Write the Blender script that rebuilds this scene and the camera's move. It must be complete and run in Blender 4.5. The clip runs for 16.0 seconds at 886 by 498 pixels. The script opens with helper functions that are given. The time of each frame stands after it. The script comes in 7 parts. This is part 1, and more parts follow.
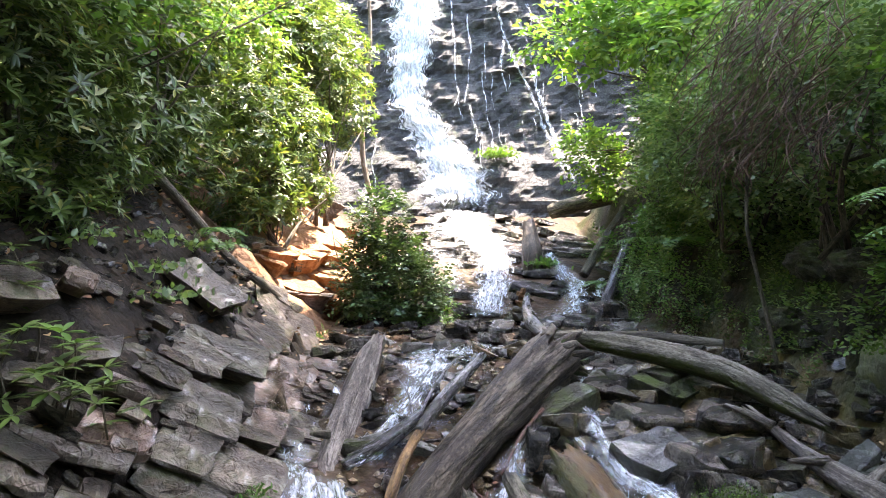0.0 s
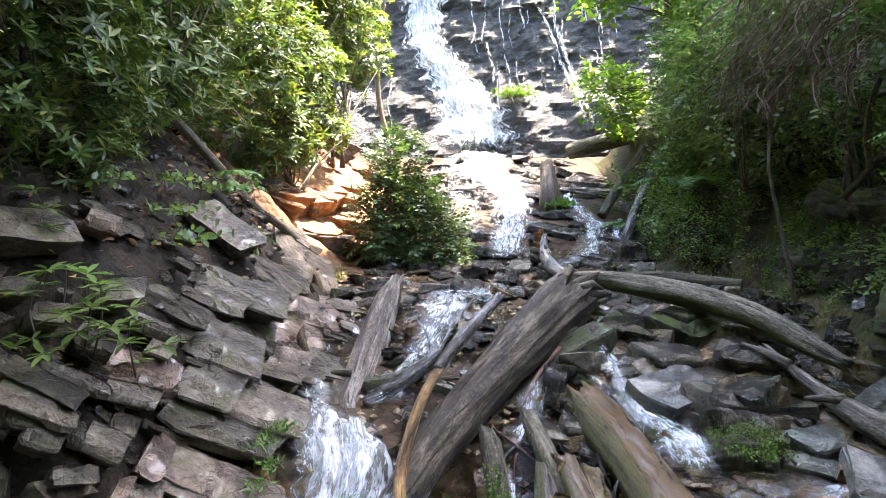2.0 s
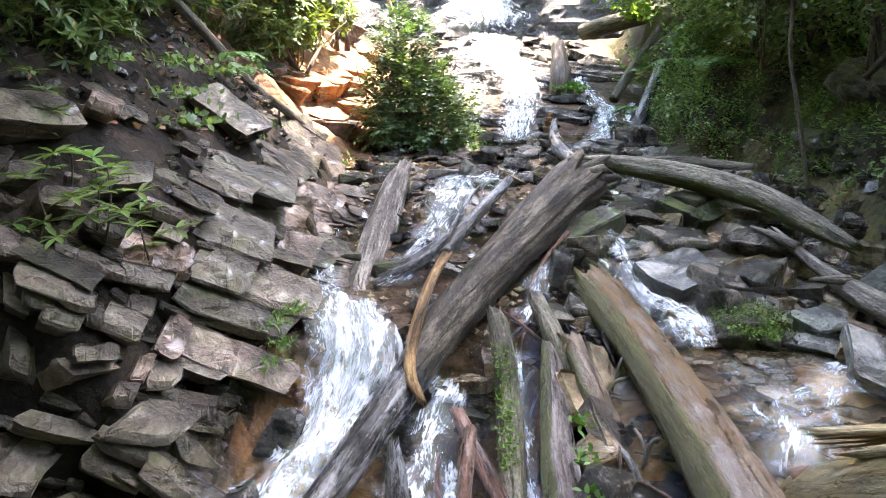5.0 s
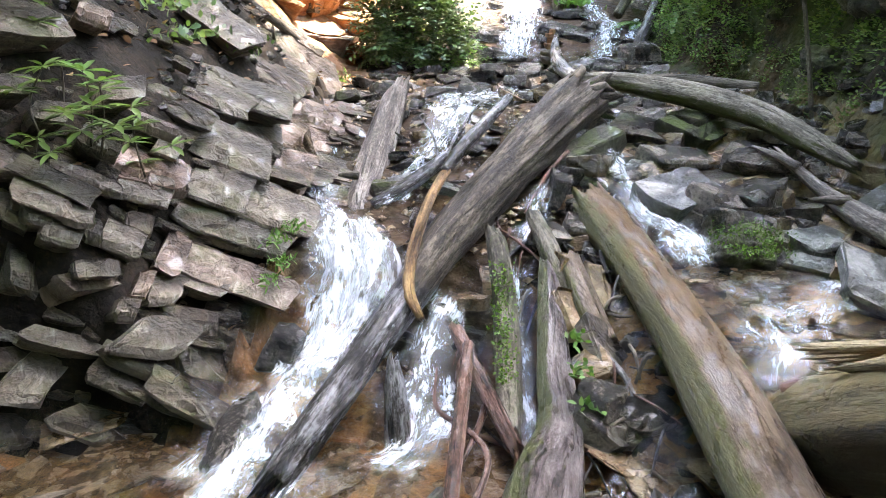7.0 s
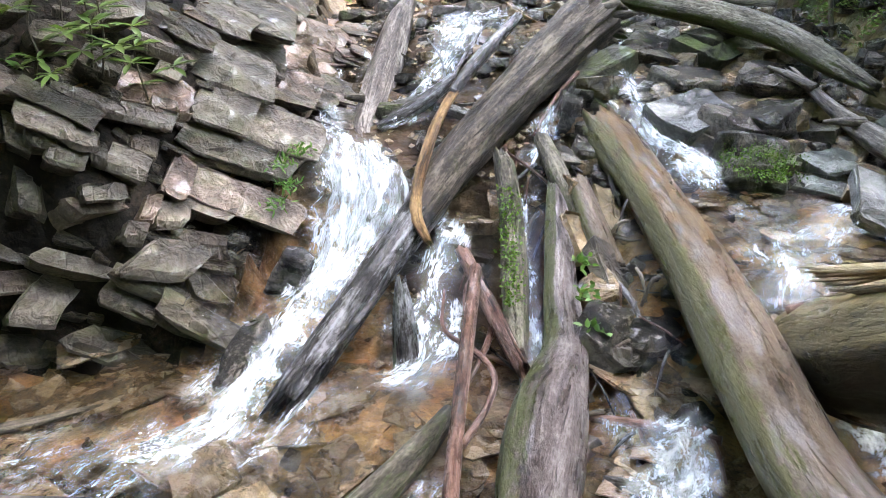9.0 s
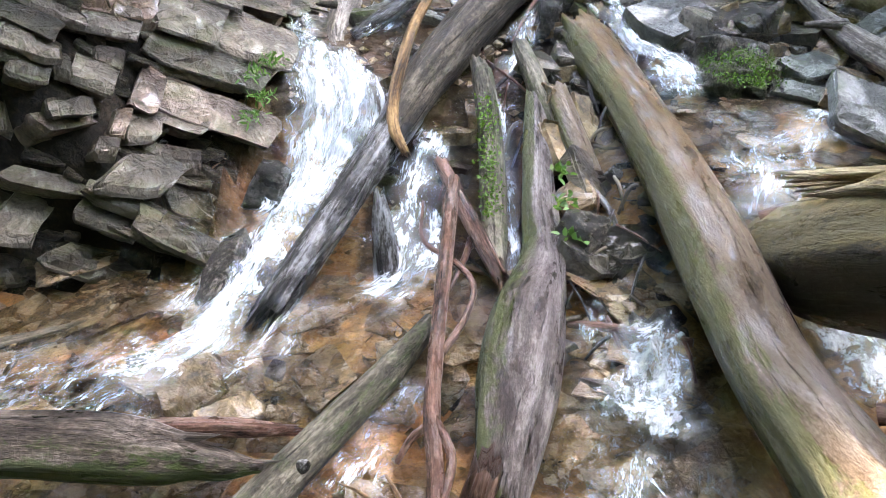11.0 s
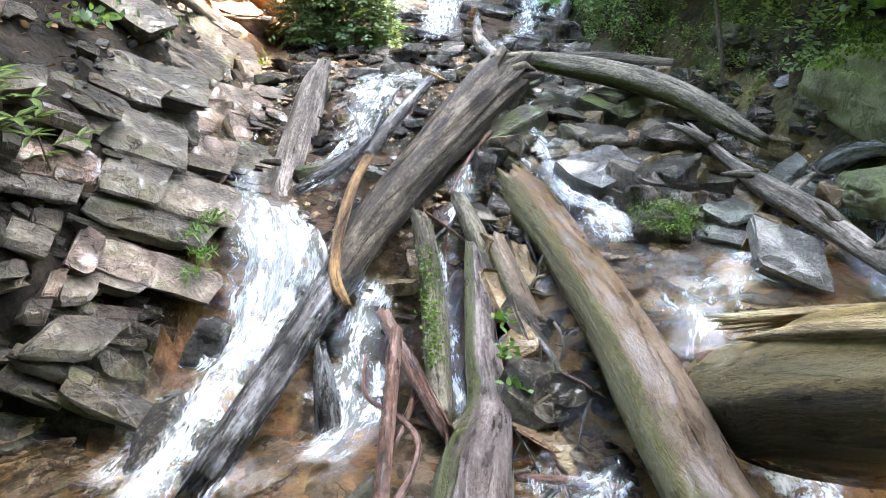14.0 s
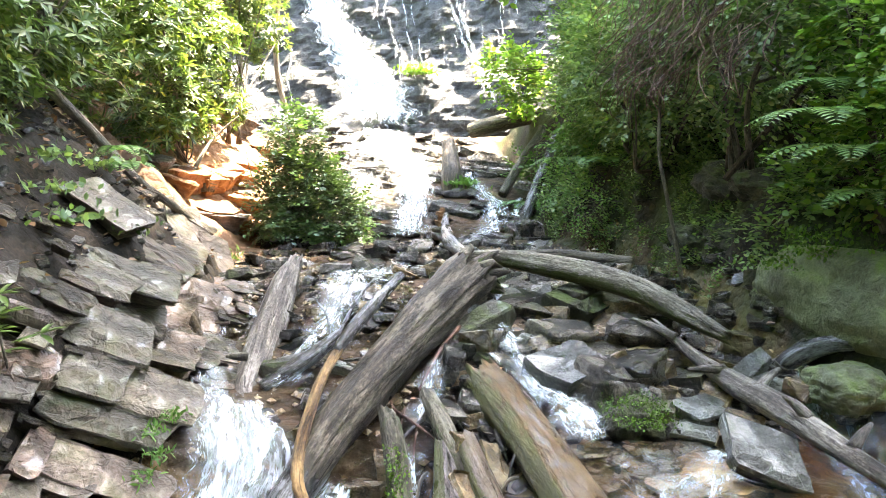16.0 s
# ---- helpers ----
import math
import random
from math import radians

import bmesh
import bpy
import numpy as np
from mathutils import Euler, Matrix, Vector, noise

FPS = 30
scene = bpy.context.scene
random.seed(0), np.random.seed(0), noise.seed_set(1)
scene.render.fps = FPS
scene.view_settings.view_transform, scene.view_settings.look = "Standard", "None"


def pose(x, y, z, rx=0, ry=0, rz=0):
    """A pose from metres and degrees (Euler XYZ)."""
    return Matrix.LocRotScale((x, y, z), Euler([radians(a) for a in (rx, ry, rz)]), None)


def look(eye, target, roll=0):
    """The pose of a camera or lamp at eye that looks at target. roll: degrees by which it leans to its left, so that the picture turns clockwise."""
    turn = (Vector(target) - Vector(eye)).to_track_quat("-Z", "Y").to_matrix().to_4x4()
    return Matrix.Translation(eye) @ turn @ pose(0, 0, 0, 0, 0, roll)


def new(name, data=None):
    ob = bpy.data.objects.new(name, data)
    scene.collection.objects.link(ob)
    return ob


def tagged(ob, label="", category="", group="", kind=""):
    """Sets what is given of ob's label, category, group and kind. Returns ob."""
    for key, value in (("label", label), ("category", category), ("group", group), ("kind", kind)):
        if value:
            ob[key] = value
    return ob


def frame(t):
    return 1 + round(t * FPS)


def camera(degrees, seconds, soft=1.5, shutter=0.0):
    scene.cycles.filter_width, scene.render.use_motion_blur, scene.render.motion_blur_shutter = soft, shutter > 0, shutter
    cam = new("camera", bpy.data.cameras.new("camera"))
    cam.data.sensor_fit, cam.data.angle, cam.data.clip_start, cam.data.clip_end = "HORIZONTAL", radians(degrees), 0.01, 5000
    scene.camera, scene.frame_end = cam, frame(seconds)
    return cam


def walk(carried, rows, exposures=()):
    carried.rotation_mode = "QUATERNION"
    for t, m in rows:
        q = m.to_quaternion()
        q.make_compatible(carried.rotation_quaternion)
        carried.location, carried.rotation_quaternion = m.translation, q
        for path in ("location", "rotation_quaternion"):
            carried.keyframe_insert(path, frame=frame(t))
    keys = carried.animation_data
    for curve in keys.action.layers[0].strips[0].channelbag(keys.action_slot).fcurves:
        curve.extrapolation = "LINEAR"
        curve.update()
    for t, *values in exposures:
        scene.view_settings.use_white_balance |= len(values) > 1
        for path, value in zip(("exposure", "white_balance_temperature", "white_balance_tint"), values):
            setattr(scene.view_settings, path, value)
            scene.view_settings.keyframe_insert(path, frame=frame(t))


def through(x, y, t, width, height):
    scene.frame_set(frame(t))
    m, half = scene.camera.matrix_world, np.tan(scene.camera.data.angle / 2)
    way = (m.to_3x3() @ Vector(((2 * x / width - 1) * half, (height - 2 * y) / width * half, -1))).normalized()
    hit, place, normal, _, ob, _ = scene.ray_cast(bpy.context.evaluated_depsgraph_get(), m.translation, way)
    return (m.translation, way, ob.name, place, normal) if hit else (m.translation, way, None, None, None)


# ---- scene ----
cam = camera(63.16, 16.0, soft=0.9)

PATH = [
    (0, pose(-0.000, -0.000, 0.000, 90.00, -0.00, 0.00)),
    (0.5, pose(-0.002, -0.006, 0.005, 89.15, 0.07, 0.29)),
    (1, pose(-0.006, -0.009, 0.004, 88.08, 0.02, 0.72)),
    (1.5, pose(-0.003, -0.010, -0.001, 86.80, 0.10, 1.11)),
    (2, pose(-0.006, -0.004, -0.006, 85.38, 0.33, 1.33)),
    (2.5, pose(-0.003, 0.002, -0.015, 83.89, 0.50, 1.50)),
    (3, pose(-0.004, 0.007, -0.019, 82.45, 0.64, 1.68)),
    (3.5, pose(-0.007, 0.006, -0.027, 81.01, 0.62, 1.84)),
    (4, pose(-0.008, 0.012, -0.036, 79.58, 0.62, 1.96)),
    (6.5, pose(-0.014, 0.012, -0.062, 71.92, 0.47, 1.80)),
    (7, pose(-0.016, 0.014, -0.070, 70.36, 0.37, 1.81)),
    (7.5, pose(-0.018, 0.017, -0.072, 68.66, 0.30, 1.85)),
    (8, pose(-0.018, 0.015, -0.071, 67.24, 0.50, 1.84)),
    (8.5, pose(-0.023, 0.017, -0.081, 65.96, 0.61, 2.03)),
    (9, pose(-0.018, 0.019, -0.092, 64.54, 0.61, 2.32)),
    (9.5, pose(-0.017, 0.016, -0.087, 62.79, 0.49, 2.17)),
    (12, pose(0.005, 0.014, -0.094, 54.63, 0.87, -0.91)),
    (12.5, pose(0.012, 0.015, -0.093, 53.86, 0.81, -1.43)),
    (13, pose(0.017, 0.022, -0.072, 58.68, 0.95, -1.92)),
    (13.5, pose(0.033, 0.028, -0.055, 64.37, 0.86, -2.82)),
    (14, pose(0.036, 0.033, -0.038, 68.62, 0.49, -3.85)),
    (14.5, pose(0.030, 0.032, -0.028, 72.12, -0.06, -4.51)),
    (15, pose(0.034, 0.033, -0.016, 75.30, -0.06, -5.02)),
    (15.5, pose(0.041, 0.038, -0.011, 79.49, 0.08, -5.63)),
    (16, pose(0.036, 0.038, 0.001, 83.63, -0.09, -6.22)),
]
walk(cam, PATH, [(0, 4.56, 7650, 21), (3.5, 4.86, 7600, 20), (7, 5.26, 8000, 18), (9, 5.33, 8000, 16), (12.5, 5.38, 7650, 16), (16, 5.5, 8300, 12)])

# ---- light ----
SUN_DIR = Vector((0.35, 0.22, 0.91)).normalized()
world = bpy.data.worlds.new("sky")
scene.world = world
world.use_nodes = True
wn = world.node_tree
sky = wn.nodes.new("ShaderNodeTexSky")
sky.sky_type, sky.sun_disc = "NISHITA", False
sky.sun_elevation = math.asin(SUN_DIR.z)
sky.sun_rotation = math.atan2(SUN_DIR.x, SUN_DIR.y)
wn.links.new(sky.outputs[0], wn.nodes["Background"].inputs[0])
wn.nodes["Background"].inputs[1].default_value = 0.15
sun_data = bpy.data.lights.new("sun", "SUN")
sun_data.energy, sun_data.angle, sun_data.color = 2.8, radians(0.6), (1.0, 0.975, 0.93)
sun = new("sun", sun_data)
sun.matrix_world = look(SUN_DIR * 40, (0, 0, 0))


# ---- materials ----
def node_mat(name):
    m = bpy.data.materials.new(name)
    m.use_nodes = True
    nt = m.node_tree
    return m, nt, nt.nodes["Principled BSDF"]


def tex_coord(nt, attr=None, scale=(1, 1, 1)):
    """Object coordinates, or a stored vector attribute, scaled."""
    if attr:
        src = nt.nodes.new("ShaderNodeAttribute")
        src.attribute_name = attr
        out = src.outputs["Vector"]
    else:
        out = nt.nodes.new("ShaderNodeTexCoord").outputs["Object"]
    mp = nt.nodes.new("ShaderNodeMapping")
    mp.inputs["Scale"].default_value = scale
    nt.links.new(out, mp.inputs["Vector"])
    return mp.outputs[0]


def noise_tex(nt, vec, scale, detail=6, rough=0.6, distortion=0.0):
    n = nt.nodes.new("ShaderNodeTexNoise")
    n.inputs["Scale"].default_value, n.inputs["Detail"].default_value = scale, detail
    n.inputs["Roughness"].default_value, n.inputs["Distortion"].default_value = rough, distortion
    nt.links.new(vec, n.inputs["Vector"])
    return n.outputs[0]


def ramp(nt, fac, stops):
    r = nt.nodes.new("ShaderNodeValToRGB")
    els = r.color_ramp.elements
    while len(els) < len(stops):
        els.new(0.5)
    for e, (p, c) in zip(els, stops):
        e.position, e.color = p, ((c, c, c, 1) if isinstance(c, (int, float)) else (*c, 1))
    nt.links.new(fac, r.inputs[0])
    return r.outputs[0]


def mix(nt, fac, a, b, blend="MIX"):
    m = nt.nodes.new("ShaderNodeMix")
    m.data_type, m.blend_type = "RGBA", blend
    for sock, v in ((m.inputs[0], fac), (m.inputs[6], a), (m.inputs[7], b)):
        if isinstance(v, (int, float)):
            sock.default_value = v
        elif isinstance(v, tuple):
            sock.default_value = (*v, 1)
        else:
            nt.links.new(v, sock)
    return m.outputs[2]


def maths(nt, op, a, b=0.0, clamp=False):
    m = nt.nodes.new("ShaderNodeMath")
    m.operation, m.use_clamp = op, clamp
    for sock, v in zip(m.inputs, (a, b)):
        if isinstance(v, (int, float)):
            sock.default_value = v
        else:
            nt.links.new(v, sock)
    return m.outputs[0]


def between(nt, x, lo, hi, out=1.0):
    """0 below lo, out above hi, smooth between."""
    m = nt.nodes.new("ShaderNodeMapRange")
    m.interpolation_type = "SMOOTHSTEP"
    for sock, v in zip(m.inputs[1:5], (lo, hi, 0.0, out)):
        sock.default_value = v
    nt.links.new(x, m.inputs[0])
    return m.outputs[0]


def up_facing(nt):
    """How far a face looks up, 0 to 1: where moss and silt settle."""
    g = nt.nodes.new("ShaderNodeNewGeometry")
    s = nt.nodes.new("ShaderNodeSeparateXYZ")
    nt.links.new(g.outputs["Normal"], s.inputs[0])
    return s.outputs[2]


def bump(nt, bsdf, height, strength, dist):
    b = nt.nodes.new("ShaderNodeBump")
    b.inputs["Strength"].default_value, b.inputs["Distance"].default_value = strength, dist
    nt.links.new(height, b.inputs["Height"])
    nt.links.new(b.outputs[0], bsdf.inputs["Normal"])


def wet_film(nt, b, vec, amount, scale=6.0, soft=0.06):
    """A film of water in patches: a smooth clear coat with its own small ripples."""
    n = noise_tex(nt, vec, scale, 4, 0.6, 0.5)
    nt.links.new(ramp(nt, n, [(0.66 - 0.3 * amount, 0.0), (0.66 + soft - 0.3 * amount, 1.0)]), b.inputs["Coat Weight"])
    b.inputs["Coat Roughness"].default_value, b.inputs["Coat IOR"].default_value = 0.05, 1.36
    bp = nt.nodes.new("ShaderNodeBump")
    bp.inputs["Strength"].default_value, bp.inputs["Distance"].default_value = 0.6, 0.012
    nt.links.new(noise_tex(nt, vec, scale * 5, 3, 0.5, 0.6), bp.inputs["Height"])
    nt.links.new(bp.outputs[0], b.inputs["Coat Normal"])


def dull(b, amount=0.15):
    b.inputs["Specular IOR Level"].default_value = amount


def rock_mat(name, dark, mid, light, rough=(0.55, 0.85), moss=0.0, moss_col=(0.06, 0.10, 0.015), lichen=0.0, strata=0.0, tint=0.25, grain=1.0, cracks=0.0, wet=0.0, rust=0.0, speck=0.36):
    m, nt, b = node_mat(name)
    dull(b, 0.22 + 0.15 * wet)
    v = tex_coord(nt)
    big = noise_tex(nt, v, 2.3 * grain, 5, 0.55, 0.4)
    fine = noise_tex(nt, v, 38 * grain, 9, 0.75)
    vs = tex_coord(nt, scale=(2.2, 2.2, 14))
    lay = noise_tex(nt, vs, 1.3 * grain, 4, 0.6, 0.3)
    med = noise_tex(nt, v, 9 * grain, 5, 0.65, 0.7)
    mixed = maths(nt, "ADD", maths(nt, "MULTIPLY", big, 0.7 - speck), maths(nt, "ADD", maths(nt, "MULTIPLY", med, 0.3), maths(nt, "MULTIPLY", fine, speck)))
    if strata:
        mixed = maths(nt, "ADD", maths(nt, "MULTIPLY", mixed, 1 - strata), maths(nt, "MULTIPLY", lay, strata))
    col = ramp(nt, mixed, [(0.38, dark), (0.49, mid), (0.6, light)])
    oi = nt.nodes.new("ShaderNodeObjectInfo")
    lo, hi = 1 - tint, 1 + tint * 0.6
    var = ramp(nt, oi.outputs["Random"], [(0.0, (lo, lo, lo)), (0.35, (hi, hi * 0.95, hi * 0.86)), (0.7, (lo * 0.95, lo, lo * 0.9)), (1.0, (hi * 1.05, hi * 0.93, hi * 0.88))])
    col = mix(nt, 1.0, col, var, "MULTIPLY")
    vo = nt.nodes.new("ShaderNodeTexVoronoi")
    vo.feature = "DISTANCE_TO_EDGE"
    vo.inputs["Scale"].default_value = 2.6 * grain
    wv = nt.nodes.new("ShaderNodeVectorMath")
    wv.operation = "MULTIPLY_ADD"
    wv.inputs[1].default_value = (0.25, 0.25, 0.25)
    wn2 = nt.nodes.new("ShaderNodeTexNoise")
    wn2.inputs["Scale"].default_value = 5 * grain
    nt.links.new(v, wn2.inputs["Vector"])
    nt.links.new(wn2.outputs["Color"], wv.inputs[0])
    nt.links.new(v, wv.inputs[2])
    nt.links.new(wv.outputs[0], vo.inputs["Vector"])
    crack = ramp(nt, vo.outputs["Distance"], [(0.0, 1.0), (0.025, 0.0)])
    col = mix(nt, maths(nt, "MULTIPLY", crack, cracks), col, tuple(c * 0.4 for c in dark))
    if rust:
        rn = noise_tex(nt, v, 3.4 * grain, 5, 0.65, 0.8)
        col = mix(nt, maths(nt, "MULTIPLY", ramp(nt, rn, [(0.46, 0.0), (0.62, 1.0)]), rust), col, mix(nt, fine, (0.07, 0.032, 0.02), (0.32, 0.19, 0.135)))
    if lichen:
        sp = noise_tex(nt, v, 9 * grain, 3, 0.5, 0.6)
        col = mix(nt, maths(nt, "MULTIPLY", ramp(nt, sp, [(0.6, 0.0), (0.68, 1.0)]), lichen), col, (0.42, 0.45, 0.38))
    if moss:
        up = up_facing(nt)
        mn = noise_tex(nt, v, 3.1 * grain, 6, 0.65, 0.5)
        f = maths(nt, "MULTIPLY", ramp(nt, up, [(0.15, 0.25), (0.8, 1.0)]), ramp(nt, mn, [(0.62 - 0.3 * moss, 0.0), (0.72 - 0.2 * moss, 1.0)]))
        mc = mix(nt, fine, (moss_col[0] * 0.4, moss_col[1] * 0.45, moss_col[2] * 0.5), tuple(c * 1.6 for c in moss_col))
        col = mix(nt, maths(nt, "MULTIPLY", f, min(1.0, 0.5 + moss * 0.5)), col, mc)
    nt.links.new(col, b.inputs["Base Color"])
    nt.links.new(ramp(nt, big, [(0.35, rough[0]), (0.65, rough[1])]), b.inputs["Roughness"])
    if wet:
        wet_film(nt, b, v, wet, 6 * grain)
    h = maths(nt, "ADD", maths(nt, "MULTIPLY", fine, speck / 0.36), maths(nt, "ADD", maths(nt, "ADD", maths(nt, "MULTIPLY", lay, 0.8 * strata), maths(nt, "MULTIPLY", med, 1.9)), maths(nt, "SUBTRACT", maths(nt, "MULTIPLY", big, 1.6), maths(nt, "MULTIPLY", crack, cracks * 1.5))))
    bump(nt, b, h, 1.0, 0.028 / grain)
    return m


def wood_mat(name, dark, mid, light, rough=(0.5, 0.85), moss=0.0, moss_col=(0.055, 0.095, 0.012), stain=None, side=None, wet=0.0, tip=None, streak=0.22):
    m, nt, b = node_mat(name)
    dull(b, 0.2)
    g = tex_coord(nt, "grain", (75, 75, 2.4))
    grain = noise_tex(nt, g, 1.0, 7, 0.65, 0.5)
    g2 = tex_coord(nt, "grain", (9, 9, 2.2))
    big = noise_tex(nt, g2, 1.0, 8, 0.68, 0.25)
    spk = noise_tex(nt, tex_coord(nt, "grain", (50, 50, 28)), 1.0, 7, 0.75)
    f = maths(nt, "ADD", maths(nt, "MULTIPLY", spk, 0.5 - streak), maths(nt, "ADD", maths(nt, "MULTIPLY", grain, streak), maths(nt, "MULTIPLY", big, 0.5)))
    col = ramp(nt, f, [(0.42, dark), (0.5, mid), (0.575, light)])
    crack = noise_tex(nt, tex_coord(nt, "grain", (30, 30, 2.6)), 1.0, 5, 0.6, 1.2)
    split = ramp(nt, crack, [(0.34, 1.0), (0.4, 0.0)])
    col = mix(nt, maths(nt, "MULTIPLY", split, 0.75 if streak > 0.15 else 0.25), col, tuple(c * 0.35 for c in dark))
    if stain:
        sn = noise_tex(nt, tex_coord(nt, "grain", (3, 3, 0.8)), 1.0, 4, 0.6, 0.6)
        col = mix(nt, ramp(nt, sn, [(0.48, 0.0), (0.6, 0.85)]), col, stain)
    if tip:
        sz = nt.nodes.new("ShaderNodeSeparateXYZ")
        nt.links.new(tex_coord(nt, "grain"), sz.inputs[0])
        along = maths(nt, "ADD", sz.outputs[2], maths(nt, "MULTIPLY", maths(nt, "SUBTRACT", big, 0.5), 1.6))
        col = mix(nt, maths(nt, "SUBTRACT", 0.85, between(nt, along, tip[1], tip[2], 0.85)), col, mix(nt, 1.0, col, tip[0], "MULTIPLY"))
    # also paints the huge rotten log's dark underside, through moss_col and side
    if moss or side:
        mn = noise_tex(nt, tex_coord(nt, "grain", (14, 14, 7.0)), 1.0, 9, 0.8, 0.4)
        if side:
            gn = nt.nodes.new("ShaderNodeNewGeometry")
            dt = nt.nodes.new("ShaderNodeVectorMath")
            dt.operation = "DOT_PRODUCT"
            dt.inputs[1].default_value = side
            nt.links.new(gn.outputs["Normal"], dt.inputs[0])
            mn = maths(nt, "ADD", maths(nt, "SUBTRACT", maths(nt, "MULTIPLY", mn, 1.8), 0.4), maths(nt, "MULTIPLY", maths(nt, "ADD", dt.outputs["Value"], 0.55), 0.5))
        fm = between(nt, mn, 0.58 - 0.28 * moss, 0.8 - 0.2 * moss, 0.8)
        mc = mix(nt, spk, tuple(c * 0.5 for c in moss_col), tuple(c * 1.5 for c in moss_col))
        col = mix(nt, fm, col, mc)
    nt.links.new(col, b.inputs["Base Color"])
    nt.links.new(ramp(nt, big, [(0.35, rough[0]), (0.65, rough[1])]), b.inputs["Roughness"])
    if wet:
        wet_film(nt, b, tex_coord(nt, "grain", (14, 14, 4)), wet, 1.0, 0.25)
    h = maths(nt, "SUBTRACT", maths(nt, "ADD", maths(nt, "ADD", maths(nt, "MULTIPLY", grain, streak * 2), maths(nt, "MULTIPLY", spk, 0.9)), maths(nt, "MULTIPLY", big, 1.5)), maths(nt, "MULTIPLY", split, 1.2))
    bump(nt, b, h, 1.0, 0.02)
    return m


def leaf_mat(name, dark, light, yellow, rough=0.38, through=0.4, odd=0.12):
    """Leaves that vary one by one; light shines through them."""
    m, nt, b = node_mat(name)
    geo = nt.nodes.new("ShaderNodeNewGeometry")
    rnd = geo.outputs["Random Per Island"]
    col = ramp(nt, rnd, [(0.0, dark), (0.65, light), (1 - odd, light), (1.0, yellow)])
    n = noise_tex(nt, tex_coord(nt), 1.1, 3)
    col = mix(nt, 1.0, col, ramp(nt, n, [(0.3, 0.7), (0.7, 1.2)]), "MULTIPLY")
    nt.links.new(col, b.inputs["Base Color"])
    b.inputs["Roughness"].default_value = rough
    tr = nt.nodes.new("ShaderNodeBsdfTranslucent")
    nt.links.new(mix(nt, 1.0, col, (1.3, 1.3, 0.65), "MULTIPLY"), tr.inputs[0])
    ms = nt.nodes.new("ShaderNodeMixShader")
    ms.inputs[0].default_value = through
    nt.links.new(b.outputs[0], ms.inputs[1])
    nt.links.new(tr.outputs[0], ms.inputs[2])
    nt.links.new(ms.outputs[0], nt.nodes["Material Output"].inputs[0])
    return m


def foam_mat(name, cover=0.5, streak=(60, 4), col=(0.66, 0.7, 0.73), soft=0.16):
    """White running water: long soft threads of foam, with gaps through which the rock shows."""
    m, nt, b = node_mat(name)
    nt.nodes.remove(b)
    thread = noise_tex(nt, tex_coord(nt, "flow", (streak[0], streak[1], 1)), 1.0, 5, 0.62, 0.4)
    fine = noise_tex(nt, tex_coord(nt, "flow", (streak[0] * 2.6, streak[1] * 3.2, 1)), 1.0, 4, 0.65, 0.5)
    big = noise_tex(nt, tex_coord(nt, "flow", (9, 4, 1)), 1.0, 5, 0.7, 0.5)
    edge = nt.nodes.new("ShaderNodeAttribute")
    edge.attribute_name = "edge"
    f = maths(nt, "ADD", maths(nt, "MULTIPLY", thread, 0.5), maths(nt, "ADD", maths(nt, "MULTIPLY", fine, 0.25), maths(nt, "MULTIPLY", big, 0.75)))
    f = maths(nt, "ADD", f, maths(nt, "MULTIPLY", edge.outputs["Fac"], 0.4))
    t = 1.3 - cover * 0.3
    a = between(nt, f, t - soft, t + soft, 0.96)
    tone = maths(nt, "ADD", maths(nt, "MULTIPLY", fine, 0.3), maths(nt, "ADD", maths(nt, "MULTIPLY", thread, 0.3), maths(nt, "MULTIPLY", big, 0.4)))
    c = ramp(nt, tone, [(0.38, tuple(q * k for q, k in zip(col, (0.34, 0.4, 0.44)))), (0.56, col)])
    df = nt.nodes.new("ShaderNodeBsdfDiffuse")
    tr = nt.nodes.new("ShaderNodeBsdfTranslucent")
    gl = nt.nodes.new("ShaderNodeBsdfGlossy")
    gl.inputs["Roughness"].default_value = 0.22
    bp = nt.nodes.new("ShaderNodeBump")
    bp.inputs["Strength"].default_value, bp.inputs["Distance"].default_value = 0.5, 0.012
    nt.links.new(maths(nt, "ADD", thread, fine), bp.inputs["Height"])
    nt.links.new(bp.outputs[0], gl.inputs["Normal"])
    for n in (df, tr):
        nt.links.new(c, n.inputs["Color"])
    body = nt.nodes.new("ShaderNodeMixShader")
    body.inputs[0].default_value = 0.35
    nt.links.new(df.outputs[0], body.inputs[1])
    nt.links.new(tr.outputs[0], body.inputs[2])
    wet = nt.nodes.new("ShaderNodeMixShader")
    wet.inputs[0].default_value = 0.06
    nt.links.new(body.outputs[0], wet.inputs[1])
    nt.links.new(gl.outputs[0], wet.inputs[2])
    clear = nt.nodes.new("ShaderNodeBsdfTransparent")
    ms = nt.nodes.new("ShaderNodeMixShader")
    nt.links.new(a, ms.inputs[0])
    nt.links.new(clear.outputs[0], ms.inputs[1])
    nt.links.new(wet.outputs[0], ms.inputs[2])
    nt.links.new(ms.outputs[0], nt.nodes["Material Output"].inputs[0])
    return m


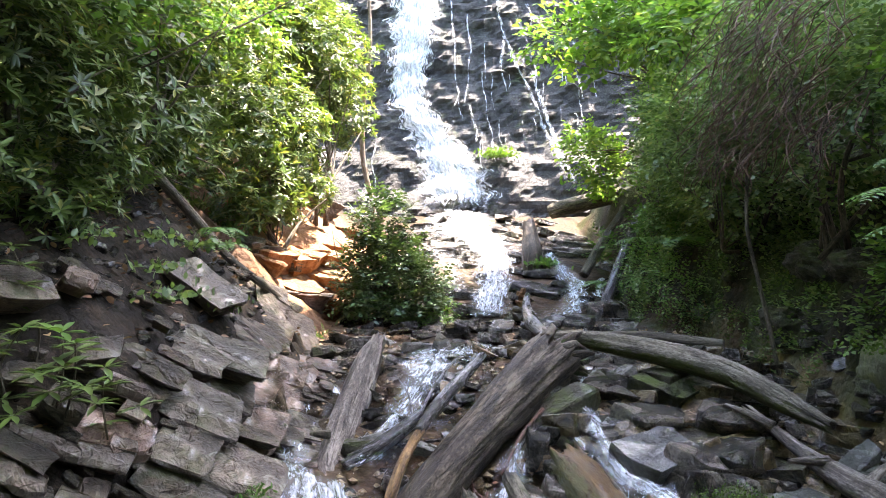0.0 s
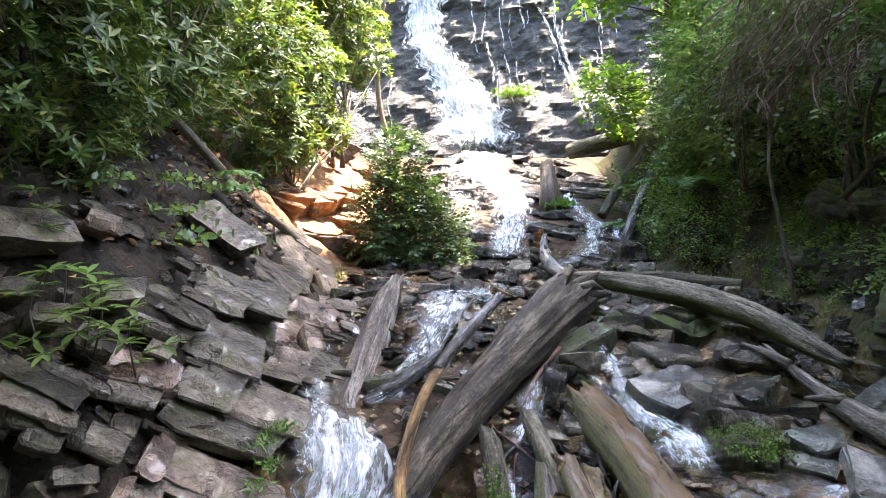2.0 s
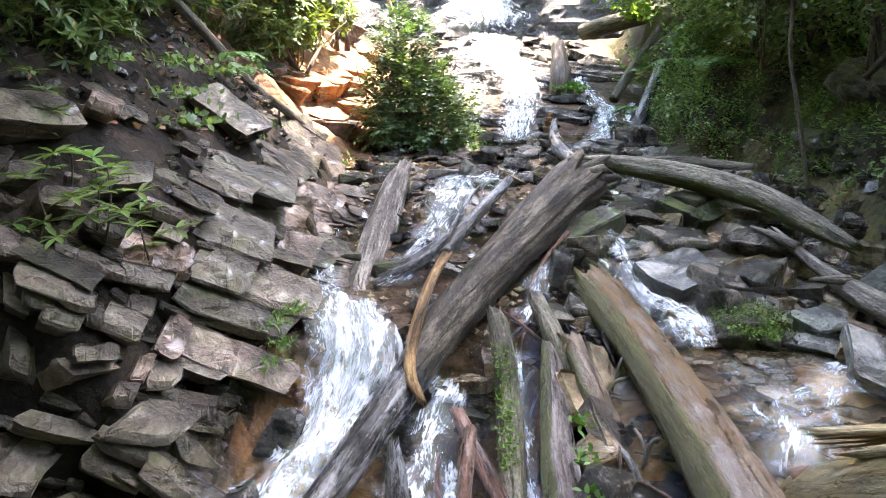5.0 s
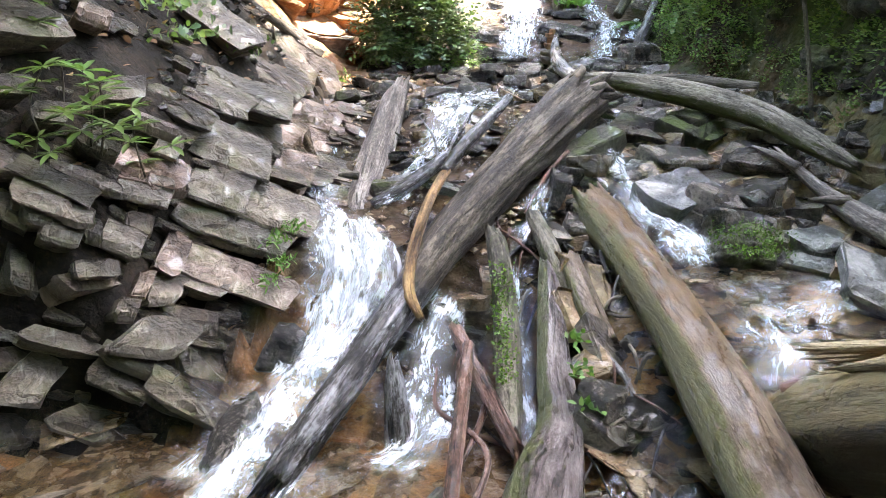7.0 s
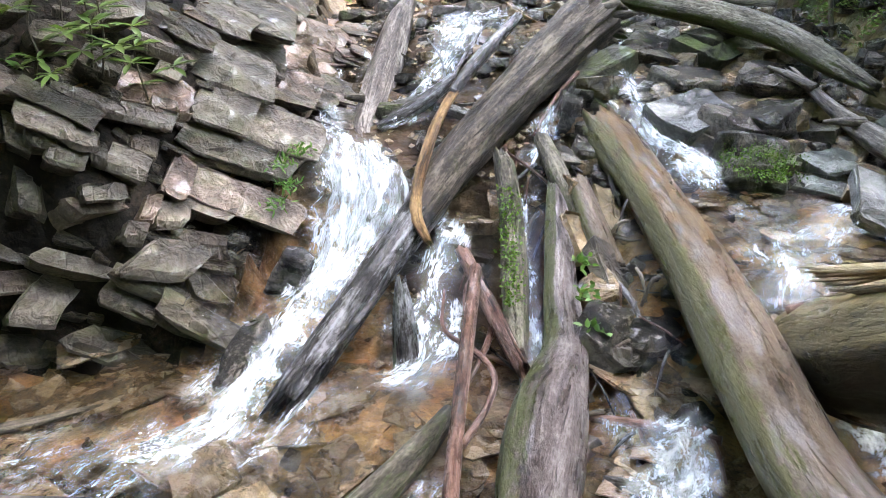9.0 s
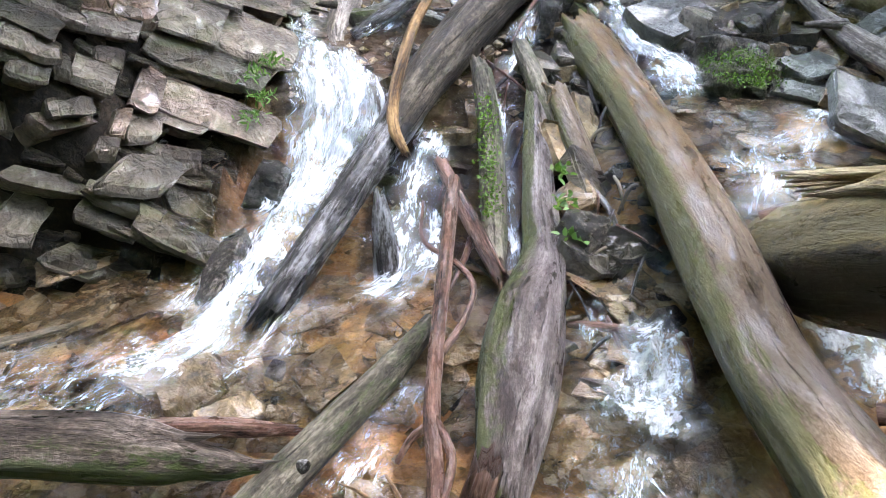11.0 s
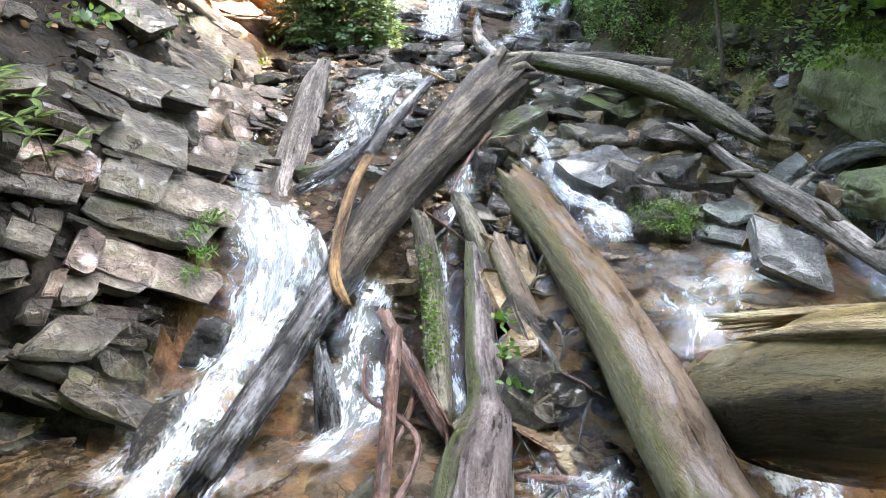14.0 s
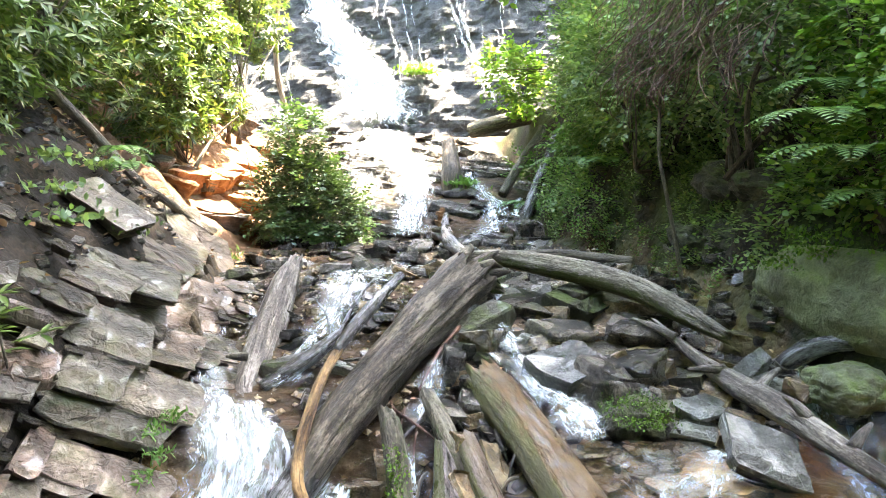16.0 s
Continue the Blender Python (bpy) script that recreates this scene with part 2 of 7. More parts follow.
def clear_water_mat(name, tint, ripple=9.0):
    m, nt, b = node_mat(name)
    nt.nodes.remove(b)
    v = tex_coord(nt)
    n = noise_tex(nt, v, ripple, 5, 0.55, 1.2)
    bp = nt.nodes.new("ShaderNodeBump")
    bp.inputs["Strength"].default_value, bp.inputs["Distance"].default_value = 1.0, 0.045
    nt.links.new(n, bp.inputs["Height"])
    gl = nt.nodes.new("ShaderNodeBsdfGlossy")
    gl.inputs["Roughness"].default_value = 0.05
    nt.links.new(bp.outputs[0], gl.inputs["Normal"])
    fr = nt.nodes.new("ShaderNodeFresnel")
    fr.inputs[0].default_value = 1.33
    nt.links.new(bp.outputs[0], fr.inputs["Normal"])
    tr = nt.nodes.new("ShaderNodeBsdfTransparent")
    tr.inputs[0].default_value = (*tint, 1)
    ms = nt.nodes.new("ShaderNodeMixShader")
    nt.links.new(fr.outputs[0], ms.inputs[0])
    nt.links.new(tr.outputs[0], ms.inputs[1])
    nt.links.new(gl.outputs[0], ms.inputs[2])
    nt.links.new(ms.outputs[0], nt.nodes["Material Output"].inputs[0])
    return m


SLAB = rock_mat("slab_rock", (0.016, 0.013, 0.01), (0.115, 0.098, 0.085), (0.28, 0.248, 0.22), rough=(0.35, 0.65), lichen=0.18, moss=0.52, moss_col=(0.042, 0.048, 0.015), strata=0.15, tint=0.45, cracks=0.15, wet=0.25, rust=0.22, speck=0.2)
RUST = rock_mat("rust_stained_rock", (0.018, 0.012, 0.009), (0.11, 0.082, 0.066), (0.25, 0.2, 0.17), rough=(0.25, 0.55), moss=0.15, moss_col=(0.05, 0.055, 0.018), strata=0.15, tint=0.4, cracks=0.15, wet=0.45, rust=0.5, speck=0.2)
DAMP = rock_mat("damp_rock", (0.008, 0.006, 0.005), (0.055, 0.046, 0.038), (0.2, 0.175, 0.15), rough=(0.3, 0.55), moss=0.45, moss_col=(0.04, 0.05, 0.014), strata=0.2, tint=0.4, cracks=0.12, wet=0.25, rust=0.2, speck=0.18)
WET = rock_mat("wet_rock", (0.004, 0.0036, 0.003), (0.027, 0.024, 0.02), (0.23, 0.205, 0.178), rough=(0.12, 0.4), moss=0.16, moss_col=(0.045, 0.055, 0.015), strata=0.2, tint=0.45, wet=0.5)
GREY = rock_mat("grey_slate", (0.022, 0.022, 0.021), (0.125, 0.125, 0.123), (0.31, 0.31, 0.305), rough=(0.15, 0.45), moss=0.2, moss_col=(0.05, 0.055, 0.018), strata=0.2, wet=0.5, speck=0.3)
ORANGE = rock_mat("orange_rock", (0.07, 0.03, 0.014), (0.2, 0.095, 0.042), (0.32, 0.2, 0.12), strata=0.2, tint=0.35, speck=0.2)
BROWN = rock_mat("brown_wet_rock", (0.03, 0.021, 0.013), (0.16, 0.112, 0.062), (0.36, 0.27, 0.17), rough=(0.12, 0.4), tint=0.4, wet=0.8, speck=0.2)
OCHRE = rock_mat("ochre_wet_plate", (0.05, 0.031, 0.015), (0.16, 0.105, 0.052), (0.28, 0.2, 0.115), rough=(0.12, 0.4), tint=0.35, wet=0.8, speck=0.16, rust=0.35)
MOSSY = rock_mat("mossy_rock", (0.006, 0.006, 0.004), (0.03, 0.028, 0.021), (0.1, 0.092, 0.072), rough=(0.4, 0.7), moss=0.66, moss_col=(0.062, 0.085, 0.017), strata=0.2, tint=0.3, wet=0.15)
CLIFF = rock_mat("cliff_rock", (0.016, 0.017, 0.018), (0.042, 0.044, 0.047), (0.085, 0.088, 0.092), rough=(0.55, 0.8), moss=0.25, moss_col=(0.03, 0.05, 0.01), strata=0.12, grain=0.5, wet=0.04)
MOUND = rock_mat("mossy_mound", (0.06, 0.062, 0.036), (0.145, 0.148, 0.095), (0.25, 0.25, 0.17), rough=(0.5, 0.8), moss=0.62, moss_col=(0.11, 0.155, 0.025), tint=0.15, wet=0.1, speck=0.3)

OLD_WOOD = wood_mat("weathered_wood", (0.008, 0.006, 0.0045), (0.045, 0.035, 0.026), (0.15, 0.123, 0.094), rough=(0.4, 0.75), moss=0.2, moss_col=(0.042, 0.044, 0.014), wet=0.1)
WET_WOOD = wood_mat("wet_wood", (0.05, 0.032, 0.02), (0.105, 0.073, 0.048), (0.16, 0.12, 0.088), rough=(0.2, 0.45), moss=-1.35, moss_col=(0.076, 0.079, 0.026), stain=(0.14, 0.108, 0.09), side=(-1.5, -0.1, -0.5), wet=0.65, streak=0.08, tip=((0.78, 0.6, 0.31), 14.9, 16.4))
MOSSY_WOOD = wood_mat("mossy_wood", (0.014, 0.011, 0.008), (0.07, 0.059, 0.043), (0.2, 0.175, 0.135), moss=0.42, moss_col=(0.036, 0.06, 0.009), wet=0.3)
BENT_WOOD = wood_mat("pale_wood_with_mossy_underside", (0.03, 0.025, 0.018), (0.115, 0.1, 0.075), (0.27, 0.24, 0.19), moss=-1.5, moss_col=(0.055, 0.066, 0.014), side=(-0.3, -0.5, -1.2), wet=0.2)
# the near-black moss_col here paints shade on the underside, not moss
ROT_WOOD = wood_mat("rotten_wood_with_painted_shade", (0.04, 0.026, 0.009), (0.125, 0.088, 0.03), (0.23, 0.175, 0.075), rough=(0.2, 0.5), moss=-0.75, moss_col=(0.012, 0.011, 0.007), stain=(0.15, 0.125, 0.07), side=(-0.25, -0.6, -0.8), wet=0.5, streak=0.12)
SPLIT_WOOD = wood_mat("split_pale_wood", (0.07, 0.048, 0.022), (0.2, 0.15, 0.08), (0.36, 0.29, 0.18), rough=(0.4, 0.7), wet=0.2)
TAN_WOOD = wood_mat("bare_wood", (0.045, 0.022, 0.009), (0.17, 0.095, 0.038), (0.36, 0.22, 0.1), rough=(0.3, 0.6), wet=0.3)
RED_WOOD = wood_mat("wet_branch", (0.03, 0.013, 0.009), (0.095, 0.048, 0.034), (0.21, 0.12, 0.09), rough=(0.15, 0.4), wet=0.7)
FLANK_WOOD = wood_mat("wood_with_mossy_flanks", (0.014, 0.01, 0.0075), (0.066, 0.05, 0.04), (0.19, 0.155, 0.13), rough=(0.25, 0.55), moss=-0.35, moss_col=(0.034, 0.055, 0.009), side=(-0.2, -0.45, -0.6), wet=0.35)
GREY_WOOD = wood_mat("silver_grey_wood", (0.025, 0.02, 0.017), (0.105, 0.086, 0.072), (0.28, 0.245, 0.21), rough=(0.35, 0.7), moss=0.05, moss_col=(0.045, 0.048, 0.015), wet=0.2)
BARK = wood_mat("bark", (0.025, 0.02, 0.015), (0.09, 0.075, 0.055), (0.18, 0.15, 0.115))
TWIG = wood_mat("dry_twig", (0.08, 0.06, 0.045), (0.2, 0.155, 0.12), (0.33, 0.27, 0.21))
ROOT = wood_mat("brown_root", (0.04, 0.022, 0.014), (0.1, 0.058, 0.038), (0.19, 0.125, 0.09))
DARK_WOOD = wood_mat("dark_wet_wood", (0.006, 0.0055, 0.0055), (0.034, 0.031, 0.029), (0.2, 0.2, 0.205), rough=(0.15, 0.4), wet=0.75)
RHODO = leaf_mat("rhododendron_leaf", (0.023, 0.05, 0.013), (0.088, 0.142, 0.036), (0.24, 0.22, 0.07), rough=0.42, through=0.35)
BROAD = leaf_mat("broad_leaf", (0.05, 0.13, 0.025), (0.13, 0.25, 0.05), (0.27, 0.34, 0.08), rough=0.42, through=0.55)
SMALL = leaf_mat("small_leaf", (0.045, 0.095, 0.035), (0.14, 0.22, 0.085), (0.22, 0.24, 0.1), rough=0.4, through=0.5)
BUSH = leaf_mat("bush_leaf", (0.025, 0.06, 0.019), (0.08, 0.14, 0.05), (0.13, 0.17, 0.07), rough=0.35, through=0.3)
FERN = leaf_mat("fern_leaf", (0.04, 0.115, 0.024), (0.1, 0.2, 0.05), (0.16, 0.24, 0.055), rough=0.5)
DEAD = leaf_mat("dead_leaf", (0.10, 0.05, 0.025), (0.22, 0.12, 0.06), (0.4, 0.26, 0.12), rough=0.7, through=0.15)
WATER = clear_water_mat("clear_water", (0.93, 0.9, 0.82), 22.0)
FOAM = foam_mat("white_water", 0.3, (34, 5), soft=0.2)
STRAND = foam_mat("strand_of_white_water", 0.6, (60, 6))
DROP, _nt, _b = node_mat("water_drops")
_b.inputs["Base Color"].default_value, _b.inputs["Roughness"].default_value = (0.85, 0.88, 0.9, 1), 0.15
THICK_FOAM = foam_mat("thick_white_water", 0.5, (30, 5), soft=0.2)
CHURN = foam_mat("churning_white_water", 0.45, (16, 13), soft=0.18)
TRICKLE = foam_mat("trickling_water", 0.1, (44, 5), soft=0.2)
# broken foam, used as well to paint white sky glints on the ripples
RIPPLE = foam_mat("foam_and_painted_glints", 0.1, (60, 14), (0.66, 0.69, 0.72), soft=0.2)
FALL = foam_mat("falling_white_water", 0.9, (22, 2.2), (0.84, 0.86, 0.87))
MOSS_LEAF = leaf_mat("bright_moss", (0.03, 0.075, 0.009), (0.08, 0.16, 0.02), (0.15, 0.22, 0.04), rough=0.6, through=0.4)
MOSS_FLANK = wood_mat("grey_wood_with_moss_on_its_sides", (0.03, 0.022, 0.02), (0.08, 0.062, 0.056), (0.21, 0.18, 0.17), rough=(0.2, 0.45), moss=-0.4, moss_col=(0.045, 0.056, 0.011), side=(-1.2, 0.0, -0.6), wet=0.5)


# ---- the lie of the land ----
def lin(v, knots):
    """Smooth interpolation through (v, value) knots."""
    if v <= knots[0][0]:
        return knots[0][1]
    for (a, p), (b, q) in zip(knots, knots[1:]):
        if v <= b:
            u = (v - a) / (b - a)
            return p + (q - p) * u * u * (3 - 2 * u) if abs(q - p) > 0.22 and b - a < 1.0 else p + (q - p) * u
    return knots[-1][1]


BED_MID = [(-40, -4.5), (-3, -2.6), (1, -2.48), (3.6, -2.42), (4.2, -2.28), (4.95, -1.85), (6.4, -1.55), (7.4, -1.24), (9.5, -1.13), (10.8, -1.08), (11.5, -0.85), (14, -0.15), (17, 0.42), (19, 0.8), (21, 1.0), (60, 4)]
BED_RIGHT = [(-40, -4.5), (-3, -2.6), (1, -2.48), (2.6, -2.42), (3.2, -2.2), (3.7, -1.97), (4.4, -1.86), (5.2, -1.7), (5.7, -1.5), (6.5, -1.32), (7.5, -1.2), (9, -1.1), (10.8, -1.02), (11.5, -0.8), (14, -0.1), (17, 0.42), (19, 0.8), (21, 1.0), (60, 4)]
FOOT_LEFT = [(-40, -3.2), (2.6, -3.0), (3.2, -2.6), (3.5, -1.35), (5.0, -1.2), (7.5, -1.45), (9.5, -1.7), (11, -1.6), (14, -1.3), (17, -1.6), (19.5, -3.5), (60, -4)]
FOOT_RIGHT = [(-40, 4.0), (2, 3.6), (5, 3.05), (6, 3.15), (8, 3.25), (10, 2.75), (13, 2.9), (17, 3.2), (19.5, 4.5), (60, 5)]
RISE_LEFT = [(0, 0), (0.25, 0.32), (1.0, 1.4), (2.0, 2.5), (4.0, 3.8), (9, 7.5), (40, 22)]
RISE_FAR = [(0, 0), (0.5, 0.35), (2.0, 1.7), (4.0, 3.4), (9, 7.5), (40, 22)]
RISE_RIGHT = [(0, 0), (0.15, 0.3), (0.6, 1.2), (1.5, 2.2), (4, 4.2), (9, 8.5), (40, 24)]


def ground(x, y):
    s = min(1.0, max(0.0, (x - 0.35) / 0.8))
    s = s * s * (3 - 2 * s)
    z = lin(y, BED_MID) * (1 - s) + lin(y, BED_RIGHT) * s
    left = lin(y, FOOT_LEFT) - x
    if left > 0:
        if y > 2.6 and y < 5:
            left = min(left, max(0.0, (y - 3.42) * 2.6 - (x + 1.3) * 0.2))
        k = min(1.0, max(0.0, (y - 8) / 3))
        z += lin(left, RISE_LEFT) * (1 - k) + lin(left, RISE_FAR) * k
    right = x - lin(y, FOOT_RIGHT)
    if right > 0:
        z += lin(right, RISE_RIGHT)
    return z


CLIFF_LINE = [(0.4, 19.75), (0.9, 19.95), (2.2, 20.65), (3.0, 21.2), (5.0, 22.0), (8.0, 22.9), (12, 24.6), (18, 28), (26, 34)]


def cliff_y(x, z):
    """How far back the cliff face stands at the height z: a concave bowl round the fall."""
    return lin(z, CLIFF_LINE) - 0.012 * (x - 0.5) ** 2


# ---- builders ----
rng = random.Random(7)
nrng = np.random.default_rng(11)


def thing(name, label, category, group="", kind="", at=(0, 0, 0)):
    e = new(name)
    e.location = at
    e.empty_display_size = 0.1
    return tagged(e, label, category, group, kind)


def mesh_ob(name, verts, faces, material, parent=None, label="", smooth=False):
    me = bpy.data.meshes.new(name)
    me.from_pydata([tuple(v) for v in verts], [], faces)
    me.materials.append(material)
    if smooth:
        me.polygons.foreach_set("use_smooth", [True] * len(me.polygons))
    ob = new(name, me)
    if parent:
        ob.parent = parent
    if label:
        ob["label"] = label
    return ob


def link_mesh(name, me, parent=None, label="", m=None):
    ob = new(name, me)
    if parent:
        ob.parent = parent
    if m is not None:
        ob.matrix_basis = m
    if label:
        ob["label"] = label
    return ob


def fnoise(p, scale=1.0, octaves=4):
    return noise.fractal(Vector(p) * scale, 1.0, 2.0, octaves)


def stone_mesh(name, size, seed, material, rough=0.25, bevel=0.06, cuts=1):
    """An angular stone: the hull of scattered points in a slab, its edges worn, its faces uneven."""
    r = random.Random(seed)
    sx, sy, sz = (s / 2 for s in size)
    bm = bmesh.new()
    for cx in (-1, 1):
        for cy in (-1, 1):
            for cz in (-1, 1):
                bm.verts.new((cx * sx * (1 - r.random() * rough * 1.6), cy * sy * (1 - r.random() * rough * 1.6), cz * sz * (1 - r.random() * rough)))
    for _ in range(5):
        a = r.choice((0, 1))
        p = [r.uniform(-0.9, 0.9) * s for s in (sx, sy, sz)]
        p[a] = (sx, sy)[a] * r.choice((-1, 1)) * (1.0 - 0.2 * r.random())
        bm.verts.new(p)
    res = bmesh.ops.convex_hull(bm, input=bm.verts)
    bmesh.ops.delete(bm, geom=[v for v in bm.verts if not v.link_faces], context="VERTS")
    bmesh.ops.dissolve_limit(bm, angle_limit=radians(7), verts=bm.verts, edges=bm.edges)
    off = min(size) * bevel
    bmesh.ops.bevel(bm, geom=bm.edges[:], offset=off, segments=1, affect="EDGES", clamp_overlap=True)
    bmesh.ops.triangulate(bm, faces=bm.faces)
    for _ in range(cuts):
        bmesh.ops.subdivide_edges(bm, edges=[e for e in bm.edges if e.calc_length() > min(size) * 0.6], cuts=1, use_grid_fill=True)
        bmesh.ops.triangulate(bm, faces=bm.faces)
    off = Vector((seed * 3.1, seed * 1.7, 0))
    for v in bm.verts:
        v.co += v.co.normalized() * (fnoise(v.co + off, 2.6 / max(size), 3) * min(size) * 0.16)
    me = bpy.data.meshes.new(name)
    bm.to_mesh(me)
    bm.free()
    me.materials.append(material)
    return me


def block_mesh(name, size, seed, material, skew=0.0, layers=0, chip=0.16, under=0.45):
    """A jointed block of bedded rock: a straight-sided angular outline, its edge broken into thin uneven beds, its top uneven and partly spalled. Its top lies at z = 0."""
    r = random.Random(seed)
    la, lb, th = size
    k = math.tan(radians(skew))
    corners = [(-1, -1), (1, -1), (1, 1), (-1, 1)]
    ring = []
    for i, (px, py) in enumerate(corners):
        nx, ny = corners[(i + 1) % 4]
        if r.random() < 0.6:
            c = r.uniform(0.12, 0.4)
            qx, qy = corners[i - 1]
            ring.append((px + (qx - px) * c * 0.5, py + (qy - py) * c * 0.5))
            ring.append((px + (nx - px) * c * r.uniform(0.2, 0.6), py + (ny - py) * c * r.uniform(0.2, 0.6)))
        else:
            ring.append((px * r.uniform(0.94, 1.06), py * r.uniform(0.94, 1.06)))
        m = r.uniform(0.3, 0.7)
        d = r.uniform(-chip * 0.35, chip * 0.5)
        ring.append(((px + (nx - px) * m) * (1 + d * abs(px + nx) / 2), (py + (ny - py) * m) * (1 + d * abs(py + ny) / 2)))
    pts = []
    for i, (x, y) in enumerate(ring):
        nx, ny = ring[(i + 1) % len(ring)]
        n = max(1, round(math.hypot((nx - x) * la / 2, (ny - y) * lb / 2) / 0.07))
        pts += [(x + (nx - x) * j / n, y + (ny - y) * j / n) for j in range(n)]
    pts = [(x * la / 2 - k * y * lb / 2, y * lb / 2) for x, y in pts]
    layers = layers or max(2, min(6, round(th / 0.04)))
    off = Vector((seed * 3.1, seed * 1.7, seed * 0.3))
    levels = sorted([r.uniform(0.1, 0.95) for _ in range(layers - 1)])
    bm = bmesh.new()
    rings, z = [], 0.0
    rings.append([bm.verts.new((x * 0.985, y * 0.985, 0)) for x, y in pts])
    cuts = [0.0] + levels + [1.0]
    for i, (a, b) in enumerate(zip(cuts, cuts[1:])):
        grow = 1 + (r.uniform(-0.05, 0.06) if i else 0.0)
        sx, sy = r.uniform(-0.02, 0.02) * (i > 0), r.uniform(-0.02, 0.02) * (i > 0)
        for zz in (a + (0.06 if i == 0 else 0.012), b - 0.012):
            lv = []
            for x, y in pts:
                e = (1 + 0.05 * fnoise((x * 6 + seed, y * 6, i * 5.0), 1, 3)) * (1 - 0.2 * zz)
                lv.append(bm.verts.new((x * grow * e + sx * la - 0.25 * zz * th, y * grow * e + sy * lb + under * zz * th, -zz * th)))
            rings.append(lv)
    n = len(pts)
    for a, b in zip(rings, rings[1:]):
        for i in range(n):
            bm.faces.new((a[i], b[i], b[(i + 1) % n], a[(i + 1) % n]))
    bm.faces.new(rings[-1][::-1])
    # the top, closed by shrinking rings so that it can be uneven
    inner = rings[0]
    for f in (0.86, 0.66, 0.42, 0.2):
        nxt = [bm.verts.new((v.co.x / 0.985 * f, v.co.y / 0.985 * f, 0)) for v in rings[0]]
        for i in range(n):
            bm.faces.new((inner[i], inner[(i + 1) % n], nxt[(i + 1) % n], nxt[i]))
        inner = nxt
    mid = bm.verts.new((0, 0, 0))
    for i in range(n):
        bm.faces.new((inner[i], inner[(i + 1) % n], mid))
    # a thin bed has broken away from part of the top
    ang, cut = r.uniform(0, 6.28), r.uniform(-0.1, 0.35)
    drop = r.choice((0.0, 0.012, 0.02, 0.03))
    front, step = r.uniform(-0.42, -0.15), r.choice((0.0, 0.2, 0.3)) * min(th, 0.14)
    for v in bm.verts:
        if v.co.z > -0.001:
            h = (v.co.x / la * math.cos(ang) + v.co.y / lb * math.sin(ang)) * 2 + 0.35 * fnoise((v.co.x * 4 + seed, v.co.y * 4, 0), 1, 2)
            if h > cut:
                v.co.z -= drop
            if v.co.y / lb < front + 0.12 * fnoise((v.co.x * 5 + seed, 0, 2), 1, 2):
                v.co.z -= step
            v.co.z += fnoise(v.co + off, 3.5, 4) * 0.02 * min(1.0, lb / 0.2)
        q = v.co + off
        v.co += Vector((fnoise(q, 7, 3), fnoise(q + Vector((9, 0, 0)), 7, 3), 0)) * 0.008
    bmesh.ops.recalc_face_normals(bm, faces=bm.faces)
    me = bpy.data.meshes.new(name)
    bm.to_mesh(me)
    bm.free()
    me.materials.append(material)
    return me


def smooth_path(pts, n):
    """n points on a Catmull-Rom line through pts, each of any length."""
    P = [np.array(p, float) for p in pts]
    P = [2 * P[0] - P[1]] + P + [2 * P[-1] - P[-2]]
    out = []
    k = len(P) - 3
    for i in range(n):
        u = i / (n - 1) * k
        j = min(int(u), k - 1)
        u -= j
        a, b, c, d = P[j:j + 4]
        out.append(0.5 * (2 * b + (c - a) * u + (2 * a - 5 * b + 4 * c - d) * u * u + (3 * b - a - 3 * c + d) * u ** 3))
    return out


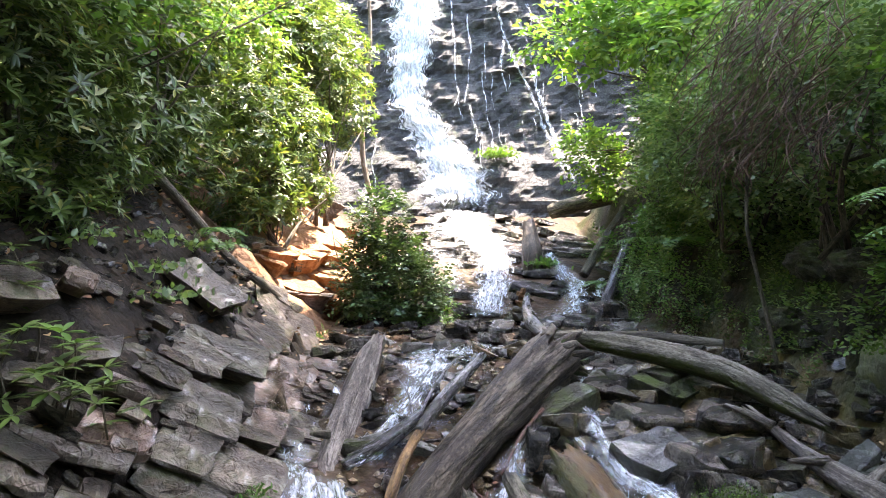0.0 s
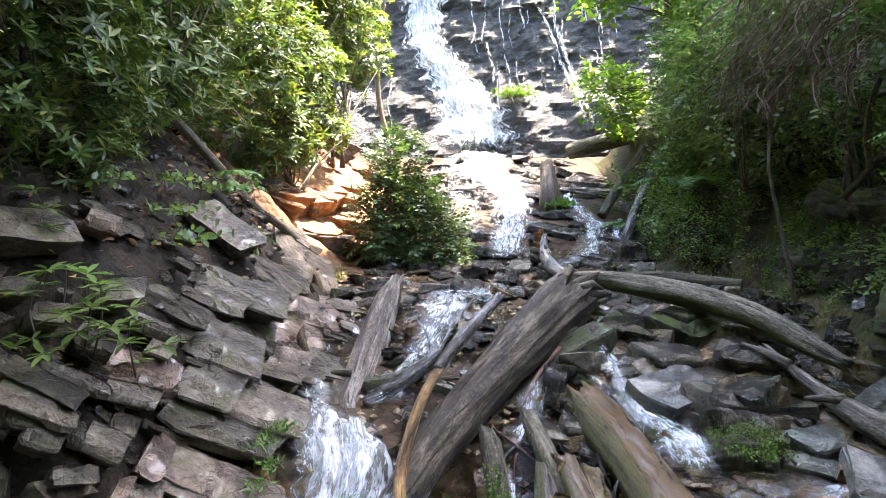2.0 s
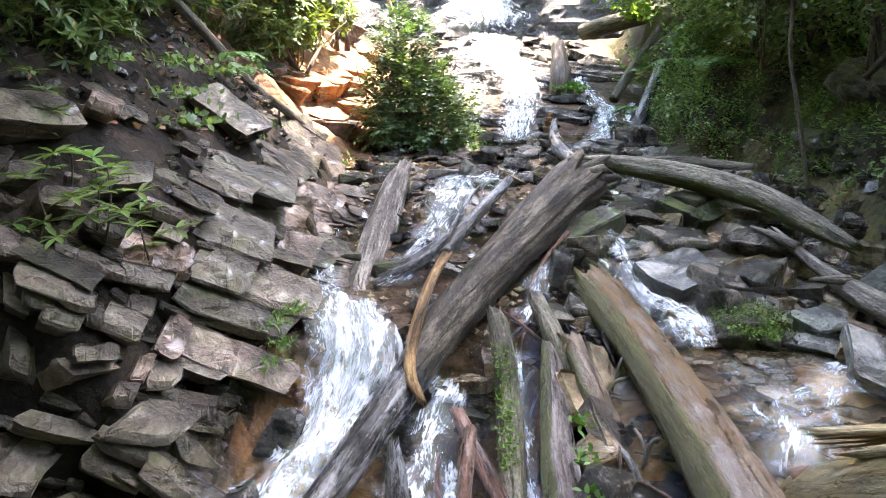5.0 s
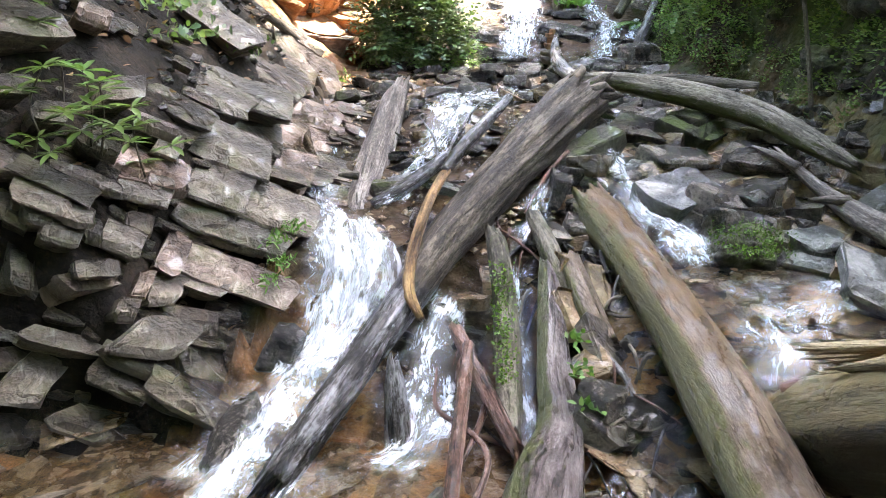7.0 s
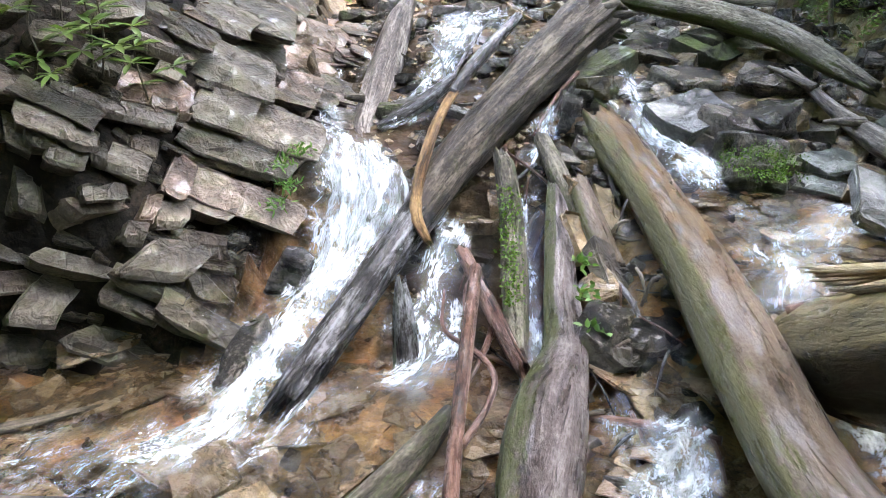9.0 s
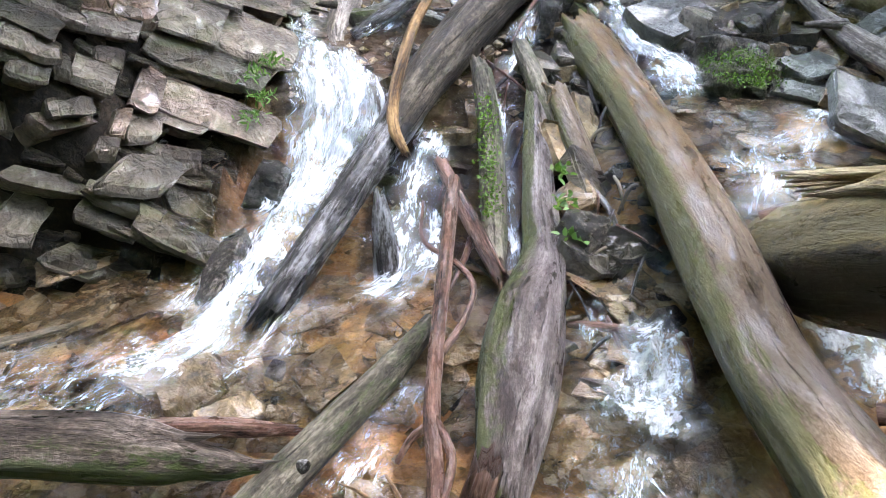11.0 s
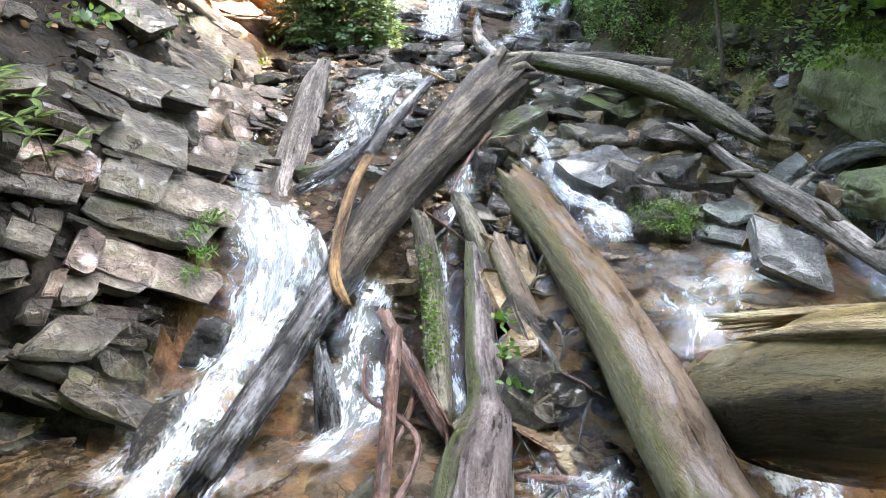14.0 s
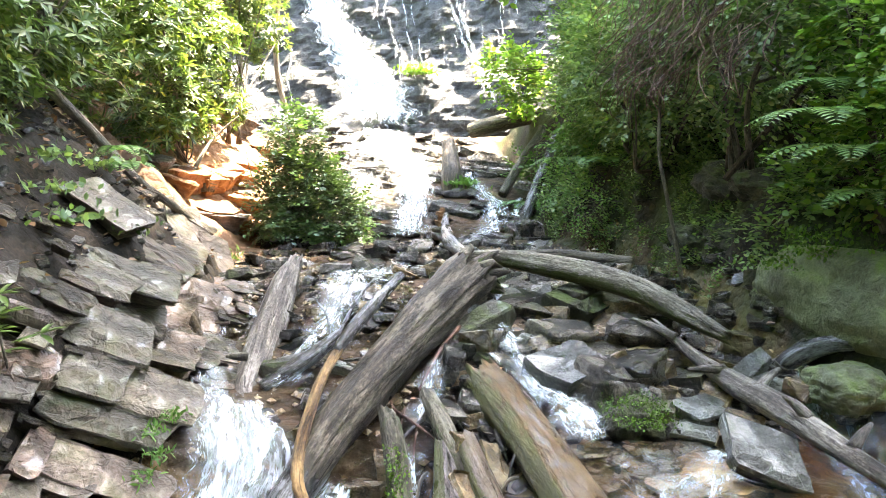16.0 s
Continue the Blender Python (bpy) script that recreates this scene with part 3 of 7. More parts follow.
def tube(pts, n, seg, ridge=0.05, lump=0.06, seed=0, jag=(0.0, 0.0), flat=1.0):
    """A log or branch along pts (x, y, z, radius): verts, faces, grain. jag: how far its ends are splintered."""
    line = smooth_path(pts, n)
    verts, grain, faces = [], [], []
    s, prev = 0.0, None
    side = None
    for i, p in enumerate(line):
        c, rad = Vector(p[:3]), max(p[3], 0.001)
        t = Vector(line[min(i + 1, n - 1)][:3]) - Vector(line[max(i - 1, 0)][:3])
        t.normalize()
        if side is None:
            side = t.cross(Vector((0, 0, 1)))
            if side.length < 0.1:
                side = Vector((1, 0, 0))
        side = (side - t * side.dot(t)).normalized()
        up = side.cross(t) * -1
        if prev is not None:
            s += (c - prev).length
        prev = c
        for k in range(seg):
            a = 2 * math.pi * k / seg
            ca, sa = math.cos(a), math.sin(a)
            q = Vector((ca * 3, sa * 3, s * 0.9 + seed * 7.3))
            rr = rad * (1 + lump * fnoise(q, 0.6, 2) + ridge * fnoise((ca * 5 + seed, sa * 5, s * 0.7), 1.3, 3))
            o = side * (ca * rr) + up * (sa * rr * flat)
            ext = 0.0
            if i == 0 and jag[0]:
                ext = -jag[0] * (0.5 + fnoise((ca * 2.3 + seed, sa * 2.3, 3), 1.5, 3))
            if i == n - 1 and jag[1]:
                ext = jag[1] * (0.5 + fnoise((ca * 2.3 + seed, sa * 2.3, 9), 1.5, 3))
            verts.append(c + o + t * ext)
            grain.append((ca * rad, sa * rad, s + seed * 1.7))
    for i in range(n - 1):
        for k in range(seg):
            a, b = i * seg + k, i * seg + (k + 1) % seg
            faces.append((a, b, b + seg, a + seg))
    for i, e in ((0, jag[0]), (n - 1, jag[1])):
        c = Vector(line[i][:3])
        t = Vector(line[min(i + 1, n - 1)][:3]) - Vector(line[max(i - 1, 0)][:3])
        t.normalize()
        verts.append(c - t * (e * 0.3 if i else -e * 0.3))
        grain.append((0, 0, s * (i > 0) + seed))
        m = len(verts) - 1
        for k in range(seg):
            a, b = i * seg + k, i * seg + (k + 1) % seg
            faces.append((b, a, m) if i == 0 else (a, b, m))
    return verts, faces, grain


def set_vectors(me, name, values):
    at = me.attributes.new(name, "FLOAT_VECTOR", "POINT")
    at.data.foreach_set("vector", np.array(values, np.float32).ravel())


def wood(name, pts, material, parent=None, label="", n=40, seg=20, ridge=0.05, lump=0.06, seed=0, jag=(0.0, 0.0), flat=1.0):
    v, f, g = tube(pts, n, seg, ridge, lump, seed, jag, flat)
    ob = mesh_ob(name, v, f, material, parent, label, smooth=True)
    set_vectors(ob.data, "grain", g)
    return ob


def join_tubes(name, tubes, material, parent=None, label=""):
    """Several twigs in one mesh."""
    V, F, G = [], [], []
    for v, f, g in tubes:
        o = len(V)
        V += v
        G += g
        F += [tuple(i + o for i in q) for q in f]
    ob = mesh_ob(name, V, F, material, parent, label, smooth=True)
    set_vectors(ob.data, "grain", G)
    return ob


# leaf outlines: (along, across, lift) in leaf lengths; the first and last points lie on the midrib
LANCE = [(0, 0, 0), (0.35, 0.13, 0.02), (0.7, 0.12, 0.0), (1.0, 0, -0.10), (0.7, -0.12, 0.0), (0.35, -0.13, 0.02), (0.5, 0, -0.035)]
OVAL = [(0, 0, 0), (0.3, 0.25, 0.03), (0.65, 0.24, 0.02), (1.0, 0, -0.12), (0.65, -0.24, 0.02), (0.3, -0.25, 0.03), (0.5, 0, -0.03)]


def leaves(name, place, along, normal, length, outline, material, parent=None, label=""):
    """Many leaves in one mesh: place, direction and face of each (N x 3 arrays), and its length (N)."""
    N = len(place)
    along = along / np.linalg.norm(along, axis=1, keepdims=True)
    across = np.cross(normal, along)
    across /= np.linalg.norm(across, axis=1, keepdims=True) + 1e-9
    up = np.cross(along, across)
    o = np.array(outline)
    k = len(o)
    V = place[:, None, :] + length[:, None, None] * (o[None, :, 0, None] * along[:, None, :] + o[None, :, 1, None] * across[:, None, :] + o[None, :, 2, None] * up[:, None, :])
    rim = k - 1
    tri = np.array([(i, (i + 1) % rim, rim) for i in range(rim)])
    F = (tri[None] + (np.arange(N) * k)[:, None, None]).reshape(-1)
    me = bpy.data.meshes.new(name)
    me.vertices.add(N * k)
    me.vertices.foreach_set("co", V.astype(np.float32).ravel())
    nt = N * rim
    me.loops.add(nt * 3)
    me.loops.foreach_set("vertex_index", F.astype(np.int32))
    me.polygons.add(nt)
    me.polygons.foreach_set("loop_start", np.arange(nt, dtype=np.int32) * 3)
    me.polygons.foreach_set("loop_total", np.full(nt, 3, np.int32))
    me.update(calc_edges=True)
    me.materials.append(material)
    return link_mesh(name, me, parent, label)


def blobs_points(blobs, n, shell=0.55):
    """n places in the outer part of uneven lobes (x, y, z, rx, ry, rz), and the way out of each."""
    B = np.array(blobs, float)
    w = (B[:, 3] * B[:, 4] * B[:, 5]) ** (2 / 3)
    idx = nrng.choice(len(B), n, p=w / w.sum())
    d = nrng.normal(size=(n, 3))
    d /= np.linalg.norm(d, axis=1, keepdims=True)
    r = shell + (1 - shell) * nrng.random(n) ** 0.6
    ph = B[idx, 0] * 3.7
    r *= 1 + 0.22 * np.sin(d[:, 0] * 5 + ph) * np.cos(d[:, 2] * 6 + ph * 1.3) + 0.12 * np.sin(d[:, 1] * 11 + ph)
    p = B[idx, :3] + d * B[idx, 3:] * r[:, None]
    return p, d


def rosettes(p, d, per, length, spread=0.9, droop=0.15):
    """Whorls of leaves round twig tips."""
    n = len(p)
    axis = d * 0.5 + np.array([0, 0, 0.75]) + nrng.normal(size=(n, 3)) * 0.3
    axis /= np.linalg.norm(axis, axis=1, keepdims=True)
    ref = nrng.normal(size=(n, 3))
    e1 = np.cross(axis, ref)
    e1 /= np.linalg.norm(e1, axis=1, keepdims=True)
    e2 = np.cross(axis, e1)
    a = (np.arange(per) / per * 2 * np.pi)[None, :] + nrng.random((n, 1)) * 6.28 + nrng.normal(size=(n, per)) * 0.2
    radial = np.cos(a)[..., None] * e1[:, None] + np.sin(a)[..., None] * e2[:, None]
    lift = (0.35 - droop + nrng.normal(size=(n, per)) * 0.25)[..., None]
    al = radial * spread + axis[:, None] * lift
    nm = axis[:, None] * 1.0 - radial * lift
    pl = np.repeat(p[:, None], per, 1)
    ln = length * (0.7 + 0.5 * nrng.random((n, per)))
    return pl.reshape(-1, 3), al.reshape(-1, 3), nm.reshape(-1, 3), ln.reshape(-1)


def sprays(p, d, per, step, length):
    """Leaves set along short drooping twigs."""
    n = len(p)
    ax = d + nrng.normal(size=(n, 3)) * 0.5 + np.array([0, 0, -0.1])
    ax /= np.linalg.norm(ax, axis=1, keepdims=True)
    sd = np.cross(ax, np.array([0, 0, 1.0])) + nrng.normal(size=(n, 3)) * 0.15
    sd /= np.linalg.norm(sd, axis=1, keepdims=True)
    up = np.cross(sd, ax)
    k = np.arange(per)
    s = np.where(k % 2 == 0, 1, -1)[None, :, None]
    pl = p[:, None] + ax[:, None] * (k * step)[None, :, None]
    al = ax[:, None] * 0.6 + sd[:, None] * s + nrng.normal(size=(n, per, 3)) * 0.15
    nm = up[:, None] + nrng.normal(size=(n, per, 3)) * 0.3
    ln = length * (0.65 + 0.6 * nrng.random((n, per)))
    return pl.reshape(-1, 3), al.reshape(-1, 3), nm.reshape(-1, 3), ln.reshape(-1)


def ribbon(name, pts, n, m, material, parent=None, label="", lift=0.0, drape=None, seed=0, bulge=0.02):
    """A sheet of running water along pts (x, y, z, width). drape(x, y, z): puts a point on the rock."""
    line = smooth_path(pts, n)
    V, F, flow, edge = [], [], [], []
    s, prev = 0.0, None
    for i, p in enumerate(line):
        c = Vector(p[:3])
        t = Vector(line[min(i + 1, n - 1)][:3]) - Vector(line[max(i - 1, 0)][:3])
        side = t.cross(Vector((0, -0.5, 1)))
        side.normalize()
        if prev is not None:
            s += (c - prev).length
        prev = c
        end = min(1.0, i / (0.08 * n), (n - 1 - i) / (0.16 * n))
        for k in range(m):
            u = (k / (m - 1) - 0.5) * 2
            q = c + side * (u * p[3] * 0.64 * (1 + 0.5 * fnoise((s * 2.6, seed, math.copysign(3, u)), 1, 3)))
            if drape:
                q = drape(q)
            q = q + Vector((0, -0.3, 1)) * (lift * (0.3 + 0.7 * (1 - u * u)) + bulge * (1 - u * u) + bulge * (1.1 * fnoise((u * p[3] * 5 + seed, s * 2.2, 0), 1.6, 4)))
            V.append(q)
            flow.append((u * p[3] * 0.64 + seed, s, 0))
            edge.append((1 - abs(u) ** 2.2) * end - 0.5 * max(0.0, abs(u) - 0.35) * (0.5 + fnoise((s * 5, u * 2 + seed, 1), 1, 2)))
    for i in range(n - 1):
        for k in range(m - 1):
            a = i * m + k
            F.append((a, a + 1, a + m + 1, a + m))
    ob = mesh_ob(name, V, F, material, parent, label, smooth=True)
    set_vectors(ob.data, "flow", flow)
    at = ob.data.attributes.new("edge", "FLOAT", "POINT")
    at.data.foreach_set("value", np.array(edge, np.float32))
    return ob


# ---- ground ----
def spaced(lo, hi, a, b, fine, coarse):
    """Grid lines from lo to hi: fine between a and b, ever wider outside."""
    out = list(np.arange(a, b + 1e-6, fine))
    for sign, end in ((1, hi), (-1, lo)):
        v, st = (out[-1], fine) if sign > 0 else (out[0], fine)
        while (v < end) if sign > 0 else (v > end):
            st = min(st * 1.18, coarse)
            v += sign * st
            out.append(v) if sign > 0 else out.insert(0, v)
    return out


def rough_ground(x, y):
    """The ground with its ledges and lumps."""
    z = ground(x, y)
    steep = min(1.0, abs(ground(x + 0.1, y) - z) * 4 + abs(ground(x, y + 0.1) - z) * 4)
    lump = fnoise((x, y, z), 1.3, 4) * (0.05 + 0.10 * steep) + fnoise((x, y, z * 2), 5.0, 3) * 0.022
    if 3.2 < y < 9.5 and lin(y, FOOT_LEFT) - x > 0.15:
        z -= 0.28
    return z + lump


def ground_mat():
    m, nt, b = node_mat("stream_bed")
    dull(b, 0.15)
    v = tex_coord(nt)
    zone = nt.nodes.new("ShaderNodeAttribute")
    zone.attribute_name = "zone"
    sep = nt.nodes.new("ShaderNodeSeparateXYZ")
    nt.links.new(zone.outputs["Vector"], sep.inputs[0])
    big = noise_tex(nt, v, 2.2, 5, 0.6, 0.5)
    fine = noise_tex(nt, v, 34, 8, 0.7)
    vo = nt.nodes.new("ShaderNodeTexVoronoi")
    vo.inputs["Scale"].default_value = 13
    nt.links.new(v, vo.inputs["Vector"])
    f = maths(nt, "ADD", maths(nt, "MULTIPLY", big, 0.5), maths(nt, "MULTIPLY", fine, 0.5))
    f2 = maths(nt, "ADD", maths(nt, "MULTIPLY", big, 0.75), maths(nt, "MULTIPLY", fine, 0.25))
    bed = ramp(nt, f2, [(0.34, (0.05, 0.034, 0.02)), (0.44, (0.17, 0.11, 0.055)), (0.54, (0.31, 0.205, 0.105)), (0.66, (0.42, 0.32, 0.2))])
    hue = noise_tex(nt, v, 1.1, 3, 0.5, 0.4)
    bed = mix(nt, 1.0, bed, ramp(nt, hue, [(0.4, (1.15, 0.88, 0.75)), (0.6, (0.85, 0.92, 0.8))]), "MULTIPLY")
    cell = nt.nodes.new("ShaderNodeSeparateColor")
    nt.links.new(vo.outputs["Color"], cell.inputs[0])
    bed = mix(nt, 1.0, bed, ramp(nt, cell.outputs[0], [(0.0, (0.72, 0.7, 0.68)), (0.5, (0.98, 0.95, 0.92)), (1.0, (1.25, 1.2, 1.12))]), "MULTIPLY")
    # dark soil, taken to near black so that gaps between rocks read as shade
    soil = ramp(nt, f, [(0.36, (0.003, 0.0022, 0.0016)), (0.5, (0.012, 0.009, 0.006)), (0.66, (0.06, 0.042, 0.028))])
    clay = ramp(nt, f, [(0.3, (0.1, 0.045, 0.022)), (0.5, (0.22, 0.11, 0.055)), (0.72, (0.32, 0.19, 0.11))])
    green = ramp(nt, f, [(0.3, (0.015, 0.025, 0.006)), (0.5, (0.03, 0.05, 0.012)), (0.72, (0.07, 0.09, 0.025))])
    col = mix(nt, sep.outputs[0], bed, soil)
    col = mix(nt, sep.outputs[1], col, clay)
    col = mix(nt, sep.outputs[2], col, green)
    nt.links.new(col, b.inputs["Base Color"])
    nt.links.new(maths(nt, "ADD", maths(nt, "MULTIPLY", sep.outputs[0], 0.5), ramp(nt, big, [(0.3, 0.15), (0.7, 0.4)])), b.inputs["Roughness"])
    wet_film(nt, b, v, 0.2, 5.0)
    film = b.inputs["Coat Weight"].links[0].from_socket
    nt.links.new(maths(nt, "MULTIPLY", film, maths(nt, "SUBTRACT", 1.0, sep.outputs[0])), b.inputs["Coat Weight"])
    bump(nt, b, maths(nt, "ADD", fine, maths(nt, "SUBTRACT", big, maths(nt, "MULTIPLY", vo.outputs[0], 1.2))), 0.8, 0.03)
    return m


xs = spaced(-70, 70, -4.2, 4.2, 0.06, 4.0)
ys = spaced(-60, 90, 0.6, 12.0, 0.06, 3.0)
V, F, Z = [], [], []
for y in ys:
    for x in xs:
        V.append((x, y, rough_ground(x, y)))
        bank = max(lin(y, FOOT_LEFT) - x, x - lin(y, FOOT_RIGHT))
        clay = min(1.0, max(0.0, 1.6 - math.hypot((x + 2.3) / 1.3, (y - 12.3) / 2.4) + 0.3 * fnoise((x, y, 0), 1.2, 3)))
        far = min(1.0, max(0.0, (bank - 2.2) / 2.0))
        # near-black stands in for shade between the upstream stones and the jammed logs
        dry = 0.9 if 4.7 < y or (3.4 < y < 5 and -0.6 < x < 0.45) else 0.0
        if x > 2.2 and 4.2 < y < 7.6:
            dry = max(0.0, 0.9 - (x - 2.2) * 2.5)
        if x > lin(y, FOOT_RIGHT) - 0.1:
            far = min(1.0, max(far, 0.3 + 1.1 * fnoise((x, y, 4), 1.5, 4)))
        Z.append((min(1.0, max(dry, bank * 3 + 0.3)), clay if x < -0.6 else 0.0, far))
nx = len(xs)
for j in range(len(ys) - 1):
    for i in range(nx - 1):
        a = j * nx + i
        F.append((a, a + 1, a + nx + 1, a + nx))
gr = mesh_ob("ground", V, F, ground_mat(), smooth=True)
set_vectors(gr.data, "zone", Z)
tagged(gr, "wet brown stream bed and dark soil banks of a wooded ravine, gap shade painted in", "ground", kind="structure")

# ---- cliff ----
V, F = [], []
cx = list(np.arange(-14, 16.01, 0.14))
cz = list(np.arange(0.0, 14.01, 0.11)) + list(np.arange(14.4, 15.1, 0.3))


def cliff_point(x, z):
    """A point of the layered cliff face: ledges dip to the side, with ragged steps."""
    dip = z + 0.22 * x + 0.8 * fnoise((x * 0.5, z * 0.5, 1), 1, 4)
    step = dip * 1.7
    fr = step - math.floor(step)
    ledge = (0.07 + 0.11 * (0.5 + fnoise((math.floor(step) * 3.3, x * 0.4, 0), 1, 2))) * (fr ** 3)
    step2 = dip * 6.5 + x * 0.4
    ledge *= 0.35 + 1.3 * max(0.0, min(1.0, 0.5 + fnoise((x * 0.8, z * 0.8, 7), 1, 3)))
    ledge += 0.03 * (step2 - math.floor(step2)) + 0.16 * fnoise((x * 1.1, z * 2.2, 3), 1.4, 4)
    low = max(0.0, 1 - abs(z - 2.0) / 1.6)
    ledge *= 1 - 0.6 * low
    block = 0.3 * low * fnoise((x * 0.9, z * 0.9, 5), 1, 3) - 0.35 * low * (x > 1)
    return Vector((x, cliff_y(x, z) - ledge + block + 0.25 * fnoise((x, z, 0), 0.7, 4) + 0.03 * fnoise((x, z, 0), 7, 2), z))


for z in cz:
    for x in cx:
        V.append(cliff_point(x, z))
n = len(cx)
for j in range(len(cz) - 1):
    for i in range(n - 1):
        a = j * n + i
        F.append((a, a + 1, a + n + 1, a + n))
# the back of the cliff, so that it is a solid mass
back = len(V)
for z in (0.0, 15.0):
    for x in (cx[0], cx[-1]):
        V.append((x, 40.0, z))
top = (len(cz) - 1) * n
F += [(back, back + 2, back + 3, back + 1)]
F.append(tuple([back + 2] + [top + i for i in range(n)] + [back + 3]))
cl = mesh_ob("cliff", V, F, CLIFF)
tagged(cl, "dark wet layered rock cliff behind the waterfall", "cliff", kind="structure")


def on_cliff(q):
    p = cliff_point(q.x, q.z)
    return Vector((q.x, min(p.y, cliff_point(q.x, q.z - 0.12).y, cliff_point(q.x, q.z + 0.12).y) - 0.02, q.z))


def on_ground(q):
    z = max(rough_ground(q.x, q.y), rough_ground(q.x, q.y - 0.06), rough_ground(q.x, q.y + 0.06))
    return Vector((q.x, q.y, z))


# ---- water ----
def spray(e, pts, n, spread, size, seed):
    """Drops and flecks of foam thrown up along a chute."""
    r = random.Random(seed)
    line = smooth_path(pts, 40)
    V, F = [], []
    for _ in range(n):
        p = line[int(39 * r.random())]
        w = p[3] * 0.5
        c = Vector((p[0] + r.gauss(0, w * 0.6), p[1] + r.gauss(0, w * 0.5), p[2]))
        c.z += abs(r.gauss(0, spread))
        s = size * r.uniform(0.3, 1.2)
        b = len(V)
        V += [c + Vector(q) * s for q in ((1, 0, 0), (0, 1, 0), (-1, 0, 0), (0, -1, 0), (0, 0, 1.8), (0, 0, -1.8))]
        F += [(b, b + 1, b + 4), (b + 1, b + 2, b + 4), (b + 2, b + 3, b + 4), (b + 3, b, b + 4), (b + 1, b, b + 5), (b + 2, b + 1, b + 5), (b + 3, b + 2, b + 5), (b, b + 3, b + 5)]
    tagged(mesh_ob("spray", V, F, DROP, e, smooth=True), kind="stuff")


def froth(e, pts, n, seed, high=0.03):
    """Lumps and bubbles of foam heaped along a line of churning water."""
    r = random.Random(seed)
    line = smooth_path(pts, 40)
    V, F = [], []
    for _ in range(n):
        p = line[int(40 * r.random())]
        u = max(-1.0, min(1.0, r.gauss(0, 0.22)))
        c = on_ground(Vector((p[0] + u * p[3] * 0.6, p[1] + r.gauss(0, 0.05), 0)))
        c.z += 0.06 + abs(r.gauss(0, high)) * (1 - u * u)
        s = r.choice((0.002, 0.003, 0.004, 0.006)) * r.uniform(0.7, 1.3)
        b = len(V)
        for q in ((1, 0, 0), (0, 1, 0), (-1, 0, 0), (0, -1, 0), (0, 0, 0.7), (0, 0, -0.7)):
            V.append(c + Vector(q) * (s * r.uniform(0.7, 1.5)))
        F += [(b, b + 1, b + 4), (b + 1, b + 2, b + 4), (b + 2, b + 3, b + 4), (b + 3, b, b + 4), (b + 1, b, b + 5), (b + 2, b + 1, b + 5), (b + 3, b + 2, b + 5), (b, b + 3, b + 5)]
    tagged(mesh_ob("froth", V, F, DROP, e, smooth=True), kind="stuff")


def chute(e, pts, strands, seed, drape, sheet=None, lift=0.04, drops=0, spread=0.05, size=0.003, n=70, thin=0.075, bulge=0.02):
    """Falling water: a thin wide film, the white sheet in it and a denser core over that, with strands down a cliff, and drops."""
    m = max(15, min(41, int(max(p[3] for p in pts) / 0.025)))
    thinly = sheet in (RIPPLE, TRICKLE)
    for k, (wide, up, mt) in enumerate(((1.15, 0.01, sheet or FOAM), (0.75, 0.04, sheet or FOAM))[:1 if thinly else 2]):
        ribbon("sheet", [(p[0], p[1], p[2], p[3] * wide) for p in pts], n, m, mt, e, lift=lift + up, drape=drape, seed=seed + 0.37 * k, bulge=bulge * (1 + 0.4 * k))
    r = random.Random(seed)
    for k in range(strands // 2 if drape is on_cliff else 0):
        u = r.uniform(-0.3, 0.3)
        a, b = sorted((r.random(), r.random()))
        if b - a < 0.3:
            a, b = max(0, a - 0.2), min(1, b + 0.2)
        line = smooth_path(pts, 24)
        sub = line[int(a * 23):int(b * 23) + 1]
        if len(sub) < 3:
            continue
        out = []
        for q, (x, y, z, w) in enumerate(sub):
            uu = u + 0.14 * math.sin(q * 0.7 + k) + r.gauss(0, 0.03)
            out.append((x + uu * w, y + 0.1 * uu * w, z, max(0.02, w * thin * r.uniform(0.6, 1.4))))
        ribbon("strand", out, max(12, len(out) * 3), 5, STRAND, e, lift=lift + r.uniform(0.02, 0.05), drape=drape, seed=seed * 20 + k, bulge=bulge)
    if drops:
        spray(e, [(*drape(Vector(q[:3])), q[3] * 0.7) for q in pts], drops // 3, spread, size * 0.8, seed)


fall = thing("waterfall", "tall white waterfall sliding down a dark layered cliff", "waterfall", at=(0, 0, 0))
chute(fall, [(-0.7, 23, 8.6, 1.45), (-0.85, 22.8, 7.4, 1.4), (-1.0, 22.3, 6.0, 1.35), (-1.05, 21.9, 4.7, 1.1), (-0.6, 21.5, 3.6, 1.3), (0.05, 20.8, 2.5, 1.5), (0.4, 20, 1.5, 2.1), (0.45, 19.6, 0.85, 2.6)], 9, 1, on_cliff, FALL, 0.05, n=100, thin=0.09, bulge=0.05)
chute(fall, [(-0.4, 21.4, 3.4, 0.3), (0.35, 21, 2.9, 0.5), (0.75, 20.3, 2.0, 0.7), (0.95, 19.7, 1.0, 0.6)], 3, 2, on_cliff, FALL, n=40)
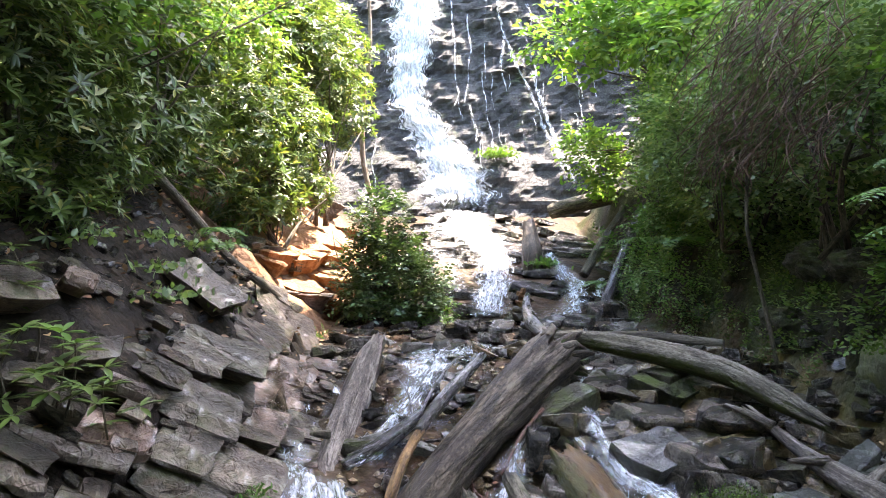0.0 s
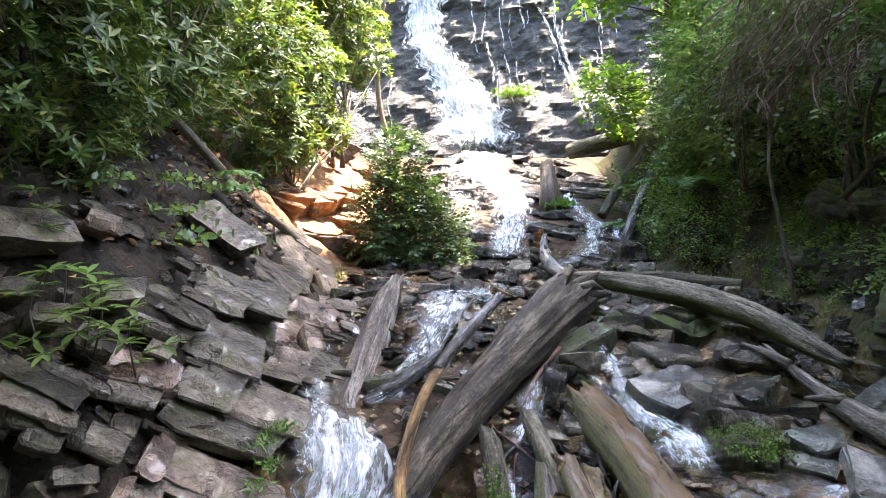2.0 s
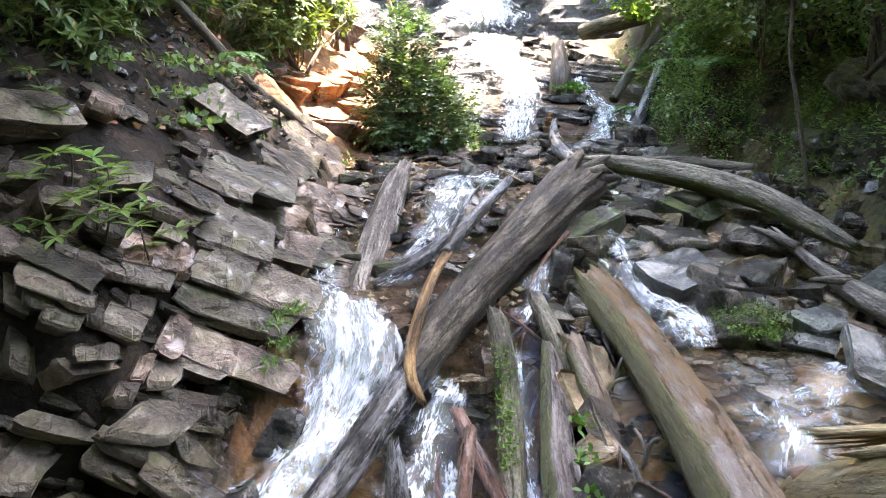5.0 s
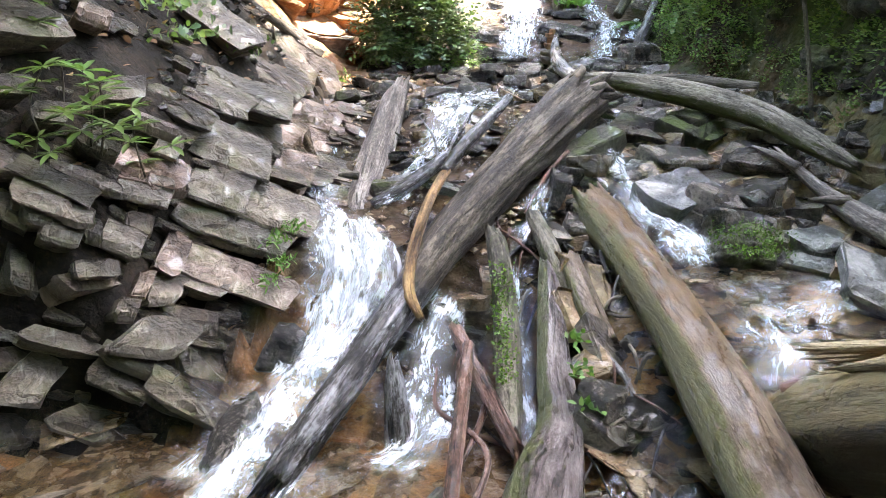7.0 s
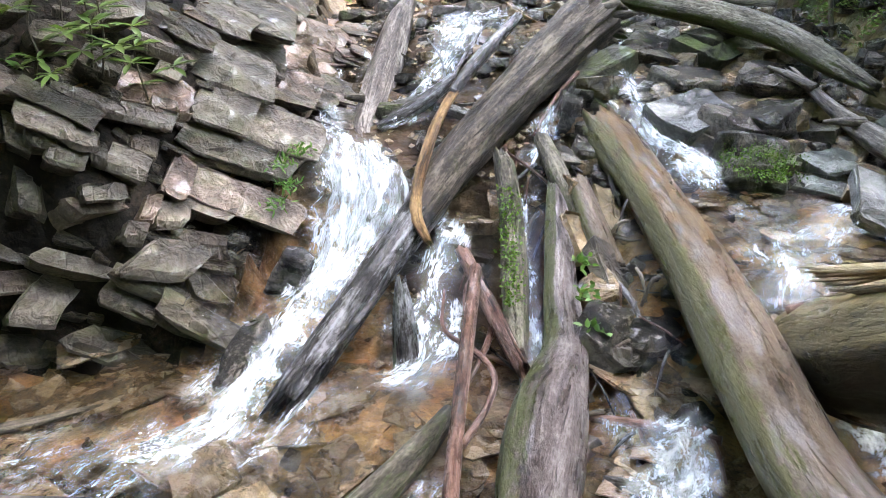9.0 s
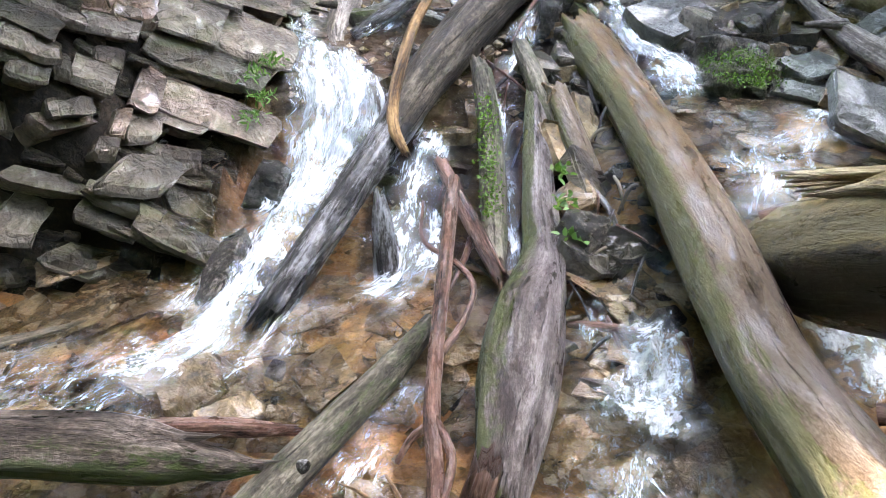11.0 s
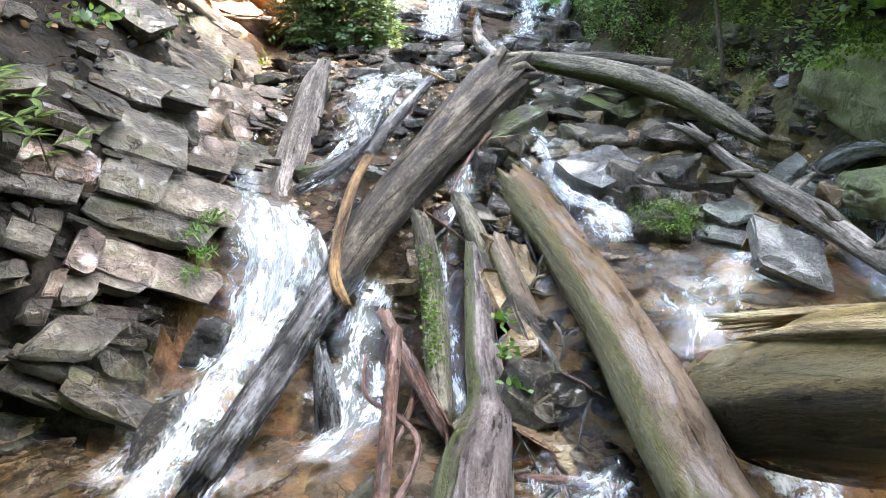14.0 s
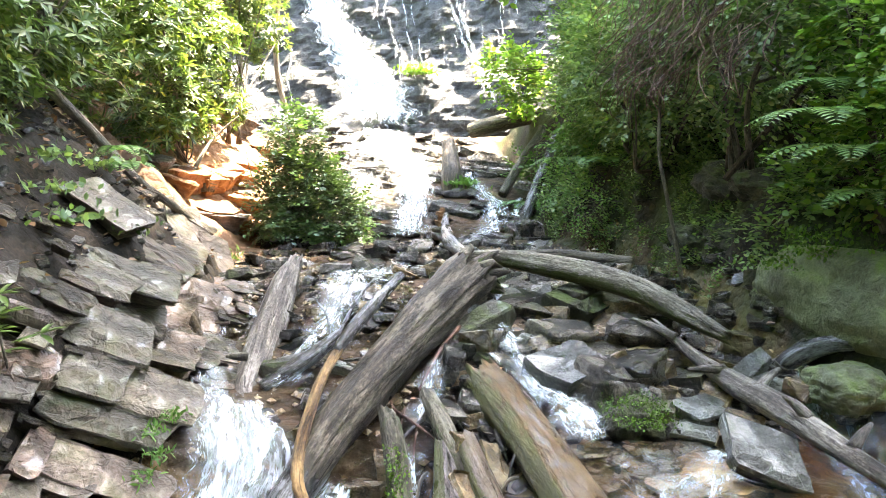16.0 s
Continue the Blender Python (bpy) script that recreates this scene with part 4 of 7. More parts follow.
TRICKLES = [
    [(0.2, 8.4), (0.3, 7.0), (0.35, 5.6), (0.5, 4.6), (0.2, 3.6)], [(1.7, 8.2), (1.85, 6.8), (2.2, 5.6), (2.8, 4.2), (3.2, 2.6), (3.6, 1.3)],
    [(2.7, 5.6), (3.0, 4.2), (3.3, 2.7), (3.75, 1.3)], [(1.2, 5.6), (1.3, 4.4), (1.4, 3.4), (1.5, 2.8)], [(2.2, 7.6), (2.6, 6.4), (2.7, 5.4)],
    [(0.8, 7.6), (0.9, 6.2), (0.8, 5.0), (0.5, 3.8)], [(-1.9, 3.4), (-2.0, 2.4), (-1.9, 1.4)], [(3.9, 6.5), (4.0, 5.2), (4.2, 4.2)],
    [(1.5, 8.2), (1.3, 7.2), (1.35, 6.0)], [(4.8, 7.2), (4.85, 5.8)], [(2.35, 6.2), (2.45, 4.8), (2.9, 3.4)],
    [(1.9, 6.6), (1.75, 5.4), (1.9, 4.4)], [(0.75, 4.4), (1.0, 3.6), (0.9, 2.9)]]
for i, tr in enumerate(TRICKLES):
    w = (0.12, 0.16, 0.18, 0.1, 0.3, 0.14, 0.12, 0.12, 0.2, 0.12, 0.2, 0.22, 0.2)[i]
    tr = [(x + 0.04 * math.sin(z * 5 + i), z) for x, z in tr]
    tr = [q for a, b in zip(tr, tr[1:]) for q in (a, ((a[0] + b[0]) / 2 + 0.05 * math.sin(i * 2 + a[1]), (a[1] + b[1]) / 2))] + [tr[-1]]
    ribbon("trickle", [(x, 20, z, w * (1.1 if i in (1, 2) else 0.6)) for x, z in tr], 60, 5, STRAND if i not in (4, 8, 10) else TRICKLE, fall, lift=0.03, drape=on_cliff, seed=10 + i)

for i in range(60):
    x, z = rng.uniform(0.3, 4.6), rng.uniform(3.2, 8.4)
    h = rng.uniform(0.5, 1.6)
    ribbon("trickle", [(x, 20, z, 0.03), (x + rng.uniform(-0.06, 0.1), 20, z - h * 0.5, 0.06), (x + rng.uniform(-0.06, 0.16), 20, z - h, 0.05)], 24, 4, TRICKLE if i % 3 else STRAND, fall, lift=0.03, drape=on_cliff, seed=60 + i)

casc = thing("cascade", "bright white cascade sliding over rock steps below the fall", "cascade")
chute(casc, [(0.4, 19.6, 0, 1.8), (0.4, 18.66, 0, 1.6), (0.55, 16.27, 0, 1.4), (1.0, 14.14, 0, 1.0), (0.89, 12.32, 0, 0.75), (0.67, 10.91, 0, 0.65), (0.57, 10.13, 0, 0.6)], 0, 31, on_ground, THICK_FOAM, 0.06, n=110, bulge=0.05)
chute(casc, [(-0.4, 17.6, 0, 1.2), (-0.18, 16.2, 0, 1.2), (0.07, 13.42, 0, 0.9), (0.16, 11.87, 0, 0.62), (0.19, 10.9, 0, 0.45)], 0, 32, on_ground, TRICKLE)
chute(casc, [(2.0, 14.4, 0, 0.4), (2.01, 13.45, 0, 0.43), (2.07, 12.54, 0, 0.56), (2.2, 11.87, 0, 0.6), (1.88, 10.66, 0, 0.5), (1.7, 9.9, 0, 0.5)], 0, 33, on_ground)
ribbon("side_stream", [(2.75, 12.4, 0, 0.2), (2.5, 11.6, 0, 0.22), (2.35, 11.0, 0, 0.3)], 24, 5, STRAND, casc, lift=0.08, drape=on_ground, seed=34)

low = thing("stream_rapids", "white rapids rushing between boulders and fallen logs", "rapids")
chute(low, [(0.1, 8.3, 0, 0.9), (-0.04, 7.70, 0, 1.0), (-0.15, 7.08, 0, 0.6), (-0.34, 6.59, 0, 0.42), (-0.48, 6.00, 0, 0.34), (-0.62, 5.6, 0, 0.36), (-0.85, 5.35, 0, 0.36)], 0, 41, on_ground, drops=160, spread=0.04, n=90)
chute(low, [(-1.2, 5.95, 0, 0.4), (-1.15, 5.55, 0, 0.3), (-1.0, 5.15, 0, 0.4)], 0, 52, on_ground, n=40)
chute(low, [(-1.03, 5.36, 0, 0.36), (-0.97, 5.1, 0, 0.45), (-0.89, 4.84, 0, 0.62), (-0.85, 4.59, 0, 0.64), (-0.9, 4.35, 0, 0.55), (-1.0, 3.97, 0, 0.5), (-1.07, 3.67, 0, 0.44), (-1.11, 3.34, 0, 0.38), (-1.16, 3.03, 0, 0.33), (-1.22, 2.8, 0, 0.42), (-1.38, 2.62, 0, 0.46), (-1.62, 2.45, 0, 0.44), (-1.9, 2.28, 0, 0.4)], 0, 42, on_ground, THICK_FOAM, 0.07, 500, 0.04, n=150, bulge=0.035)
chute(low, [(-0.8, 5.1, 0, 0.3), (-0.68, 4.82, 0, 0.42), (-0.66, 4.58, 0, 0.42), (-0.76, 4.32, 0, 0.4), (-0.9, 4.0, 0, 0.36), (-0.98, 3.7, 0, 0.3)], 0, 54, on_ground, THICK_FOAM, 0.08, 160, 0.04, n=80, bulge=0.035)
chute(low, [(-1.24, 3.95, 0, 0.16), (-1.36, 3.65, 0, 0.24), (-1.4, 3.35, 0, 0.28), (-1.46, 3.05, 0, 0.3), (-1.6, 2.8, 0, 0.3)], 0, 55, on_ground, TRICKLE, 0.05, n=60)
chute(low, [(-0.07, 4.52, 0, 0.39), (-0.19, 4.31, 0, 0.36), (-0.28, 4.06, 0, 0.42), (-0.28, 3.69, 0, 0.42), (-0.3, 3.37, 0, 0.46), (-0.42, 3.13, 0, 0.55), (-0.65, 2.95, 0, 0.5)], 0, 43, on_ground, FOAM, 0.05, drops=200, n=90, bulge=0.03)
ribbon("core", [(-0.12, 3.9, 0, 0.13), (-0.12, 3.6, 0, 0.16), (-0.16, 3.35, 0, 0.24), (-0.3, 3.15, 0, 0.32)], 44, 11, THICK_FOAM, low, lift=0.1, drape=on_ground, seed=431, bulge=0.03)
chute(low, [(1.42, 7.3, 0, 0.3), (1.38, 6.8, 0, 0.28), (1.2, 6.1, 0, 0.3), (1.22, 5.6, 0, 0.2), (1.24, 5.28, 0, 0.26), (1.34, 5.04, 0, 0.28), (1.49, 4.76, 0, 0.42), (1.5, 4.55, 0, 0.42), (1.46, 4.38, 0, 0.34)], 0, 44, on_ground, FOAM, 0.05, drops=200, n=110)
ribbon("core", [(1.22, 5.62, 0, 0.12), (1.25, 5.28, 0, 0.2), (1.34, 5.04, 0, 0.22), (1.5, 4.74, 0, 0.38), (1.48, 4.6, 0, 0.34)], 50, 13, THICK_FOAM, low, lift=0.09, drape=on_ground, seed=441, bulge=0.03)
chute(low, [(1.62, 4.4, 0, 0.4), (1.70, 4.2, 0, 0.6), (1.72, 3.95, 0, 0.66), (1.70, 3.72, 0, 0.6), (1.70, 3.55, 0, 0.5), (1.64, 3.42, 0, 0.36), (1.58, 3.2, 0, 0.34)], 0, 45, on_ground, RIPPLE, drops=40, n=70)
ribbon("core", [(1.75, 3.66, 0, 0.42), (1.7, 3.54, 0, 0.42), (1.62, 3.42, 0, 0.4), (1.56, 3.25, 0, 0.36)], 30, 17, FOAM, low, lift=0.07, drape=on_ground, seed=451, bulge=0.03)
chute(low, [(0.98, 2.78, 0, 0.3), (0.92, 2.62, 0, 0.45), (0.9, 2.48, 0, 0.56), (0.85, 2.34, 0, 0.6), (0.8, 2.2, 0, 0.56), (0.72, 2.06, 0, 0.5)], 0, 46, on_ground, CHURN, 0.07, 200, 0.03, 0.003, n=60, bulge=0.07)
ribbon("ripples", [(0.7, 2.4, 0, 0.5), (0.68, 2.15, 0, 0.8), (0.6, 1.85, 0, 0.8), (0.5, 1.5, 0, 0.7), (0.45, 1.1, 0, 0.6)], 60, 25, RIPPLE, low, lift=0.05, drape=on_ground, seed=470, bulge=0.015)
chute(low, [(0.3, 4.8, 0, 0.2), (0.33, 4.2, 0, 0.14), (0.35, 3.5, 0, 0.16), (0.3, 3.0, 0, 0.2)], 0, 47, on_ground, n=40)
chute(low, [(0.55, 5.7, 0, 0.4), (0.5, 5.3, 0, 0.3), (0.4, 4.9, 0, 0.3)], 0, 48, on_ground, n=30)
chute(low, [(1.75, 2.9, 0, 0.3), (1.84, 2.76, 0, 0.34), (1.9, 2.62, 0, 0.42), (1.86, 2.42, 0, 0.38), (1.8, 2.2, 0, 0.3)], 0, 49, on_ground, CHURN, 0.05, n=40, drops=60)
chute(low, [(0.5, 8.4, 0, 0.5), (0.3, 7.9, 0, 0.6), (0.1, 7.5, 0, 0.5)], 0, 51, on_ground, n=30)
chute(low, [(-2.3, 1.55, 0, 0.3), (-1.95, 1.5, 0, 0.34), (-1.6, 1.45, 0, 0.3)], 0, 53, on_ground, RIPPLE, 0.06, n=30)

# white sheet painting the sky's gleam on the rippling water by the right bank
chute(low, [(3.12, 4.95, 0, 0.2), (3.1, 4.65, 0, 0.34), (3.06, 4.3, 0, 0.4), (3.05, 4.0, 0, 0.4), (3.05, 3.7, 0, 0.3)], 0, 71, on_ground, FOAM, 0.06, n=40)
froth(low, [(-1.14, 3.15, 0, 0.3), (-1.22, 2.85, 0, 0.4), (-1.36, 2.66, 0, 0.4), (-1.6, 2.5, 0, 0.3)], 400, 62, 0.012)
froth(low, [(1.38, 4.95, 0, 0.25), (1.5, 4.74, 0, 0.4), (1.5, 4.58, 0, 0.36)], 300, 64, 0.012)
froth(low, [(-0.85, 4.35, 0, 0.5), (-0.95, 4.05, 0, 0.45), (-1.05, 3.7, 0, 0.35)], 350, 65, 0.015)

for i in range(34):
    x, y = rng.uniform(1.0, 3.0), rng.uniform(4.9, 8.4)
    pts = [(x, y, 0, rng.uniform(0.05, 0.12))]
    for k in range(3):
        pts.append((pts[-1][0] + rng.uniform(-0.16, 0.1), pts[-1][1] - rng.uniform(0.14, 0.3), 0, rng.uniform(0.06, 0.16)))
    ribbon("trickle", pts, 26, 5, TRICKLE if i % 3 else FOAM, low, lift=0.05, drape=on_ground, seed=300 + i, bulge=0.02)

for i, (x, y) in enumerate([(-1.15, 7.3), (-1.05, 6.9), (-1.25, 6.6), (-1.1, 6.2), (-1.2, 5.8)]):
    ribbon("trickle", [(x, y, 0, 0.1), (x + 0.06, y - 0.2, 0, 0.16), (x + 0.1, y - 0.45, 0, 0.12)], 24, 6, TRICKLE, low, lift=0.12, drape=on_ground, seed=450 + i, bulge=0.02)

# broken foam and painted sky glints drifting over the lower pools
for i, (w, pts) in enumerate([(0.9, [(-1.35, 2.8), (-1.7, 2.4), (-2.1, 2.0), (-2.6, 1.6)]), (0.7, [(-0.65, 3.15), (-0.9, 2.8), (-1.2, 2.4), (-1.5, 1.9)]), (0.6, [(0.85, 2.2), (0.7, 1.8), (0.55, 1.4), (0.5, 1.0)]), (0.5, [(1.0, 2.2), (1.0, 1.8), (0.9, 1.3)]), (0.5, [(-0.2, 2.6), (-0.35, 2.2), (-0.5, 1.7), (-0.5, 1.2)]), (0.8, [(2.3, 4.3), (2.0, 3.9), (1.8, 3.5), (1.6, 3.2)]), (0.5, [(0.4, 1.9), (0.2, 1.5), (0.1, 1.1)]), (0.6, [(-1.6, 1.5), (-1.9, 1.2), (-2.2, 0.9)]), (0.9, [(-1.7, 2.75), (-2.1, 2.5), (-2.5, 2.2), (-2.9, 2.0)]), (0.4, [(0.75, 3.0), (0.7, 2.75), (0.72, 2.5)]), (0.5, [(2.4, 4.2), (2.1, 4.05), (1.8, 3.95)]), (0.5, [(3.1, 4.9), (3.05, 4.5), (3.0, 4.0), (2.9, 3.5)]), (0.5, [(3.3, 4.4), (3.25, 4.0), (3.1, 3.4)])]):
    ribbon("ripples", [(x, y, 0, w) for x, y in pts], 40, 13, RIPPLE, low, lift=0.06, drape=on_ground, seed=400 + i, bulge=0.01)

# the thin sheet of clear water over the bed
V, F = [], []
wx = list(np.arange(-3.2, 3.3, 0.08))
wy = list(np.arange(-7.0, 0.6, 0.2)) + list(np.arange(0.6, 11.2, 0.08))
for y in wy:
    for x in wx:
        V.append((x, y, ground(x, y) + (0.06 if y < 4.6 else -0.01) + 0.018 * fnoise((x, y, 2), 2.4, 3)))
n = len(wx)
for j in range(len(wy) - 1):
    for i in range(n - 1):
        a = j * n + i
        p = V[a]
        if lin(p[1], FOOT_LEFT) - p[0] < 0.25 and p[0] - lin(p[1], FOOT_RIGHT) < 0.1:
            F.append((a, a + 1, a + n + 1, a + n))
wa = mesh_ob("water", V, F, WATER, smooth=True)
tagged(wa, "shallow clear stream water over brown stones", "water", kind="structure")


# ---- fallen logs ----
def fallen(name, label, pts, material, category="log", **kw):
    """A log as a thing at its lowest point, with its trunk as a part."""
    base = min(pts, key=lambda p: p[2])
    e = thing(name, label, category, kw.pop("group", "fallen logs across the stream"), at=base[:3])
    o = Vector(base[:3])
    kw.setdefault("n", 56)
    kw.setdefault("seg", 26)
    wood("trunk", [(p[0] - o.x, p[1] - o.y, p[2] - o.z, p[3]) for p in pts], material, e, **kw)
    return e, o


def bit(e, o, name, pts, material, label="", **kw):
    """A further part of a log; what grows on its trunk is a part of the trunk."""
    if name in ("knot", "root", "stub", "splinter", "hollow", "side_shoot"):
        e = next(c for c in e.children if c.name.startswith("trunk"))
    return wood(name, [(p[0] - o.x, p[1] - o.y, p[2] - o.z, p[3]) for p in pts], material, e, label, **kw)


big, o = fallen("fallen_log", "long grey weathered log leaning down the rapids, roots upstream", [(-0.96, 2.95, -2.35, 0.072), (-0.91, 3.05, -2.31, 0.082), (-0.73, 3.56, -2.2, 0.091), (-0.42, 4.23, -1.94, 0.105), (-0.16, 4.8, -1.72, 0.142), (0.25, 5.59, -1.47, 0.172), (0.75, 6.33, -1.18, 0.221), (0.98, 6.63, -1.05, 0.243)], OLD_WOOD, ridge=0.17, lump=0.14, seed=3, jag=(0.12, 0.16), n=110, seg=54)
for i in range(36):
    a = 2 * math.pi * i / 18 + rng.uniform(-0.2, 0.2)
    r0, ln = rng.uniform(0.06, 0.25), rng.uniform(0.05, 0.2)
    c = Vector((1.06, 6.68, -1.0))
    d = Vector((0.75 + 0.4 * math.cos(a), 0.6 - 0.35 * math.cos(a), 0.1 + 0.5 * math.sin(a))).normalized()
    s = c + Vector((math.cos(a) * 0.7, -math.cos(a) * 0.5, math.sin(a))) * r0
    bit(big, o, "root", [(*(s - d * 0.1), 0.06), (*(s + d * ln * 0.5), 0.042), (*(s + d * ln + Vector((rng.uniform(-0.05, 0.05), 0, rng.uniform(-0.06, 0.03)))), 0.01)], (OLD_WOOD, FLANK_WOOD, BARK)[i % 3], n=9, seg=8, seed=i)
bit(big, o, "wet_end", [(-0.96, 2.95, -2.35, 0.077), (-0.91, 3.05, -2.31, 0.087), (-0.73, 3.56, -2.2, 0.096), (-0.42, 4.23, -1.94, 0.11), (-0.31, 4.5, -1.85, 0.124)], DARK_WOOD, "dark soaked lower end", ridge=0.2, lump=0.14, seed=3, jag=(0.12, 0.25), n=60, seg=54)
bit(big, o, "splinter", [(-0.42, 3.7, -1.85, 0.012), (-0.55, 3.3, -1.98, 0.02), (-0.75, 2.95, -2.1, 0.012)], DARK_WOOD, n=12, seg=8)

slick, o = fallen("fallen_log", "thick wet brown log with mossy flank, sloping toward the bridge", [(0.94, 5.22, -1.6, 0.145), (1.01, 4.97, -1.67, 0.176), (1.11, 4.38, -1.76, 0.162), (1.18, 3.64, -1.85, 0.174), (1.21, 2.93, -1.93, 0.185), (1.2, 2.39, -1.96, 0.173), (1.2, 2.02, -1.97, 0.166), (1.3, 1.48, -2.02, 0.188), (1.24, 1.16, -2.01, 0.191)], WET_WOOD, ridge=0.055, lump=0.06, seed=8, jag=(0.16, 0.05), n=100, seg=44)
bit(slick, o, "knot", [(1.43, 2.95, -1.8, 0.035), (1.5, 2.93, -1.76, 0.03), (1.53, 2.92, -1.74, 0.012)], RED_WOOD, n=7, seg=9)
bit(slick, o, "knot", [(1.4, 1.75, -1.86, 0.04), (1.46, 1.72, -1.83, 0.03), (1.48, 1.71, -1.81, 0.012)], RED_WOOD, n=7, seg=9)

stump, o = fallen("fallen_log", "short grey split log with a hollow lower end", [(-0.71, 7.43, -1.02, 0.084), (-0.74, 7.26, -1.1, 0.126), (-0.84, 6.74, -1.44, 0.152), (-0.9, 6.1, -1.69, 0.156), (-0.92, 5.64, -1.81, 0.133), (-0.83, 5.43, -1.86, 0.111), (-0.67, 5.29, -1.86, 0.078)], GREY_WOOD, ridge=0.16, lump=0.12, seed=12, jag=(0.22, 0.1), n=60, seg=32)
bit(stump, o, "splinter", [(-0.72, 7.45, -1.0, 0.05), (-0.7, 7.6, -0.93, 0.03), (-0.69, 7.72, -0.9, 0.006)], GREY_WOOD, n=9, seg=8, seed=4)
# no real hole: a solid dark piece stands in for the shade inside it
bit(stump, o, "hollow", [(-0.72, 5.3, -1.83, 0.085), (-0.68, 5.24, -1.85, 0.082), (-0.65, 5.2, -1.86, 0.06)], DARK_WOOD, "solid dark piece painted as the shaded hollow of the rotted end", n=8, seg=18, ridge=0.2, seed=6, jag=(0.0, -0.08))
bit(stump, o, "splinter", [(-0.93, 5.9, -1.52, 0.04), (-1.02, 5.85, -1.5, 0.03), (-1.08, 5.84, -1.5, 0.008)], MOSSY_WOOD, n=8, seg=8, seed=5)

fallen("fallen_log", "old grey log with moss at its sides, wedged among sticks", [(0.54, 4.64, -1.77, 0.046), (0.53, 4.47, -1.81, 0.059), (0.51, 4.07, -1.97, 0.084), (0.49, 3.65, -2.14, 0.101), (0.47, 3.25, -2.22, 0.116), (0.34, 2.74, -2.26, 0.183), (0.27, 2.38, -2.31, 0.181), (0.21, 2.03, -2.31, 0.138), (0.17, 1.82, -2.36, 0.099)], MOSS_FLANK, ridge=0.13, lump=0.14, seed=17, jag=(0.08, 0.1), n=70, seg=30)
mlog, o = fallen("mossy_log", "narrow log thickly covered with green moss", [(0.18, 4.76, -1.68, 0.058), (0.2, 4.64, -1.72, 0.076), (0.23, 4.23, -1.93, 0.079), (0.23, 3.81, -2.11, 0.077), (0.23, 3.44, -2.24, 0.06), (0.23, 3.31, -2.26, 0.046)], MOSSY_WOOD, ridge=0.1, lump=0.12, seed=21, jag=(0.1, 0.08), n=48, seg=24)
p = np.array([[0.235 + rng.gauss(-0.02, 0.03), 4.45 - 0.9 * rng.random(), 0] for _ in range(760)])
p[:, 2] = np.interp(p[:, 1], [3.55, 4.1, 4.62], [-2.14, -1.92, -1.665]) + nrng.normal(size=760) * 0.012
tagged(leaves("moss_tuft", p - np.array(o), nrng.normal(size=(760, 3)) * [1, 1, 0.4] + [0, 0, 0.5], nrng.normal(size=(760, 3)) + [0, 0, 1], np.full(760, 0.026), OVAL, MOSS_LEAF, mlog), "bright green moss and seedlings", kind="stuff")
rot, o = fallen("rotten_log", "grey rotten log with mossy underside over the near pool", [(-3.3, 1.8, -1.96, 0.11), (-2.2, 1.85, -2.07, 0.112), (-1.64, 1.88, -2.12, 0.116), (-1.33, 1.88, -2.14, 0.118), (-1.2, 1.88, -2.16, 0.114), (-1.12, 1.88, -2.168, 0.1), (-1.02, 1.88, -2.175, 0.07)], FLANK_WOOD, ridge=0.2, lump=0.16, seed=25, jag=(0.02, 0.16), n=80, seg=34)
bit(rot, o, "splinter", [(-1.35, 1.85, -2.16, 0.09), (-1.1, 1.85, -2.18, 0.088), (-0.98, 1.86, -2.21, 0.06), (-0.88, 1.87, -2.24, 0.05), (-0.76, 1.88, -2.26, 0.02)], FLANK_WOOD, n=34, seg=16, ridge=0.3, lump=0.3, seed=27, jag=(0.0, 0.08))
bit(rot, o, "splinter", [(-1.15, 1.95, -2.13, 0.035), (-0.95, 2.0, -2.18, 0.04), (-0.8, 2.05, -2.24, 0.035), (-0.68, 2.1, -2.29, 0.015)], RED_WOOD, n=24, seg=14, ridge=0.25, lump=0.25, seed=28, jag=(0.05, 0.06))
fallen("rotten_log", "thin splinter of reddish wood beside the near log", [(-1.16, 2.08, -2.24, 0.03), (-0.92, 2.13, -2.31, 0.035), (-0.67, 2.16, -2.37, 0.017)], RED_WOOD, ridge=0.2, seed=26, jag=(0.05, 0.08), n=24, seg=14)
dlog, o = fallen("mossy_log", "slim mossy log lying across the lower pool", [(-0.12, 2.84, -2.32, 0.048), (-0.33, 2.47, -2.35, 0.073), (-0.64, 1.96, -2.35, 0.084), (-0.78, 1.63, -2.3, 0.092), (-0.88, 1.35, -2.27, 0.09)], MOSSY_WOOD, ridge=0.06, lump=0.08, seed=29, n=50, seg=24)
bit(dlog, o, "knot", [(-0.6, 1.94, -2.32, 0.03), (-0.6, 1.9, -2.29, 0.028), (-0.6, 1.885, -2.28, 0.01)], DARK_WOOD, n=6, seg=12)

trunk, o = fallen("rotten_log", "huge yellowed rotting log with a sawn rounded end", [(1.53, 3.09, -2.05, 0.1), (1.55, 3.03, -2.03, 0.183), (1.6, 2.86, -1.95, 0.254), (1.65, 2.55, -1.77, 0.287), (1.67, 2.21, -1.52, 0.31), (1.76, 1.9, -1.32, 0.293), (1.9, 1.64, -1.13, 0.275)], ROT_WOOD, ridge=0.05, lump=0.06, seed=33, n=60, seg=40)
